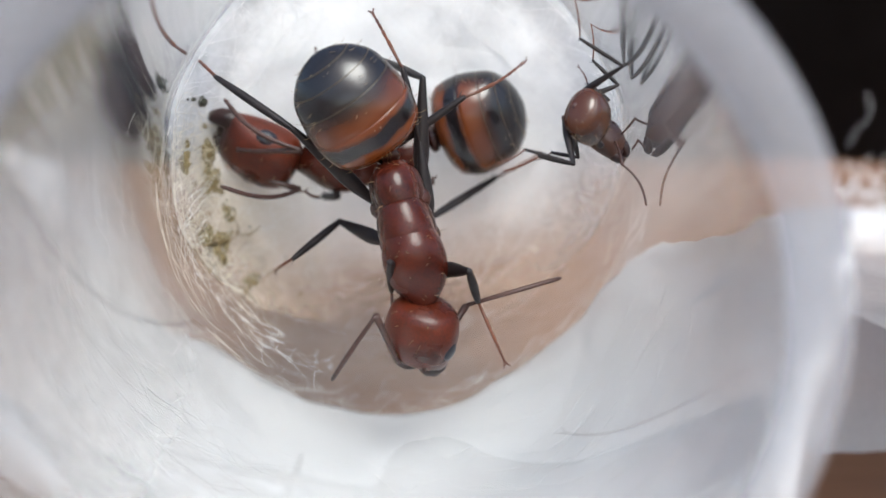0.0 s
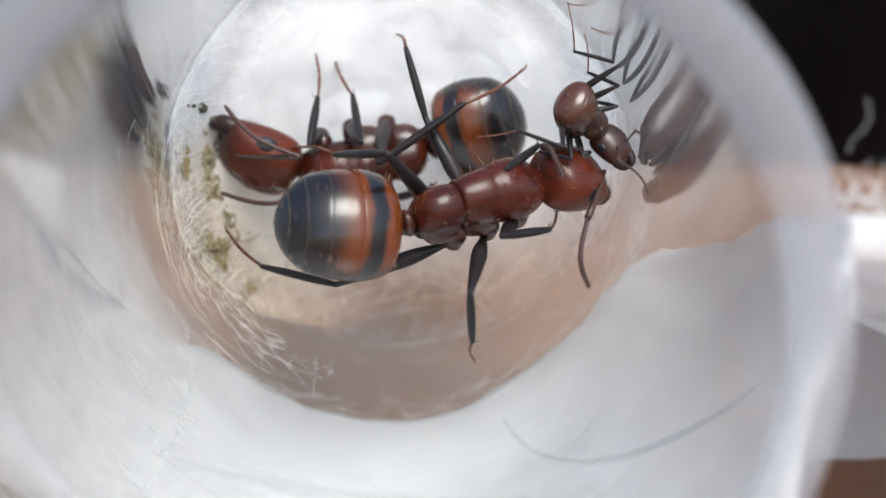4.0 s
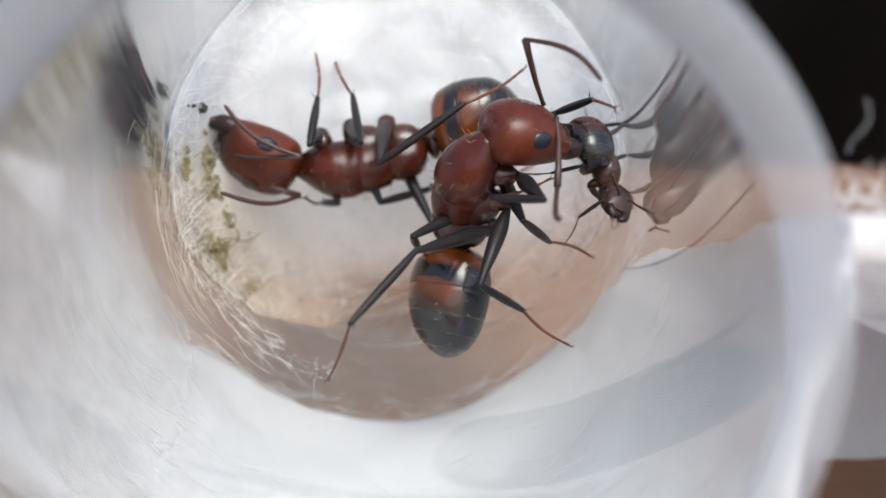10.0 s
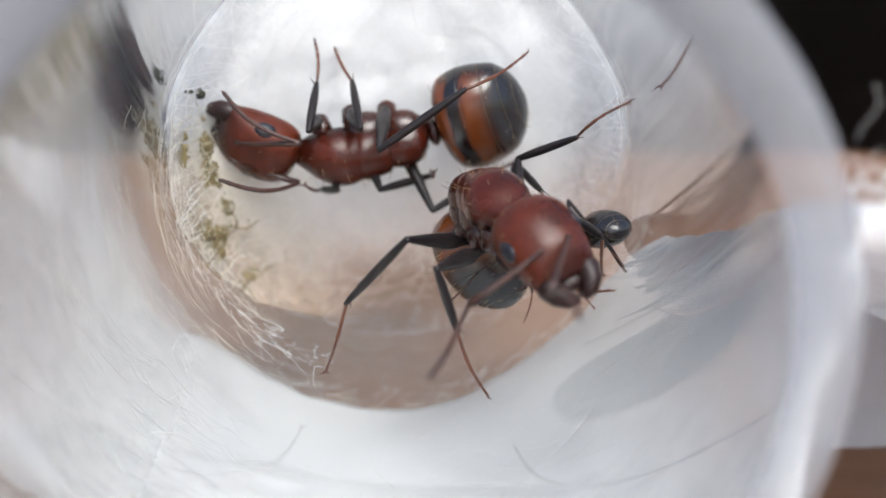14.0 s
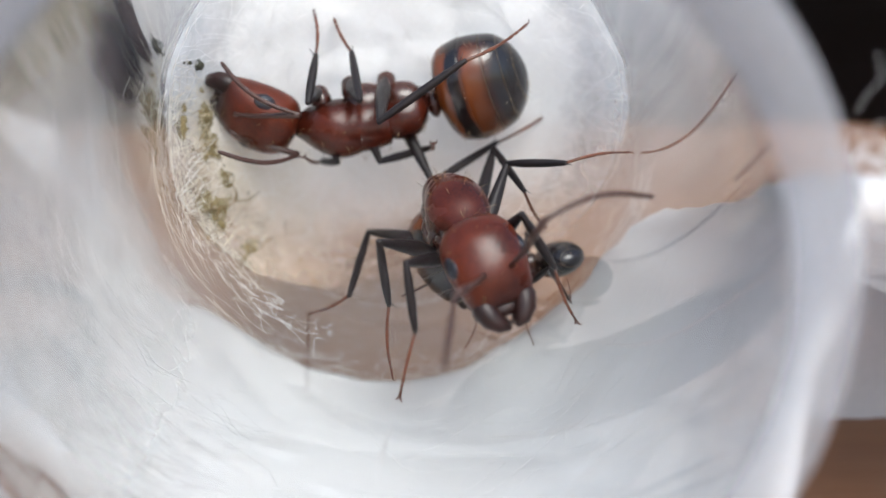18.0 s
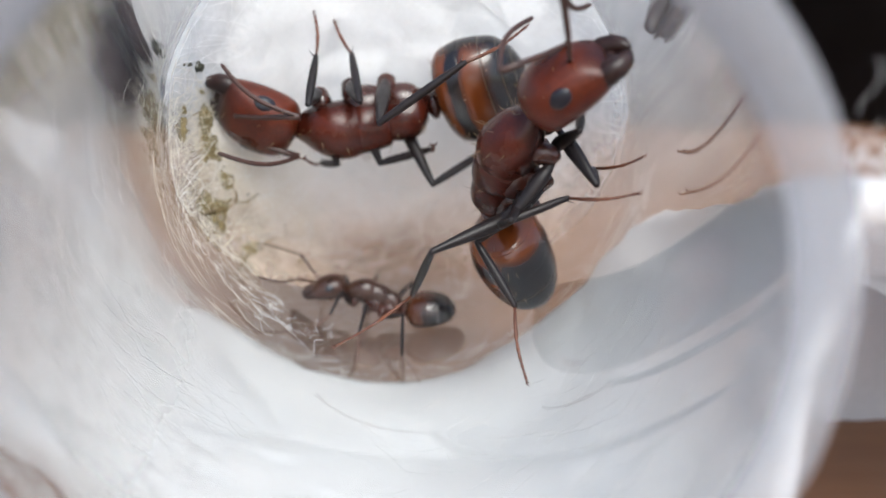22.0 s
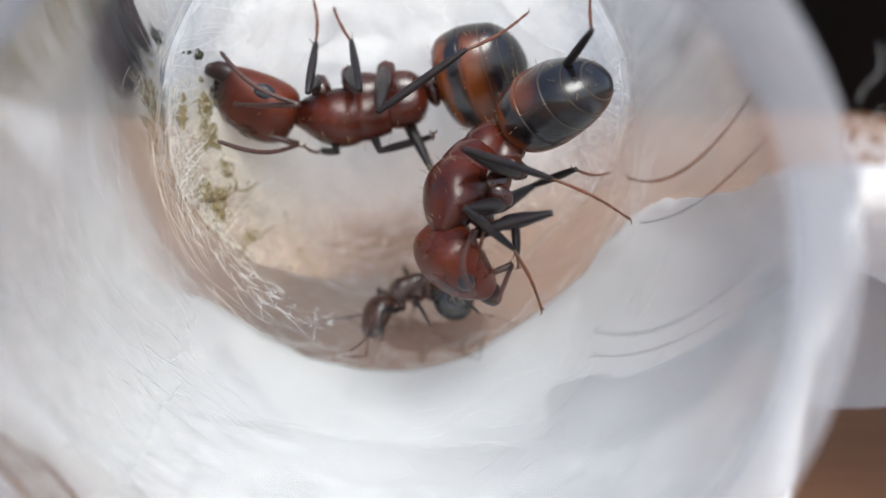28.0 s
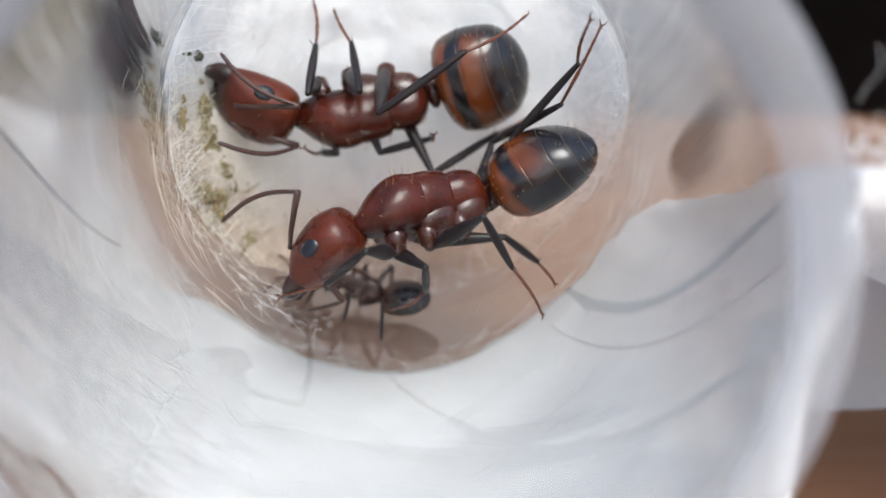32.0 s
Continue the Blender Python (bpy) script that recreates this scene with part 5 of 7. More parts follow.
rover.key(26.4, body=[(3.86, 26.58, -2.65), (3.23, 23.74, 0.53), (4.27, 28.24, -4.97), (4.88, 20.94, -0.04)], ups=[(-0.64, -0.57, 0.39), (-0.73, -0.47, 0.36), (-0.14, -0.59, 0.81)],
          antL=[(2.70, 27.64, -2.58), (1.88, 25.12, -3.11)], antR=[(3.48, 26.34, -2.57), (3.41, 23.65, -2.69)],
          L1=[(2.61, 25.32, -1.98), (2.14, 26.53, -3.07), (2.01, 24.83, -3.62)], L2=[(2.32, 23.85, -1.04), (2.87, 24.94, -2.62), (3.47, 24.14, -4.47)], L3=[(1.90, 22.17, -0.26), (2.90, 24.04, -1.94), (3.62, 24.88, -4.29)], R1=[(4.21, 24.82, -0.16), (5.18, 26.22, -0.14), (5.54, 24.66, 0.69)], R2=[(4.80, 28.36, -0.03), (5.22, 26.55, 0.69), (5.67, 24.87, 1.88)], R3=[(4.10, 22.20, 1.45), (5.09, 24.69, 1.77), (4.92, 22.29, 2.76)])
rover.key(28, body=[(1.46, 23.71, -2.35), (3.65, 26.75, -0.13), (2.61, 24.63, -4.79), (5.86, 24.98, 1.75)], ups=[(-0.72, -0.08, 0.66), (-0.83, -0.46, 0.05), (-0.45, 0.15, 0.85)],
          antL=[(2.03, 23.46, -3.03), (2.04, 20.76, -2.92)], antR=[(2.63, 23.97, -3.50), (2.59, 21.28, -3.25)],
          L1=[(3.57, 23.03, -1.74), (1.91, 23.03, -2.13), (2.08, 24.00, -3.64)], L2=[(2.08, 22.68, -1.36), (3.37, 23.35, -2.73), (4.18, 23.78, -4.62)], L3=[(1.82, 22.76, 0.13), (4.08, 23.87, -0.86), (6.32, 24.37, -2.08)], R1=[(2.86, 23.68, -2.12), (3.55, 24.54, -3.41), (3.79, 26.15, -4.17)], R2=[(4.75, 27.74, -1.83), (5.16, 25.89, -1.19), (6.57, 27.39, -1.61)], R3=[(4.94, 26.09, 1.87), (5.21, 23.63, 2.96), (5.57, 26.17, 3.41)])
rover.key(29, body=[(1.01, 23.84, -2.67), (3.37, 26.49, -0.17), (1.37, 24.69, -5.37), (6.12, 25.97, 2.32)], ups=[(-0.72, -0.08, 0.66), (-0.92, -0.33, 0.12), (-0.45, 0.15, 0.85)],
          antL=[(0.46, 25.28, -2.93), (0.36, 24.25, -5.43)], antR=[(1.51, 23.76, -3.93), (1.58, 21.09, -3.50)],
          L1=[(2.97, 22.92, -2.13), (1.76, 23.48, -3.19), (1.59, 25.03, -4.08)], L2=[(2.71, 22.55, -1.02), (3.60, 23.06, -2.74), (4.16, 23.83, -4.61)], L3=[(2.12, 22.54, 0.34), (4.03, 24.05, 1.51), (6.34, 25.22, 1.27)], R1=[(2.35, 23.87, -3.99), (2.93, 25.20, -4.87), (3.10, 26.50, -6.11)], R2=[(4.39, 25.83, -0.57), (5.73, 27.29, -0.81), (6.24, 25.36, -0.16)], R3=[(2.77, 28.71, 0.55), (3.09, 26.12, 1.26), (4.00, 28.55, 1.41)])
rover.key(30, body=[(0.66, 23.96, -2.64), (3.35, 26.39, -0.23), (-0.32, 24.84, -5.17), (6.29, 25.87, 2.40)], ups=[(-0.72, -0.08, 0.66), (-0.81, -0.09, 0.57), (-0.45, 0.15, 0.85)],
          antL=[(0.77, 24.20, -3.13), (1.31, 21.68, -3.94)], antR=[(0.03, 25.65, -2.20), (-1.53, 26.82, -4.08)],
          L1=[(2.62, 22.78, -2.44), (1.22, 23.59, -2.94), (1.29, 24.83, -4.25)], L2=[(2.58, 22.55, -1.06), (3.60, 23.09, -2.69), (4.16, 23.86, -4.56)], L3=[(2.20, 22.77, 0.73), (3.58, 24.70, 2.02), (5.13, 26.29, 3.38)], R1=[(1.77, 23.55, -3.22), (2.44, 24.73, -4.24), (2.90, 26.24, -5.11)], R2=[(4.22, 25.82, -0.63), (5.68, 27.16, -0.42), (6.19, 25.16, -0.02)], R3=[(4.50, 25.96, 1.41), (5.06, 23.84, 2.98), (5.58, 26.36, 3.38)])
rover.key(31, body=[(0.22, 23.89, -2.59), (3.40, 26.34, -0.91), (-1.34, 24.56, -4.88), (6.37, 25.85, 1.77)], ups=[(-0.60, -0.05, 0.79), (-0.40, 0.01, 0.95), (-0.45, 0.15, 0.85)],
          antL=[(-1.04, 23.64, -2.70), (-3.26, 24.77, -3.74)], antR=[(0.17, 25.80, -2.47), (-1.40, 27.54, -3.81)],
          L1=[(1.04, 22.54, -3.28), (1.09, 23.78, -4.45), (0.72, 25.37, -5.21)], L2=[(2.45, 22.55, -1.35), (3.54, 23.06, -2.95), (4.21, 24.10, -4.65)], L3=[(2.98, 23.00, 0.69), (4.12, 25.08, 1.97), (5.08, 27.17, 3.19)], R1=[(1.78, 23.67, -3.40), (2.46, 24.94, -4.31), (2.92, 26.44, -5.18)], R2=[(3.91, 25.72, -1.08), (5.60, 26.70, -0.63), (6.08, 24.70, -0.21)], R3=[(4.42, 25.87, 0.83), (5.02, 23.91, 2.59), (5.58, 26.40, 3.09)])
rover.key(32, body=[(-0.79, 25.28, -2.58), (3.24, 26.83, -2.02), (-3.06, 25.67, -4.24), (6.35, 26.35, 0.09)], ups=[(-0.15, 0.00, 1.00), (-0.39, 0.10, 0.92), (-0.30, 0.04, 0.93)],
          antL=[(-2.33, 24.49, -1.69), (-4.70, 25.53, -2.46)], antR=[(-1.34, 25.51, -4.51), (-2.43, 27.65, -5.76)],
          L1=[(-0.39, 23.57, -2.66), (-1.66, 23.97, -3.73), (-2.96, 25.03, -4.37)], L2=[(2.45, 23.69, -1.86), (3.39, 24.41, -3.47), (4.40, 25.18, -5.15)], L3=[(3.17, 27.88, -0.75), (4.88, 26.31, 0.63), (5.66, 25.17, 2.83)], R1=[(0.85, 24.59, -3.33), (1.11, 25.67, -4.62), (0.13, 26.88, -5.53)], R2=[(3.59, 26.23, -3.12), (4.62, 27.45, -4.32), (4.73, 25.36, -4.27)], R3=[(3.86, 26.71, -0.03), (5.49, 26.03, 2.01), (5.09, 23.74, 3.18)])

small = Track()
small.key(0, body=[(5.62, 25.93, 1.35), (4.95, 24.08, 2.03), (6.69, 25.53, 0.60), (5.86, 25.14, 1.27)], ups=[(0.45, -0.88, -0.09), (-0.04, -0.63, 0.78), (0.24, -0.89, 0.22)],
          antL=[(6.75, 25.49, 1.50), (6.85, 25.53, 0.97)], antR=[(6.27, 24.48, 0.50), (6.78, 23.82, -0.49)],
          L1=[(5.98, 26.00, 1.97), (5.78, 26.53, 2.38), (5.65, 27.06, 2.69)], L2=[(5.97, 25.28, 2.37), (5.74, 25.57, 3.01), (5.61, 25.69, 3.55)], L3=[(5.73, 24.47, 2.75), (5.26, 24.41, 3.58), (4.89, 24.26, 4.24)], R1=[(5.30, 25.79, 0.72), (4.80, 26.23, 0.53), (4.41, 26.68, 0.34)], R2=[(5.00, 24.91, 0.76), (4.24, 24.97, 0.61), (3.64, 24.89, 0.45)], R3=[(4.77, 23.96, 0.93), (3.87, 23.57, 0.94), (3.19, 23.12, 0.95)])
small.key(3, body=[(5.62, 25.95, 1.48), (4.96, 24.09, 2.15), (6.70, 25.55, 0.73), (5.86, 25.15, 1.40)], ups=[(0.45, -0.88, -0.10), (-0.04, -0.63, 0.78), (0.24, -0.89, 0.22)],
          antL=[(6.74, 25.55, 1.57), (6.84, 25.25, 1.05)], antR=[(6.20, 24.47, 0.69), (6.92, 23.83, -0.06)],
          L1=[(5.91, 26.00, 2.14), (5.65, 26.52, 2.59), (5.45, 27.05, 2.94)], L2=[(5.91, 25.14, 2.56), (5.60, 25.28, 3.26), (5.40, 25.25, 3.87)], L3=[(5.74, 24.43, 2.88), (5.27, 24.32, 3.71), (4.91, 24.12, 4.38)], R1=[(5.26, 25.75, 0.88), (4.70, 26.13, 0.74), (4.26, 26.53, 0.58)], R2=[(4.96, 25.08, 0.88), (4.15, 25.29, 0.73), (3.51, 25.35, 0.58)], R3=[(4.69, 24.12, 1.08), (3.71, 23.86, 1.10), (2.94, 23.55, 1.13)])
small.key(6, body=[(6.26, 26.40, 1.19), (4.98, 26.96, 2.74), (6.74, 25.42, 0.36), (4.74, 27.83, 1.44)], ups=[(0.76, -0.63, 0.14), (0.36, -0.70, 0.58), (0.45, -0.81, 0.19)],
          antL=[(6.88, 25.57, 0.74), (6.92, 24.94, 0.07)], antR=[(6.06, 24.65, 0.93), (6.20, 23.43, 0.51)],
          L1=[(6.69, 26.95, 1.36), (6.80, 27.44, 0.87), (6.91, 27.83, 0.37)], L2=[(6.33, 27.33, 2.14), (6.21, 28.10, 1.93), (6.11, 28.75, 1.90)], L3=[(5.95, 27.55, 2.82), (5.62, 28.43, 2.85), (5.34, 29.11, 2.96)], R1=[(5.78, 25.86, 1.10), (5.43, 25.87, 0.51), (5.18, 25.84, -0.06)], R2=[(5.18, 25.86, 1.67), (4.49, 25.90, 1.20), (3.88, 25.89, 0.94)], R3=[(4.67, 25.90, 2.48), (3.75, 26.02, 2.42), (2.99, 26.09, 2.48)])
small.key(7, body=[(6.35, 26.27, 0.73), (5.32, 26.84, 2.46), (6.67, 25.23, -0.10), (5.37, 25.56, 1.53)], ups=[(0.76, -0.63, 0.14), (0.66, -0.65, 0.46), (0.45, -0.81, 0.19)],
          antL=[(6.92, 25.40, 0.01), (6.88, 24.98, -0.73)], antR=[(6.19, 24.55, 0.79), (6.06, 23.29, 0.51)],
          L1=[(6.58, 26.88, 0.90), (6.67, 27.42, 0.44), (6.66, 27.87, -0.01)], L2=[(6.52, 27.23, 1.69), (6.33, 28.03, 1.53), (6.19, 28.70, 1.54)], L3=[(6.27, 27.46, 2.36), (5.92, 28.35, 2.40), (5.63, 29.06, 2.53)], R1=[(5.93, 25.69, 0.70), (5.55, 25.64, 0.14), (5.29, 25.56, -0.42)], R2=[(5.42, 25.69, 1.34), (4.71, 25.70, 0.95), (4.11, 25.65, 0.74)], R3=[(4.96, 25.82, 2.08), (4.02, 25.97, 1.98), (3.26, 26.09, 1.98)])
small.key(8, body=[(6.11, 26.24, 0.54), (5.70, 26.82, 2.50), (6.45, 24.98, 0.13), (6.28, 25.98, 1.29)], ups=[(0.76, -0.63, 0.14), (0.46, -0.59, 0.65), (0.56, -0.62, 0.55)],
          antL=[(6.90, 25.07, 0.51), (6.92, 24.04, 0.09)], antR=[(5.79, 24.60, 1.05), (5.81, 23.30, 0.96)],
          L1=[(6.60, 26.77, 0.49), (6.48, 27.26, 0.00), (6.41, 27.64, -0.50)], L2=[(6.65, 27.14, 1.30), (6.48, 27.90, 1.12), (6.40, 28.53, 1.10)], L3=[(6.57, 27.36, 2.16), (6.45, 28.20, 2.44), (6.32, 28.85, 2.74)], R1=[(5.66, 25.68, 0.57), (5.09, 25.66, 0.09), (4.64, 25.61, -0.42)], R2=[(5.46, 25.64, 1.47), (4.72, 25.62, 1.38), (4.14, 25.55, 1.43)], R3=[(5.23, 25.81, 2.30), (4.31, 25.98, 2.55), (3.61, 26.11, 2.83)])
small.key(9, body=[(6.30, 26.12, 0.05), (5.65, 26.72, 1.94), (6.38, 24.77, -0.13), (6.02, 25.50, 1.01)], ups=[(0.76, -0.63, 0.14), (0.46, -0.59, 0.65), (0.56, -0.62, 0.56)],
          antL=[(6.92, 24.71, -0.03), (6.92, 23.55, -0.20)], antR=[(5.81, 24.74, 0.97), (5.29, 23.56, 1.05)],
          L1=[(6.86, 26.60, -0.03), (6.87, 27.01, -0.62), (6.81, 27.32, -1.20)], L2=[(6.80, 26.98, 0.82), (6.71, 27.67, 0.57), (6.71, 28.23, 0.48)], L3=[(6.57, 27.32, 1.62), (6.24, 28.22, 1.69), (6.00, 28.93, 1.83)], R1=[(5.85, 25.56, 0.17), (5.34, 25.54, -0.24), (4.95, 25.48, -0.66)], R2=[(5.46, 25.60, 0.96), (4.64, 25.66, 0.83), (3.96, 25.66, 0.85)], R3=[(5.25, 25.68, 1.87), (4.34, 25.82, 2.16), (3.63, 25.92, 2.53)])
small.key(10, body=[(6.31, 26.00, -0.45), (5.63, 26.59, 1.43), (6.37, 24.65, -0.69), (5.92, 25.29, 0.57)], ups=[(0.76, -0.63, 0.14), (0.46, -0.59, 0.65), (0.56, -0.62, 0.56)],
          antL=[(6.90, 24.64, -0.54), (6.88, 23.63, -0.73)], antR=[(5.98, 24.48, 0.43), (5.56, 23.27, 0.60)],
          L1=[(6.81, 26.52, -0.43), (6.76, 26.99, -0.92), (6.77, 27.35, -1.43)], L2=[(6.67, 26.95, 0.40), (6.47, 27.75, 0.22), (6.34, 28.41, 0.21)], L3=[(6.61, 27.14, 1.15), (6.34, 27.99, 1.25), (6.15, 28.65, 1.43)], R1=[(5.91, 25.40, -0.39), (5.45, 25.33, -0.86), (5.11, 25.23, -1.33)], R2=[(5.44, 25.48, 0.42), (4.61, 25.55, 0.27), (3.92, 25.56, 0.28)], R3=[(5.15, 25.61, 1.30), (4.15, 25.82, 1.54), (3.36, 25.98, 1.85)])
small.key(11, body=[(5.82, 25.59, -1.36), (5.19, 26.17, 0.54), (6.03, 24.27, -1.61), (6.72, 25.77, 0.56)], ups=[(0.76, -0.63, 0.14), (0.46, -0.62, 0.55), (0.37, -0.57, 0.75)],
          antL=[(6.78, 24.42, -1.37), (6.74, 23.40, -1.57)], antR=[(5.60, 23.89, -0.72), (5.78, 22.60, -0.67)],
          L1=[(6.31, 26.12, -1.35), (6.24, 26.61, -1.84), (6.22, 26.98, -2.35)], L2=[(6.27, 26.49, -0.47), (6.12, 27.23, -0.60), (6.06, 27.85, -0.56)], L3=[(6.14, 26.74, 0.42), (5.87, 27.61, 0.71), (5.66, 28.28, 1.07)], R1=[(5.32, 25.07, -1.30), (4.77, 25.09, -1.76), (4.32, 25.07, -2.24)], R2=[(5.08, 24.98, -0.56), (4.36, 24.95, -0.78), (3.79, 24.86, -0.85)], R3=[(4.76, 25.15, 0.28), (3.83, 25.30, 0.40), (3.10, 25.41, 0.59)])
small.key(12, body=[(5.55, 25.44, -2.07), (5.73, 26.01, -0.06), (5.22, 24.16, -2.42), (6.04, 24.95, 1.07)], ups=[(0.76, -0.63, 0.15), (0.66, -0.72, 0.17), (0.66, -0.65, 0.46)],
          antL=[(6.09, 23.92, -2.97), (5.85, 22.78, -3.55)], antR=[(5.36, 23.80, -1.36), (5.08, 22.60, -0.96)],
          L1=[(6.01, 25.97, -2.25), (5.75, 26.50, -2.69), (5.54, 26.92, -3.17)], L2=[(6.35, 26.26, -1.53), (6.20, 27.00, -1.69), (6.18, 27.60, -1.75)], L3=[(6.55, 26.52, -0.68), (6.41, 27.39, -0.45), (6.35, 28.08, -0.19)], R1=[(5.07, 24.92, -1.94), (4.37, 24.95, -2.29), (3.76, 24.95, -2.68)], R2=[(5.06, 24.91, -1.07), (4.24, 24.98, -1.03), (3.62, 24.99, -0.91)], R3=[(5.17, 25.06, -0.00), (4.39, 25.32, 0.61), (3.82, 25.51, 1.20)])
small.key(13, body=[(4.82, 25.75, -2.16), (6.67, 25.99, -1.23), (4.39, 24.53, -2.61), (6.52, 25.02, 0.02)], ups=[(0.37, -0.42, 0.83), (-0.44, -0.64, 0.59), (0.66, -0.64, 0.47)],
          antL=[(4.91, 23.93, -1.88), (4.95, 22.64, -2.00)], antR=[(3.31, 24.84, -2.13), (2.42, 23.97, -2.48)],
          L1=[(5.03, 25.17, -2.54), (4.97, 25.22, -3.26), (4.82, 25.24, -3.91)], L2=[(5.97, 25.05, -2.18), (6.35, 25.12, -2.76), (6.27, 25.09, -2.93)], L3=[(6.71, 25.01, -1.70), (6.67, 25.12, -1.86), (6.66, 25.18, -1.87)], R1=[(4.60, 26.26, -1.70), (4.41, 26.83, -1.99), (4.16, 27.30, -2.27)], R2=[(5.14, 26.50, -1.21), (5.16, 27.30, -1.41), (5.22, 27.93, -1.45)], R3=[(5.84, 26.56, -0.65), (6.20, 27.37, -0.63), (6.53, 27.98, -0.53)])
small.key(14, body=[(4.02, 26.51, -2.70), (5.98, 26.58, -1.98), (3.51, 25.36, -3.25), (6.38, 25.16, -1.55)], ups=[(-0.01, -0.16, 0.97), (-0.22, -0.27, 0.90), (-0.02, -0.38, 0.93)],
          antL=[(4.27, 24.77, -2.55), (4.30, 23.49, -2.77)], antR=[(2.54, 25.43, -2.84), (1.70, 24.63, -3.42)],
          L1=[(4.12, 25.79, -2.73), (4.08, 25.54, -3.35), (3.94, 25.32, -3.88)], L2=[(4.83, 25.58, -2.40), (5.10, 25.22, -2.98), (5.37, 24.87, -3.34)], L3=[(5.77, 25.54, -2.06), (6.44, 25.23, -2.53), (6.43, 24.98, -2.56)], R1=[(3.96, 27.21, -2.51), (3.84, 27.62, -3.02), (3.65, 27.96, -3.47)], R2=[(4.64, 27.48, -2.15), (4.84, 28.07, -2.64), (5.06, 28.58, -2.92)], R3=[(5.47, 27.61, -1.72), (6.09, 28.23, -2.07), (6.55, 28.72, -2.23)])
small.key(17, body=[(3.50, 26.69, -3.68), (5.49, 26.79, -3.05), (2.67, 25.66, -4.04), (6.19, 25.78, -2.06)], ups=[(-0.21, -0.14, 0.97), (-0.22, -0.26, 0.90), (-0.02, -0.37, 0.93)],
          antL=[(3.37, 24.96, -3.37), (3.01, 23.75, -3.65)], antR=[(1.81, 26.14, -3.48), (0.59, 25.70, -3.48)],
          L1=[(3.45, 25.96, -3.72), (3.23, 25.68, -4.35), (2.94, 25.43, -4.91)], L2=[(4.38, 25.76, -3.38), (4.69, 25.38, -3.98), (5.02, 25.01, -4.35)], L3=[(5.20, 25.70, -3.02), (5.92, 25.33, -3.50), (5.99, 25.03, -3.46)], R1=[(3.37, 27.40, -3.65), (3.15, 27.80, -4.31), (2.85, 28.14, -4.90)], R2=[(4.20, 27.67, -3.25), (4.42, 28.25, -3.82), (4.67, 28.75, -4.18)], R3=[(5.05, 27.79, -2.76), (5.71, 28.37, -3.12), (6.13, 28.84, -3.22)])
small.key(18, body=[(2.93, 27.67, -4.68), (4.94, 27.76, -4.13), (2.30, 26.48, -4.91), (5.43, 26.40, -3.49)], ups=[(-0.21, -0.12, 0.98), (-0.22, -0.24, 0.91), (-0.02, -0.35, 0.94)],
          antL=[(2.99, 25.93, -4.19), (2.53, 24.72, -4.13)], antR=[(1.36, 26.84, -4.38), (0.44, 25.94, -4.48)],
          L1=[(2.89, 26.95, -4.78), (2.68, 26.67, -5.47), (2.39, 26.42, -6.09)], L2=[(3.73, 26.74, -4.52), (3.94, 26.35, -5.23), (4.08, 25.98, -5.59)], L3=[(4.60, 26.67, -4.10), (5.19, 26.29, -4.58), (5.27, 25.98, -4.49)], R1=[(2.76, 28.37, -4.56), (2.47, 28.74, -5.10), (2.10, 29.06, -5.58)], R2=[(3.69, 28.64, -4.21), (3.92, 29.20, -4.72), (4.18, 29.68, -5.01)], R3=[(4.42, 28.76, -3.86), (4.97, 29.32, -4.26), (5.35, 29.77, -4.39)])
small.key(19, body=[(2.30, 28.09, -5.18), (4.38, 28.05, -5.02), (1.71, 26.86, -5.23), (4.64, 26.52, -4.68)], ups=[(-0.00, -0.02, 1.00), (-0.22, -0.24, 0.91), (-0.02, -0.35, 0.94)],
          antL=[(2.37, 26.45, -4.39), (2.03, 25.20, -4.51)], antR=[(0.80, 27.23, -4.64), (-0.20, 26.42, -4.49)],
          L1=[(2.19, 27.37, -5.14), (1.83, 27.06, -5.70), (1.41, 26.79, -6.16)], L2=[(3.16, 27.11, -5.00), (3.31, 26.64, -5.60), (3.51, 26.21, -5.97)], L3=[(3.98, 27.00, -4.89), (4.35, 26.52, -5.38), (4.41, 26.14, -5.34)], R1=[(2.40, 28.81, -5.12), (2.23, 29.16, -5.66), (2.00, 29.46, -6.11)], R2=[(3.09, 29.04, -5.05), (3.14, 29.53, -5.73), (3.22, 29.97, -6.13)], R3=[(4.07, 29.11, -4.78), (4.52, 29.59, -5.24), (4.63, 29.97, -5.14)])
small.key(20, body=[(1.67, 28.30, -4.59), (3.63, 28.03, -5.23), (0.63, 27.83, -5.35), (4.27, 26.66, -4.77)], ups=[(-0.00, -0.02, 1.00), (-0.21, -0.12, 0.98), (-0.01, -0.22, 1.00)],
          antL=[(0.61, 26.84, -4.94), (-0.23, 26.12, -5.61)], antR=[(-0.13, 28.45, -4.85), (-1.37, 28.52, -5.22)],
          L1=[(1.64, 27.58, -4.66), (1.20, 27.31, -5.16), (0.74, 27.10, -5.56)], L2=[(2.47, 27.22, -4.71), (2.38, 26.76, -5.29), (2.44, 26.32, -5.70)], L3=[(3.21, 27.02, -4.90), (3.40, 26.52, -5.64), (3.51, 26.11, -5.96)], R1=[(1.74, 29.02, -4.49), (1.30, 29.43, -4.85), (0.82, 29.79, -5.11)], R2=[(2.64, 29.14, -4.79), (2.59, 29.64, -5.46), (2.68, 30.08, -5.97)], R3=[(3.49, 29.11, -4.93), (3.79, 29.57, -5.71), (3.78, 29.92, -5.80)])
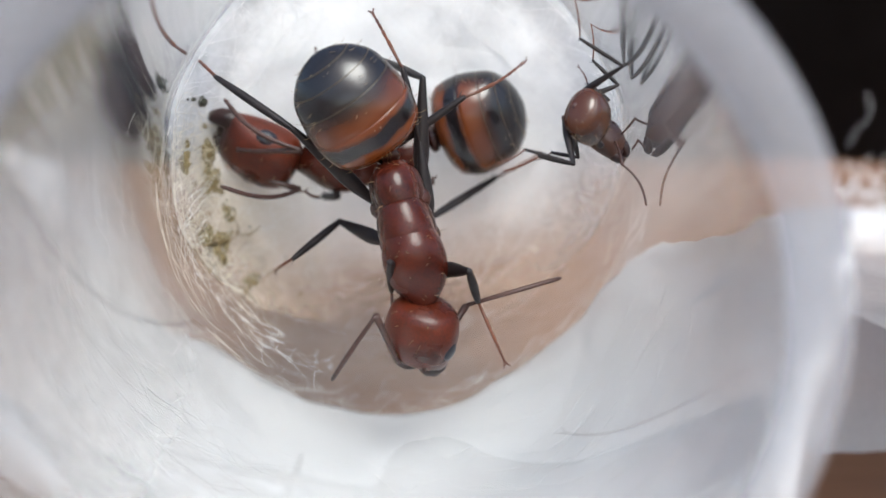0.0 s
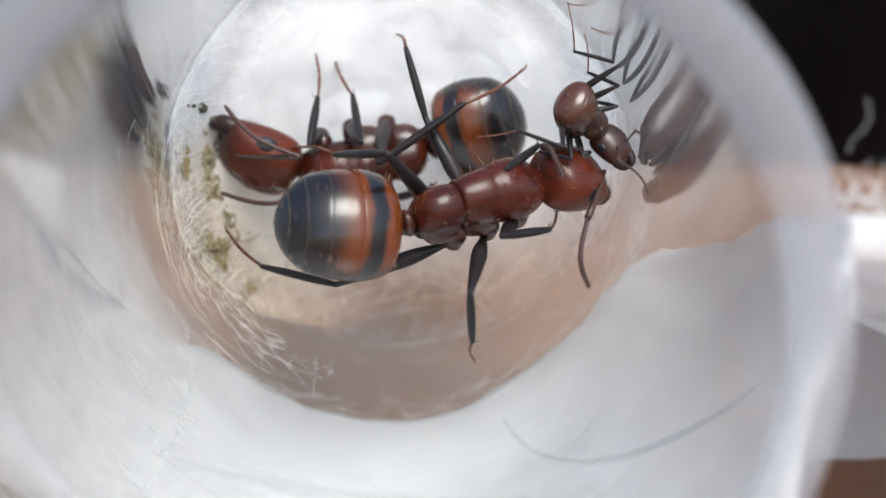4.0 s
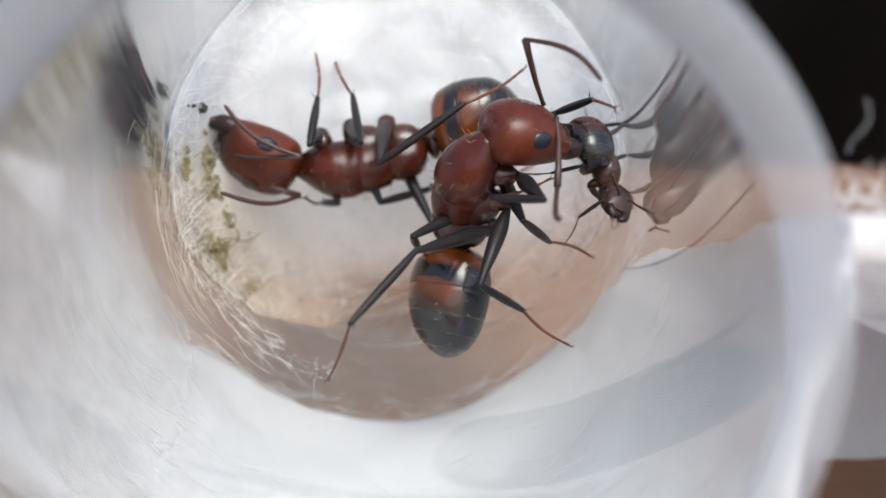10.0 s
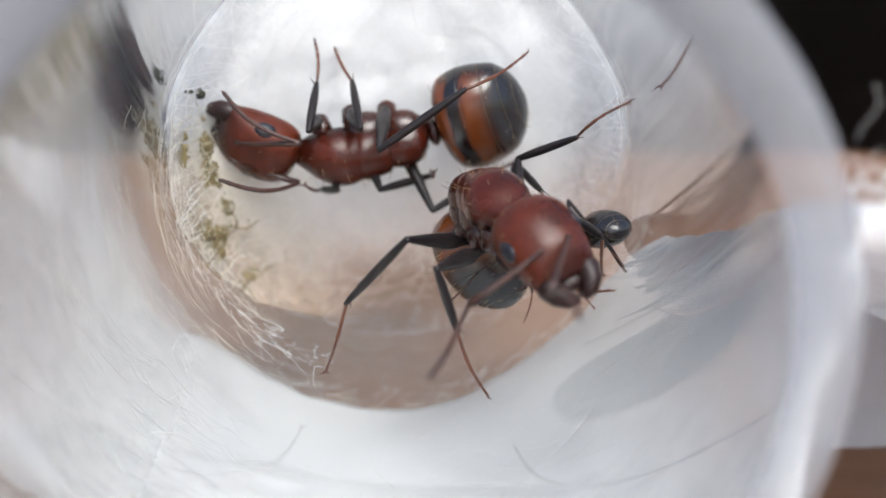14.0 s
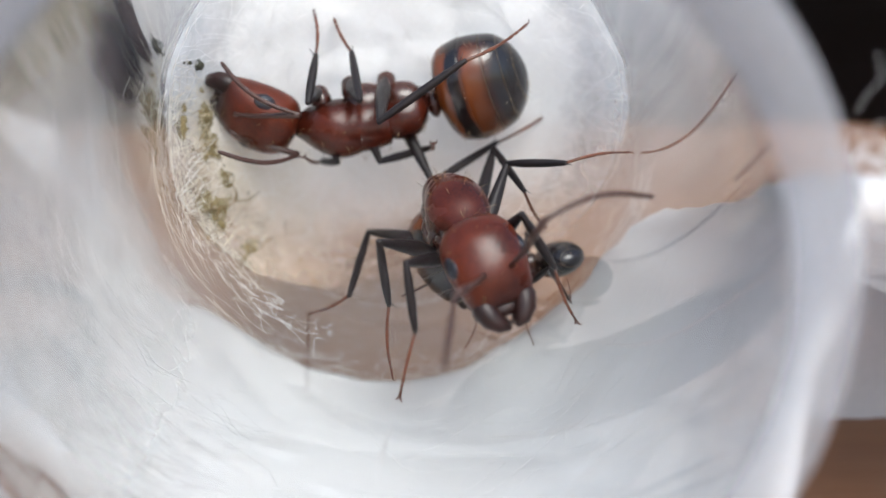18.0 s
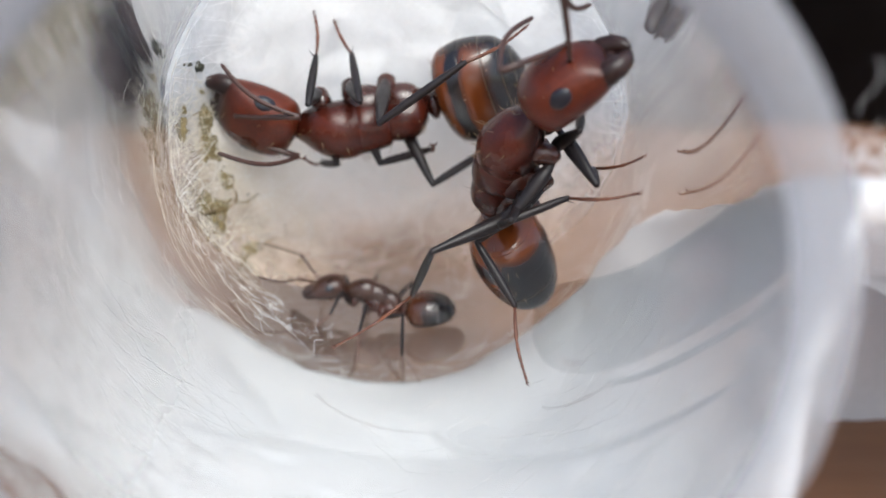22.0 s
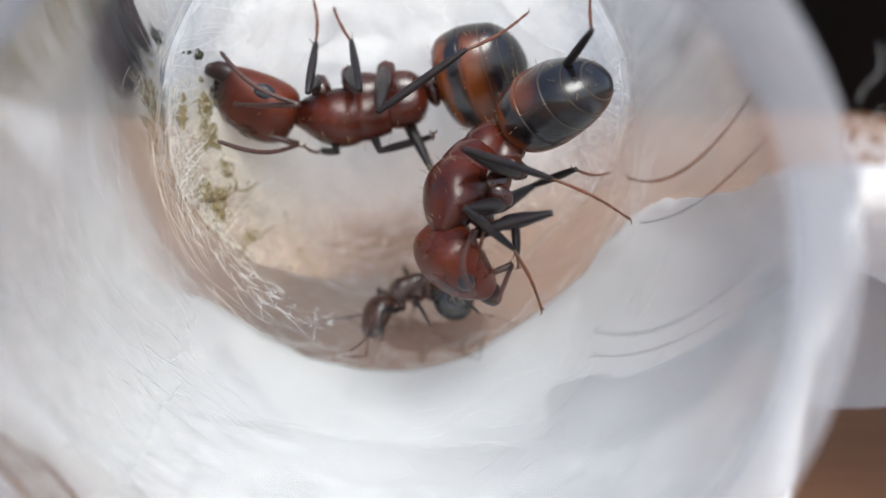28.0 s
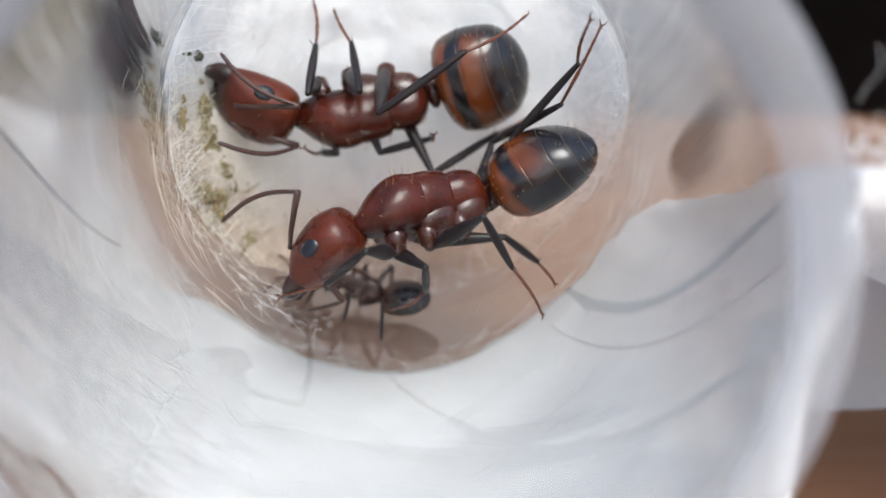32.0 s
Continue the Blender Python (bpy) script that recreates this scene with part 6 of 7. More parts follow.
small.key(21, body=[(0.59, 28.45, -5.38), (2.63, 28.26, -5.74), (-0.67, 27.98, -5.65), (4.05, 27.86, -5.16)], ups=[(-0.00, -0.02, 1.00), (-0.21, -0.12, 0.98), (-0.01, -0.22, 1.00)],
          antL=[(-0.46, 27.03, -5.06), (-1.45, 26.21, -5.25)], antR=[(-1.15, 28.79, -5.08), (-2.40, 28.67, -5.42)],
          L1=[(0.42, 27.74, -5.32), (-0.11, 27.47, -5.76), (-0.68, 27.24, -6.09)], L2=[(1.42, 27.41, -5.36), (1.41, 26.93, -5.93), (1.52, 26.50, -6.32)], L3=[(2.18, 27.24, -5.41), (2.45, 26.74, -6.07), (2.68, 26.33, -6.38)], R1=[(0.71, 29.16, -5.37), (0.40, 29.54, -5.87), (0.04, 29.87, -6.28)], R2=[(1.58, 29.32, -5.42), (1.64, 29.81, -6.07), (1.81, 30.24, -6.54)], R3=[(2.50, 29.33, -5.38), (2.97, 29.77, -6.04), (3.25, 30.12, -6.11)])
small.key(22, body=[(-1.31, 28.85, -5.15), (0.63, 28.56, -5.86), (-2.67, 28.70, -5.07), (2.20, 28.50, -5.68)], ups=[(0.10, -0.03, 1.00), (-0.11, -0.11, 1.02), (-0.01, -0.23, 1.00)],
          antL=[(-2.64, 27.79, -4.44), (-3.80, 27.29, -4.18)], antR=[(-2.68, 29.56, -4.23), (-3.90, 29.76, -3.87)],
          L1=[(-1.28, 28.12, -5.11), (-1.67, 27.84, -5.50), (-2.07, 27.62, -5.78)], L2=[(-0.63, 27.78, -5.39), (-0.85, 27.33, -6.07), (-0.91, 26.91, -6.58)], L3=[(0.25, 27.55, -5.61), (0.44, 27.04, -6.46), (0.67, 26.47, -6.89)], R1=[(-1.29, 29.58, -5.08), (-1.81, 30.00, -5.45), (-2.36, 30.38, -5.72)], R2=[(-0.39, 29.68, -5.28), (-0.52, 30.20, -5.84), (-0.52, 30.64, -6.26)], R3=[(0.52, 29.64, -5.58), (0.80, 30.09, -6.40), (1.09, 30.44, -6.83)])
small.key(23, body=[(-1.48, 28.81, -5.33), (0.51, 28.56, -5.90), (-2.79, 28.56, -5.65), (2.09, 28.43, -5.93)], ups=[(0.10, -0.03, 1.00), (-0.21, -0.12, 0.98), (-0.01, -0.23, 1.00)],
          antL=[(-2.64, 27.51, -5.11), (-3.70, 26.85, -5.47)], antR=[(-3.26, 29.21, -4.95), (-4.54, 29.24, -5.11)],
          L1=[(-1.64, 28.10, -5.26), (-2.20, 27.84, -5.65), (-2.77, 27.63, -5.93)], L2=[(-0.72, 27.74, -5.42), (-0.84, 27.28, -6.01), (-0.82, 26.85, -6.43)], L3=[(0.16, 27.54, -5.68), (0.45, 27.03, -6.52), (0.75, 26.61, -6.88)], R1=[(-1.44, 29.53, -5.29), (-1.90, 29.94, -5.72), (-2.40, 30.29, -6.05)], R2=[(-0.45, 29.65, -5.39), (-0.43, 30.14, -5.95), (-0.28, 30.56, -6.35)], R3=[(0.40, 29.64, -5.63), (0.79, 30.08, -6.44), (1.16, 30.43, -6.82)])
small.key(24, body=[(-1.00, 28.70, -5.59), (1.00, 28.46, -6.12), (-1.96, 28.28, -6.48), (2.42, 27.77, -5.96)], ups=[(0.10, -0.03, 1.00), (-0.41, -0.10, 0.98), (-0.01, -0.23, 1.00)],
          antL=[(-2.01, 27.26, -5.85), (-2.49, 26.26, -6.45)], antR=[(-2.75, 28.97, -5.93), (-3.53, 29.15, -5.95)],
          L1=[(-0.96, 27.97, -5.54), (-1.31, 27.68, -5.96), (-1.68, 27.44, -6.27)], L2=[(-0.29, 27.65, -5.74), (-0.46, 27.19, -6.41), (-0.48, 26.77, -6.90)], L3=[(0.58, 27.45, -5.85), (0.81, 26.94, -6.47), (1.03, 26.53, -6.84)], R1=[(-0.93, 29.42, -5.49), (-1.35, 29.81, -5.86), (-1.81, 30.16, -6.14)], R2=[(-0.07, 29.55, -5.67), (-0.13, 30.05, -6.28), (-0.06, 30.49, -6.72)], R3=[(0.97, 29.53, -5.84), (1.44, 29.96, -6.47), (1.80, 30.29, -6.68)])
small.key(25, body=[(-0.48, 28.59, -5.84), (1.60, 28.46, -5.97), (-1.52, 28.21, -6.64), (2.62, 27.39, -5.41)], ups=[(-0.00, -0.02, 1.00), (-0.41, -0.10, 0.98), (-0.01, -0.22, 1.00)],
          antL=[(-1.51, 27.18, -6.10), (-2.06, 26.32, -6.61)], antR=[(-2.21, 28.98, -6.19), (-3.09, 28.85, -6.19)],
          L1=[(-0.59, 27.88, -5.86), (-1.03, 27.58, -6.42), (-1.49, 27.33, -6.76)], L2=[(0.27, 27.58, -5.74), (0.23, 27.12, -6.33), (0.28, 26.69, -6.74)], L3=[(1.15, 27.43, -5.70), (1.50, 26.94, -6.35), (1.83, 26.54, -6.67)], R1=[(-0.47, 29.31, -5.77), (-0.84, 29.68, -6.25), (-1.25, 30.00, -6.65)], R2=[(0.46, 29.49, -5.72), (0.54, 29.98, -6.32), (0.72, 30.41, -6.72)], R3=[(1.47, 29.53, -5.64), (2.08, 29.98, -6.25), (2.58, 30.33, -6.42)])
small.key(28, body=[(-0.03, 28.71, -5.97), (1.93, 28.86, -5.25), (-0.69, 27.74, -6.67), (2.15, 27.51, -6.04)], ups=[(-0.21, -0.11, 0.98), (-0.41, -0.12, 0.88), (0.19, -0.23, 1.01)],
          antL=[(-0.48, 26.93, -5.96), (-1.10, 25.89, -6.43)], antR=[(-1.69, 28.28, -6.36), (-2.54, 27.91, -6.44)],
          L1=[(-0.01, 27.99, -6.01), (-0.14, 27.69, -6.66), (-0.34, 27.42, -6.91)], L2=[(0.89, 27.81, -5.62), (1.27, 27.42, -6.19), (1.66, 27.05, -6.55)], L3=[(1.77, 27.78, -5.26), (2.63, 27.43, -5.75), (3.38, 27.15, -6.04)], R1=[(-0.08, 29.43, -5.92), (-0.19, 29.81, -6.55), (-0.37, 30.12, -6.91)], R2=[(0.66, 29.71, -5.45), (0.91, 30.26, -5.94), (1.18, 30.75, -6.22)], R3=[(1.55, 29.87, -5.05), (2.31, 30.47, -5.42), (3.00, 30.95, -5.63)])
small.key(29, body=[(-0.73, 28.80, -5.84), (1.32, 28.60, -6.21), (-2.01, 28.54, -6.25), (2.80, 28.37, -5.70)], ups=[(-0.00, -0.01, 1.00), (-0.21, -0.11, 0.98), (-0.01, -0.22, 1.01)],
          antL=[(-1.98, 27.53, -5.73), (-3.15, 26.58, -5.80)], antR=[(-2.52, 29.21, -5.61), (-3.76, 29.53, -5.79)],
          L1=[(-0.89, 28.09, -5.80), (-1.42, 27.81, -6.26), (-1.98, 27.58, -6.47)], L2=[(0.01, 27.76, -5.88), (-0.11, 27.30, -6.51), (-0.10, 26.87, -6.92)], L3=[(0.97, 27.57, -5.91), (1.33, 27.06, -6.47), (1.63, 26.64, -6.72)], R1=[(-0.58, 29.51, -5.83), (-0.87, 29.88, -6.32), (-1.21, 30.21, -6.72)], R2=[(0.22, 29.67, -5.90), (0.21, 30.16, -6.56), (0.32, 30.59, -6.91)], R3=[(1.08, 29.68, -5.96), (1.45, 30.14, -6.72), (1.69, 30.49, -6.71)])
small.key(30, body=[(-1.70, 28.98, -5.46), (0.24, 28.69, -6.16), (-3.03, 29.08, -5.75), (1.61, 27.91, -5.96)], ups=[(0.10, -0.02, 1.00), (-0.11, -0.12, 0.98), (-0.01, -0.22, 1.01)],
          antL=[(-3.20, 28.08, -5.09), (-4.47, 27.82, -5.13)], antR=[(-3.08, 29.91, -4.85), (-4.31, 30.27, -5.06)],
          L1=[(-1.77, 28.26, -5.49), (-2.26, 28.00, -5.95), (-2.76, 27.79, -6.31)], L2=[(-1.07, 27.91, -5.61), (-1.35, 27.47, -6.19), (-1.47, 27.06, -6.47)], L3=[(-0.24, 27.69, -5.86), (-0.16, 27.20, -6.65), (-0.01, 26.79, -6.92)], R1=[(-1.67, 29.70, -5.40), (-2.17, 30.12, -5.78), (-2.71, 30.50, -6.05)], R2=[(-0.65, 29.79, -5.68), (-0.66, 30.28, -6.34), (-0.53, 30.70, -6.84)], R3=[(0.31, 29.74, -5.85), (0.77, 30.16, -6.65), (1.19, 30.48, -6.82)])
small.key(31, body=[(-1.97, 29.05, -5.25), (-0.01, 28.76, -5.92), (-3.32, 28.85, -5.36), (1.37, 27.99, -5.80)], ups=[(0.10, -0.01, 1.00), (-0.11, -0.10, 0.98), (-0.01, -0.21, 1.01)],
          antL=[(-3.27, 27.90, -4.71), (-4.42, 27.30, -4.67)], antR=[(-3.54, 29.60, -4.50), (-4.83, 29.53, -4.41)],
          L1=[(-2.13, 28.35, -5.25), (-2.71, 28.09, -5.69), (-3.30, 27.88, -6.03)], L2=[(-1.35, 27.99, -5.35), (-1.62, 27.54, -5.90), (-1.74, 27.12, -6.30)], L3=[(-0.46, 27.76, -5.58), (-0.32, 27.25, -6.34), (-0.11, 26.83, -6.92)], R1=[(-1.85, 29.76, -5.17), (-2.25, 30.16, -5.53), (-2.69, 30.51, -5.78)], R2=[(-0.93, 29.87, -5.42), (-0.92, 30.35, -6.05), (-0.79, 30.76, -6.52)], R3=[(-0.17, 29.85, -5.51), (0.10, 30.29, -6.19), (0.40, 30.64, -6.69)])
small.key(32, body=[(-1.89, 29.10, -5.10), (0.03, 28.79, -5.86), (-3.19, 29.17, -5.51), (1.28, 27.88, -5.50)], ups=[(0.10, -0.02, 1.00), (-0.11, -0.11, 0.98), (-0.01, -0.21, 1.01)],
          antL=[(-3.35, 28.13, -4.88), (-4.41, 27.58, -5.33)], antR=[(-3.43, 29.97, -4.71), (-4.67, 30.23, -4.97)],
          L1=[(-1.95, 28.38, -5.16), (-2.45, 28.12, -5.63), (-2.95, 27.91, -6.00)], L2=[(-1.15, 28.01, -5.38), (-1.32, 27.55, -6.07), (-1.33, 27.11, -6.61)], L3=[(-0.34, 27.78, -5.54), (-0.17, 27.26, -6.34), (0.07, 26.84, -6.92)], R1=[(-1.75, 29.80, -5.08), (-2.16, 30.21, -5.48), (-2.59, 30.57, -5.78)], R2=[(-0.78, 29.89, -5.27), (-0.73, 30.37, -5.85), (-0.54, 30.78, -6.28)], R3=[(-0.09, 29.88, -5.43), (0.15, 30.33, -6.12), (0.43, 30.67, -6.58)])


rng = random.Random(4)
still_ant, still_parts = make_ant("large_ant", "large red-brown ant with banded abdomen, motionless on the cotton plug", GASTER, RED, BROWN, 1.045, rng, (0.80, 1.10))
rover_ant, rover_parts = make_ant("large_ant", "large red-brown ant with banded abdomen, climbing about the glass", GASTER, RED, BROWN, 1.0, rng, (0.97, 1.02))
small_ant, small_parts = make_ant("small_ant", "small dark brown worker ant on the glass wall", SMALLGASTER, SMALLRED, BROWN, 0.48, rng)
rest_ant(still_ant, still_parts, still, 1.045)


# ---------------------------------------------------------------- loose fibres, stains and small litter
def strand(bm, start, heading, length, curl, radius, rng, keep=None, steps=9):
    """One cotton fibre that wanders; keep() draws each point back to the surface that it lies on."""
    p, d = Vector(start), Vector(heading).normalized()
    turn = Vector((rng.uniform(-1, 1), rng.uniform(-1, 1), rng.uniform(-1, 1)))
    pts = []
    for k in range(steps):
        pts.append(keep(p) if keep else p.copy())
        turn = turn * 0.7 + Vector((rng.uniform(-1, 1), rng.uniform(-1, 1), rng.uniform(-1, 1))) * 0.6
        d = (d + turn * curl).normalized()
        p = pts[-1] + d * (length / steps)
    tube(bm, pts, [radius * (1 - 0.5 * k / steps) for k in range(steps)], 3)


def on_plug(lift):
    def keep(p):
        r = math.hypot(p.x, p.z)
        k = min(1, 6.47 / max(r, 1e-6))
        return Vector((p.x * k, plug_y(p.x * k, p.z * k) - lift, p.z * k))
    return keep


def in_tube(r0):
    def keep(p):
        r = math.hypot(p.x, p.z)
        return Vector((p.x * r0 / r, p.y, p.z * r0 / r + axis_z(p.y)))
    return keep


rng = random.Random(11)
bm = bmesh.new()
for _ in range(600):
    a, r = rng.uniform(0, 2 * math.pi), 6.45 * math.sqrt(rng.random())
    p = Vector((r * math.cos(a), 0, r * math.sin(a)))
    strand(bm, p, (rng.uniform(-1, 1), 0, rng.uniform(-1, 1)), rng.uniform(1.5, 4.5), 0.35, rng.uniform(0.004, 0.008), rng, on_plug(rng.uniform(0.02, 0.2)))
tagged(part("loose_fibre", bm, FIBRE, plug, "fine loose white fibres"), kind="stuff")

bm = bmesh.new()
for _ in range(170):
    p = Vector((rng.uniform(-6.8, -4.4), 0, rng.uniform(-5.0, 1.4)))
    if p.z > -0.6:
        p.x = min(p.x, -5.9)
    strand(bm, p, (rng.uniform(-1, 1), 0, rng.uniform(-1, 1)), rng.uniform(0.8, 2.6), 1.0, rng.uniform(0.005, 0.009), rng, on_plug(rng.uniform(0.03, 0.35)), 14)
tagged(part("soiled_fibre", bm, OLDFIBRE, plug, "yellowed matted fibres"), kind="stuff")

# fine fibres that cling to the glass in front of the soiled side
bm = bmesh.new()
for _ in range(230):
    a, back = radians(rng.gauss(200, 15)), abs(rng.gauss(0, 1.6))
    strand(bm, (6.5 * math.cos(a), 28.4 - back, 6.5 * math.sin(a)), (rng.uniform(-0.8, 0.8), rng.uniform(-0.5, 0.5), rng.uniform(-1, 1)), rng.uniform(0.6, 1.9), 1.5, rng.uniform(0.004, 0.008), rng, in_tube(rng.uniform(6.2, 6.55)), 10)
tagged(part("clinging_fibre", bm, CLINGING, plug, "thin yellowed fibres clinging to the glass"), kind="stuff")

# curled fibres at the cotton's edge, in the glass's lower left side
bm = bmesh.new()
for _ in range(40):
    a = radians(rng.uniform(186, 252))
    y = 26.4 + 1.5 * rng.random() ** 2
    strand(bm, (7 * math.cos(a), y, 7 * math.sin(a)), (rng.uniform(-1, 1), rng.uniform(-1.5, 1.5), rng.uniform(-1, 1)), rng.uniform(0.6, 2.2), 1.7, rng.uniform(0.007, 0.011), rng, in_tube(rng.uniform(6.33, 6.55)), 12)
for _ in range(10):
    strand(bm, (rng.gauss(-6.15, 0.10), 0, rng.uniform(-3.3, -0.8)), (rng.uniform(-0.6, 0.6), 0, rng.uniform(-1, 1)), rng.uniform(1.0, 2.8), 1.5, rng.uniform(0.010, 0.017), rng, on_plug(rng.uniform(0.15, 0.5)), 20)
for _ in range(9):
    a = radians(rng.gauss(236, 7))
    strand(bm, (7 * math.cos(a), rng.gauss(27.0, 0.35), 7 * math.sin(a)), (rng.uniform(0, 1), rng.uniform(-0.5, 0.5), rng.uniform(-1, 1)), rng.uniform(1.0, 2.4), 1.8, rng.uniform(0.008, 0.012), rng, in_tube(rng.uniform(6.25, 6.53)), 16)
curls = part("curled_fibre", bm, FIBRE, plug, "bright curled fibres")
tagged(curls, kind="stuff")

bm = bmesh.new()
for _ in range(800):
    a = radians(rng.uniform(176, 364))
    y = 16 + 13.2 * rng.random() ** 0.7
    if 8.1 * math.sin(a) < bed_top(8.1 * math.cos(a), y) - 0.5:
        strand(bm, (8.1 * math.cos(a), y, 8.1 * math.sin(a)), (rng.uniform(-1, 1), rng.uniform(-1, 1), rng.uniform(-0.6, 0.6)), rng.uniform(1.2, 3.0), 0.6, rng.uniform(0.005, 0.009), rng, in_tube(rng.uniform(7.96, 8.1)))
for _ in range(300):
    a = radians(rng.uniform(188, 345))
    strand(bm, (8.1 * math.cos(a), 28.6 + rng.gauss(0, 0.25), 8.1 * math.sin(a)), (rng.uniform(-1, 1), rng.uniform(-0.1, 0.7), rng.uniform(-0.6, 0.6)), rng.uniform(0.5, 1.5), 1.2, rng.uniform(0.005, 0.009), rng, in_tube(rng.uniform(7.96, 8.6)))
for _ in range(110):
    a = radians(rng.gauss(196, 14))
    strand(bm, (8.1 * math.cos(a), 29.4 - abs(rng.gauss(0, 4.0)), 8.1 * math.sin(a)), (rng.uniform(-0.5, 0.5), rng.uniform(-0.5, 0.5), rng.uniform(-1, 1)), rng.uniform(0.8, 2.2), 1.2, rng.uniform(0.005, 0.010), rng, in_tube(rng.uniform(7.95, 8.4)))
for _ in range(260):
    i = SIDE + rng.randrange(4, UNDER - 4)
    y = bed_front(i) + rng.uniform(-0.1, 0.5)
    x, z = bed_point(i, y)
    strand(bm, (x, y, z - 0.1), (rng.uniform(-1, 1), rng.uniform(-1, 0.2), rng.uniform(-0.8, 0.3)), rng.uniform(0.6, 1.8), 0.7, rng.uniform(0.008, 0.016), rng, in_tube(rng.uniform(8.0, 8.5)))
tagged(part("loose_fibre", bm, FIBRE, bed, "fine loose white fibres"), kind="stuff")

# a wisp that stands up from the bed beside the rim
bm = bmesh.new()
tube(bm, spline([(8.82, 17.50, 1.91), (8.95, 17.50, 2.22), (9.14, 17.50, 2.43), (9.19, 17.50, 2.66), (9.07, 17.50, 2.98)], 5), [0.005] * 21, 4)
for k in range(60):
    strand(bm, (rng.uniform(8.6, 10.5), rng.uniform(15.5, 19), bed_top(9, 17) - 0.1), (rng.uniform(-0.6, 0.8), rng.uniform(-0.5, 0.5), 1), rng.uniform(0.5, 1.3), 0.6, 0.012, rng)
tagged(part("wisp", bm, FIBRE, bed, "thin curled wisp of cotton"), kind="stuff")


def sheer(name, dark, light, clearness, swing=0.25):
    """A dried film that lets part of the light through, unevenly."""
    m = noisy(name, dark, light, 1.5, rough=0.5, bumps=0.2)
    out = m.node_tree.nodes["Material Output"]
    n = node(m, "ShaderNodeTexNoise", Scale=900.0 if swing < 0.4 else 3500.0, Detail=5.0)
    r = node(m, "ShaderNodeMapRange")
    r.inputs["From Min"].default_value, r.inputs["From Max"].default_value = (0.3, 0.7) if swing < 0.4 else (0.42, 0.58)
    r.inputs["To Min"].default_value, r.inputs["To Max"].default_value = max(0, clearness - swing), min(1, clearness + swing)
    link(m, n.outputs["Fac"], r.inputs["Value"])
    mix = node(m, "ShaderNodeMixShader")
    link(m, r.outputs[0], mix.inputs["Fac"])
    link(m, m.node_tree.nodes["Principled BSDF"].outputs[0], mix.inputs[1])
    link(m, node(m, "ShaderNodeBsdfTransparent").outputs[0], mix.inputs[2])
    link(m, mix.outputs[0], out.inputs["Surface"])
    return m


STAINFILM = sheer("stain_film", (0.10, 0.072, 0.020), (0.34, 0.265, 0.12), 0.34, 0.30)


def blot(name, label, at, size, mat, rng, stretch=(1, 0.5, 1), turn=0.0, category="stain"):
    """A small uneven lump that lies against the plug."""
    bm = bmesh.new()
    bmesh.ops.create_icosphere(bm, subdivisions=3, radius=1)
    o = Vector((rng.uniform(0, 50), rng.uniform(0, 50), rng.uniform(0, 50)))
    for v in bm.verts:
        d = 1 + 0.55 * noise.noise(v.co * 1.6 + o) + 0.3 * noise.noise(v.co * 4 + o)
        v.co = Vector((v.co.x * stretch[0], v.co.y * stretch[1], v.co.z * stretch[2])) * d * size * MM
    ob = mesh_object(name, bm, mat)
    x, z = at
    ob.matrix_basis = pose(x * MM, (plug_y(x - TUBE_X, z) - 0.14 * size) * MM, z * MM, 0, turn, 0)
    return tagged(ob, label, category)


rng = random.Random(21)
blot("pellet", "dark greenish dropping on the cotton plug", (-5.30, 1.83), 0.15, PELLET, rng, (1, 0.7, 1), category="dropping")
blot("pellet", "small dark dropping on the cotton plug", (-5.44, 1.93), 0.06, PELLET, rng, (1.3, 0.7, 0.8), category="dropping")
blot("pellet", "small dark dropping on the cotton plug", (-5.52, 1.97), 0.04, PELLET, rng, category="dropping")
# (x, z), half-height, half-width and share of film of each soiled patch
for x, z, tall, wide, count in ((-5.36, 0.15, 0.62, 0.10, 30), (-5.25, -0.75, 0.30, 0.12, 12), (-5.95, 0.25, 0.40, 0.12, 14), (-5.10, -2.45, 0.20, 0.24, 26), (-5.35, -2.15, 0.25, 0.10, 9), (-5.15, -3.15, 0.18, 0.10, 8),
                                (-4.35, -4.0, 0.10, 0.22, 9), (-4.9, -1.7, 0.30, 0.15, 6)):
    for k in range(count):
        u, v = x + rng.gauss(0, wide * 0.7), z + rng.gauss(0, tall * 0.6)
        r = math.hypot(u - TUBE_X, v)
        u, v = TUBE_X + (u - TUBE_X) * min(1, 6.3 / r), v * min(1, 6.3 / r)
        blot("stain", "dried olive-green stain in the cotton", (u, v), rng.uniform(0.06, 0.15), STAINFILM, rng, (rng.uniform(0.6, 1.3), 0.3, rng.uniform(0.6, 1.6)), rng.uniform(-60, 60))
for x, z, s in ((-5.6, -0.6, 0.05), (-5.5, -1.4, 0.04), (-4.9, -3.6, 0.04), (-4.3, -2.3, 0.04), (1.2, -1.2, 0.05), (-5.7, 0.0, 0.04)):
    blot("speck", "tiny dark speck in the cotton", (x, z), s, PELLET, rng, category="speck")


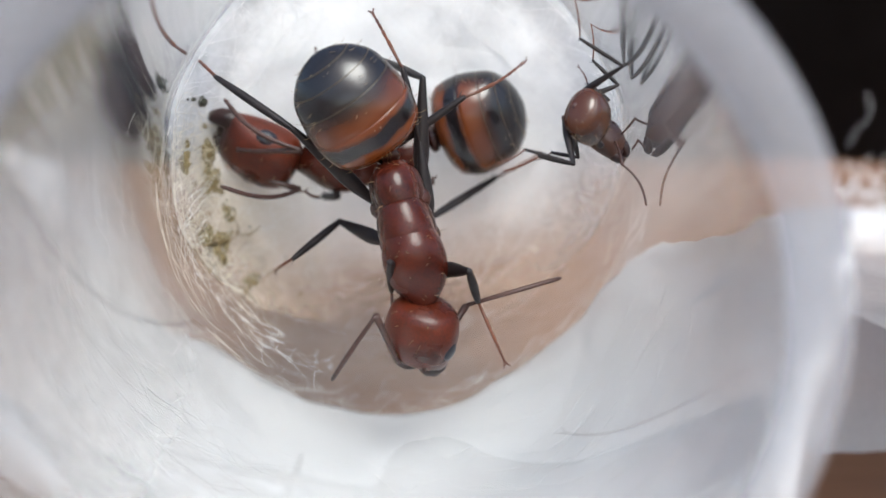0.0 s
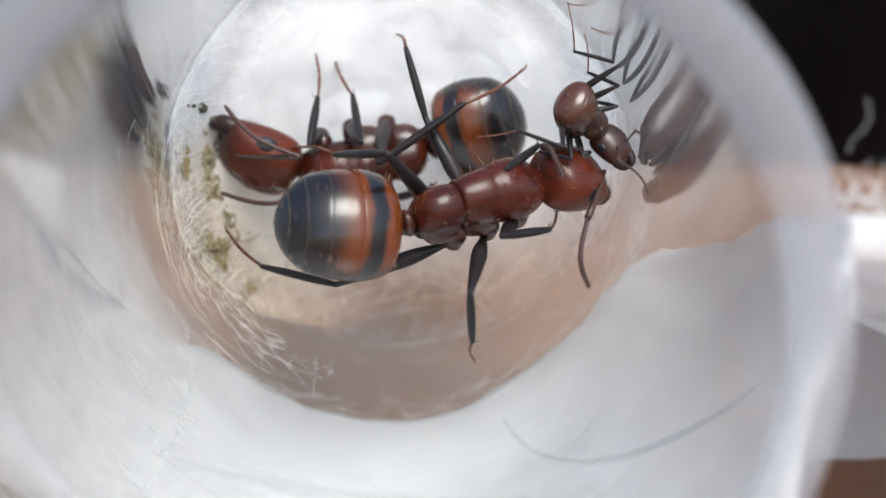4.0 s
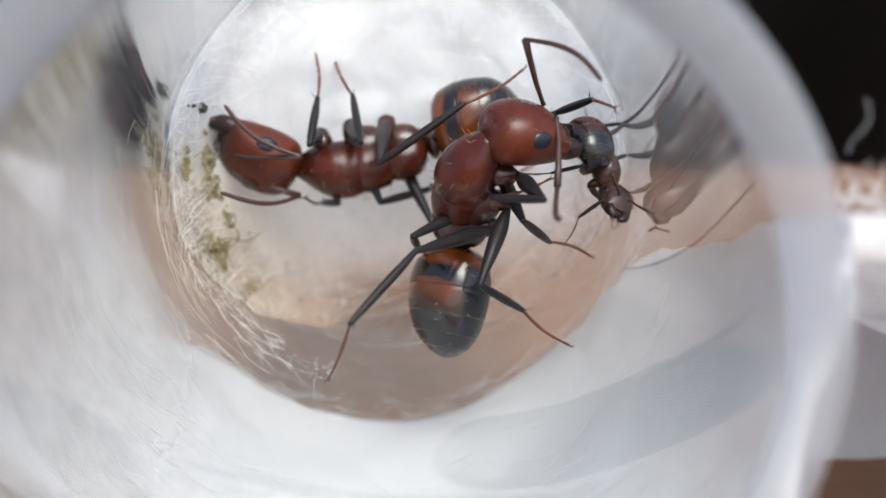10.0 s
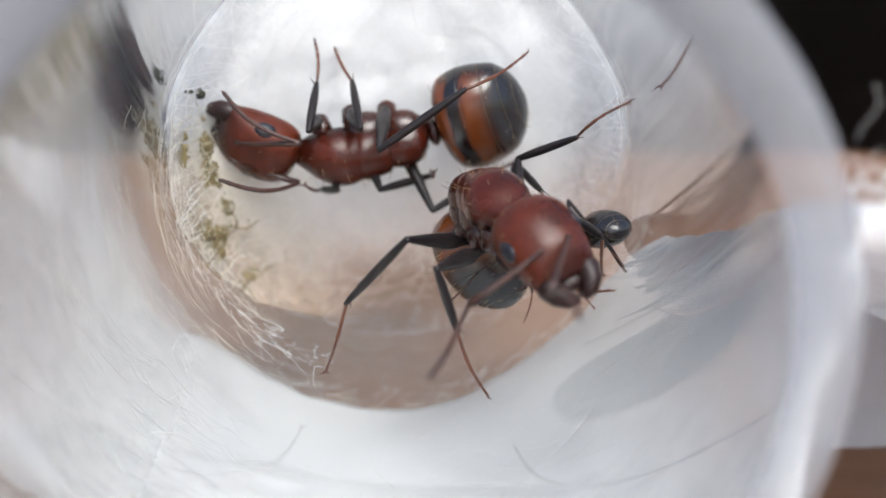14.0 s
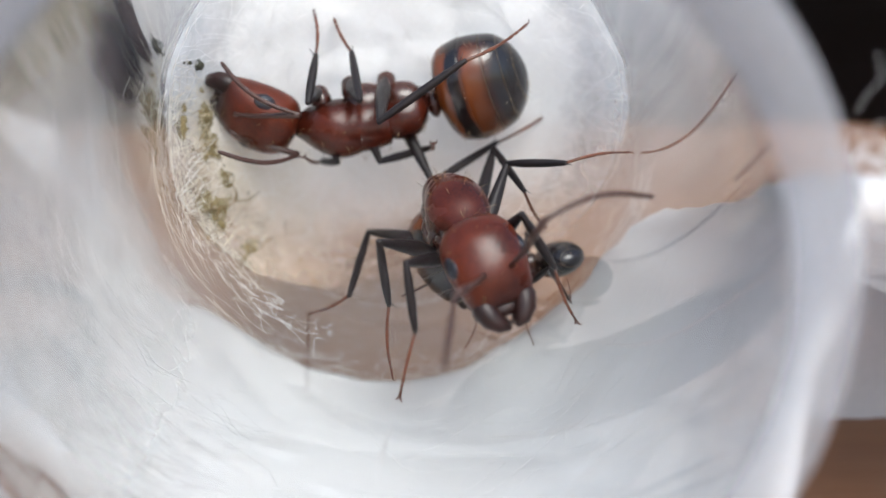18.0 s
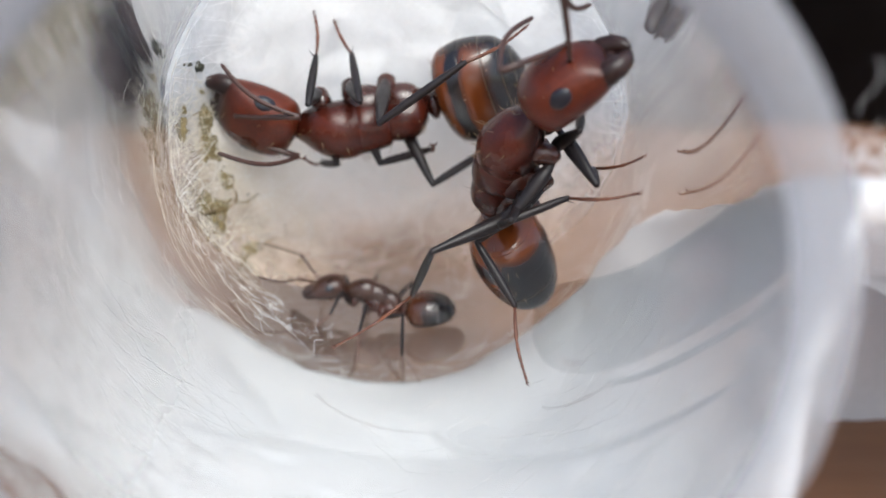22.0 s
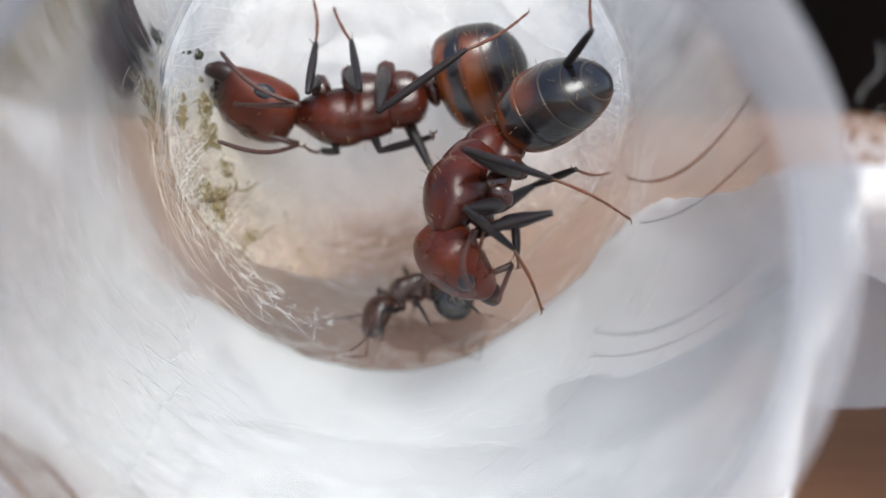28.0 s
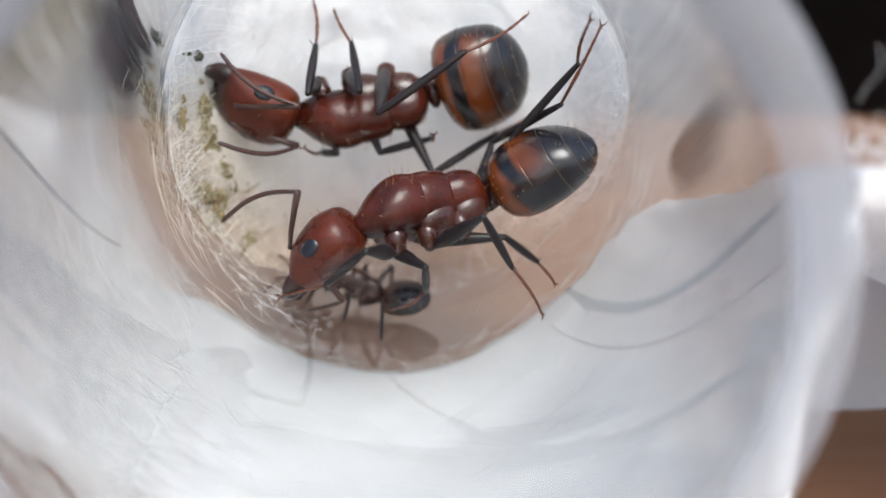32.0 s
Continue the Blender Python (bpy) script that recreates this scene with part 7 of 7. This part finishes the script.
def sprig(points, radius, at, label):
    """A thin dry twig-like scrap against the plug."""
    bm = bmesh.new()
    for run in points:
        pts = []
        for k, (dx, dz) in enumerate(run):
            x, z = at[0] + dx, at[1] + dz
            pts.append((x, plug_y(x - TUBE_X, z) - 0.34 - 0.05 * (k % 2), z))
        tube(bm, pts, [radius * (0.7 + 0.5 * math.sin(2.1 * k + 1)) * (1 - 0.6 * k / len(pts)) for k in range(len(pts))], 6)
    return tagged(mesh_object("scrap", bm, STAIN), label, "debris")


# the clump with thin points that branch off it, and drier scraps below it
sprig([[(0, 0), (0.25, -0.05), (0.5, 0.05), (0.8, -0.02), (1.15, 0.18)], [(0.5, 0.05), (0.55, 0.3), (0.45, 0.55), (0.5, 0.8)], [(0, 0), (-0.25, 0.1), (-0.4, 0.35), (-0.3, 0.6)], [(0.1, 0), (0.05, -0.3), (0.15, -0.45)]], 0.045, (-5.1, -2.45), "dry olive scrap with thin points caught in the cotton")
sprig([[(0, 0), (0.15, 0.12), (0.4, 0.05), (0.65, 0.22), (0.95, 0.25)], [(0.15, 0.12), (0.05, 0.35)], [(0.1, 0), (-0.15, -0.3), (-0.3, -0.45)]], 0.032, (-4.45, -4.15), "thin brown dry scrap lying in the cotton")
sprig([[(0, 0), (0.2, -0.15), (0.38, -0.38), (0.6, -0.6), (0.85, -0.78), (1.1, -0.95)], [(0.2, -0.15), (0.1, 0.15)]], 0.055, (-3.0, -4.95), "thin brown dry scrap lying in the cotton")
sprig([[(0, 0), (0.05, -0.35), (0.0, -0.7), (0.15, -1.1)]], 0.016, (-3.3, -3.45), "fine brown thread lying on the cotton")
for ax, az, turn, size in ((-5.4, 0.5, -1.5, 0.7), (-5.35, -0.2, -1.5, 0.7), (-5.3, -0.8, -1.2, 0.6), (-5.15, -3.0, -1.0, 0.6), (-5.3, -1.5, -1.8, 0.5)):
    runs = []
    for _ in range(4):
        h, x, z, run = turn + rng.uniform(-1.2, 1.2), 0.0, 0.0, [(0, 0)]
        for _ in range(4):
            x, z = x + 0.2 * size * math.cos(h), z + 0.2 * size * math.sin(h)
            h += rng.uniform(-0.9, 0.9)
            run.append((x, z))
        runs.append(run)
    sprig(runs, 0.02 * size, (ax, az), "crumbled olive-brown scrap matted into the cotton")


def motions():
    key_ant(rover_ant, rover_parts, rover, 1.0)
    key_ant(small_ant, small_parts, small, 0.48)


motions()
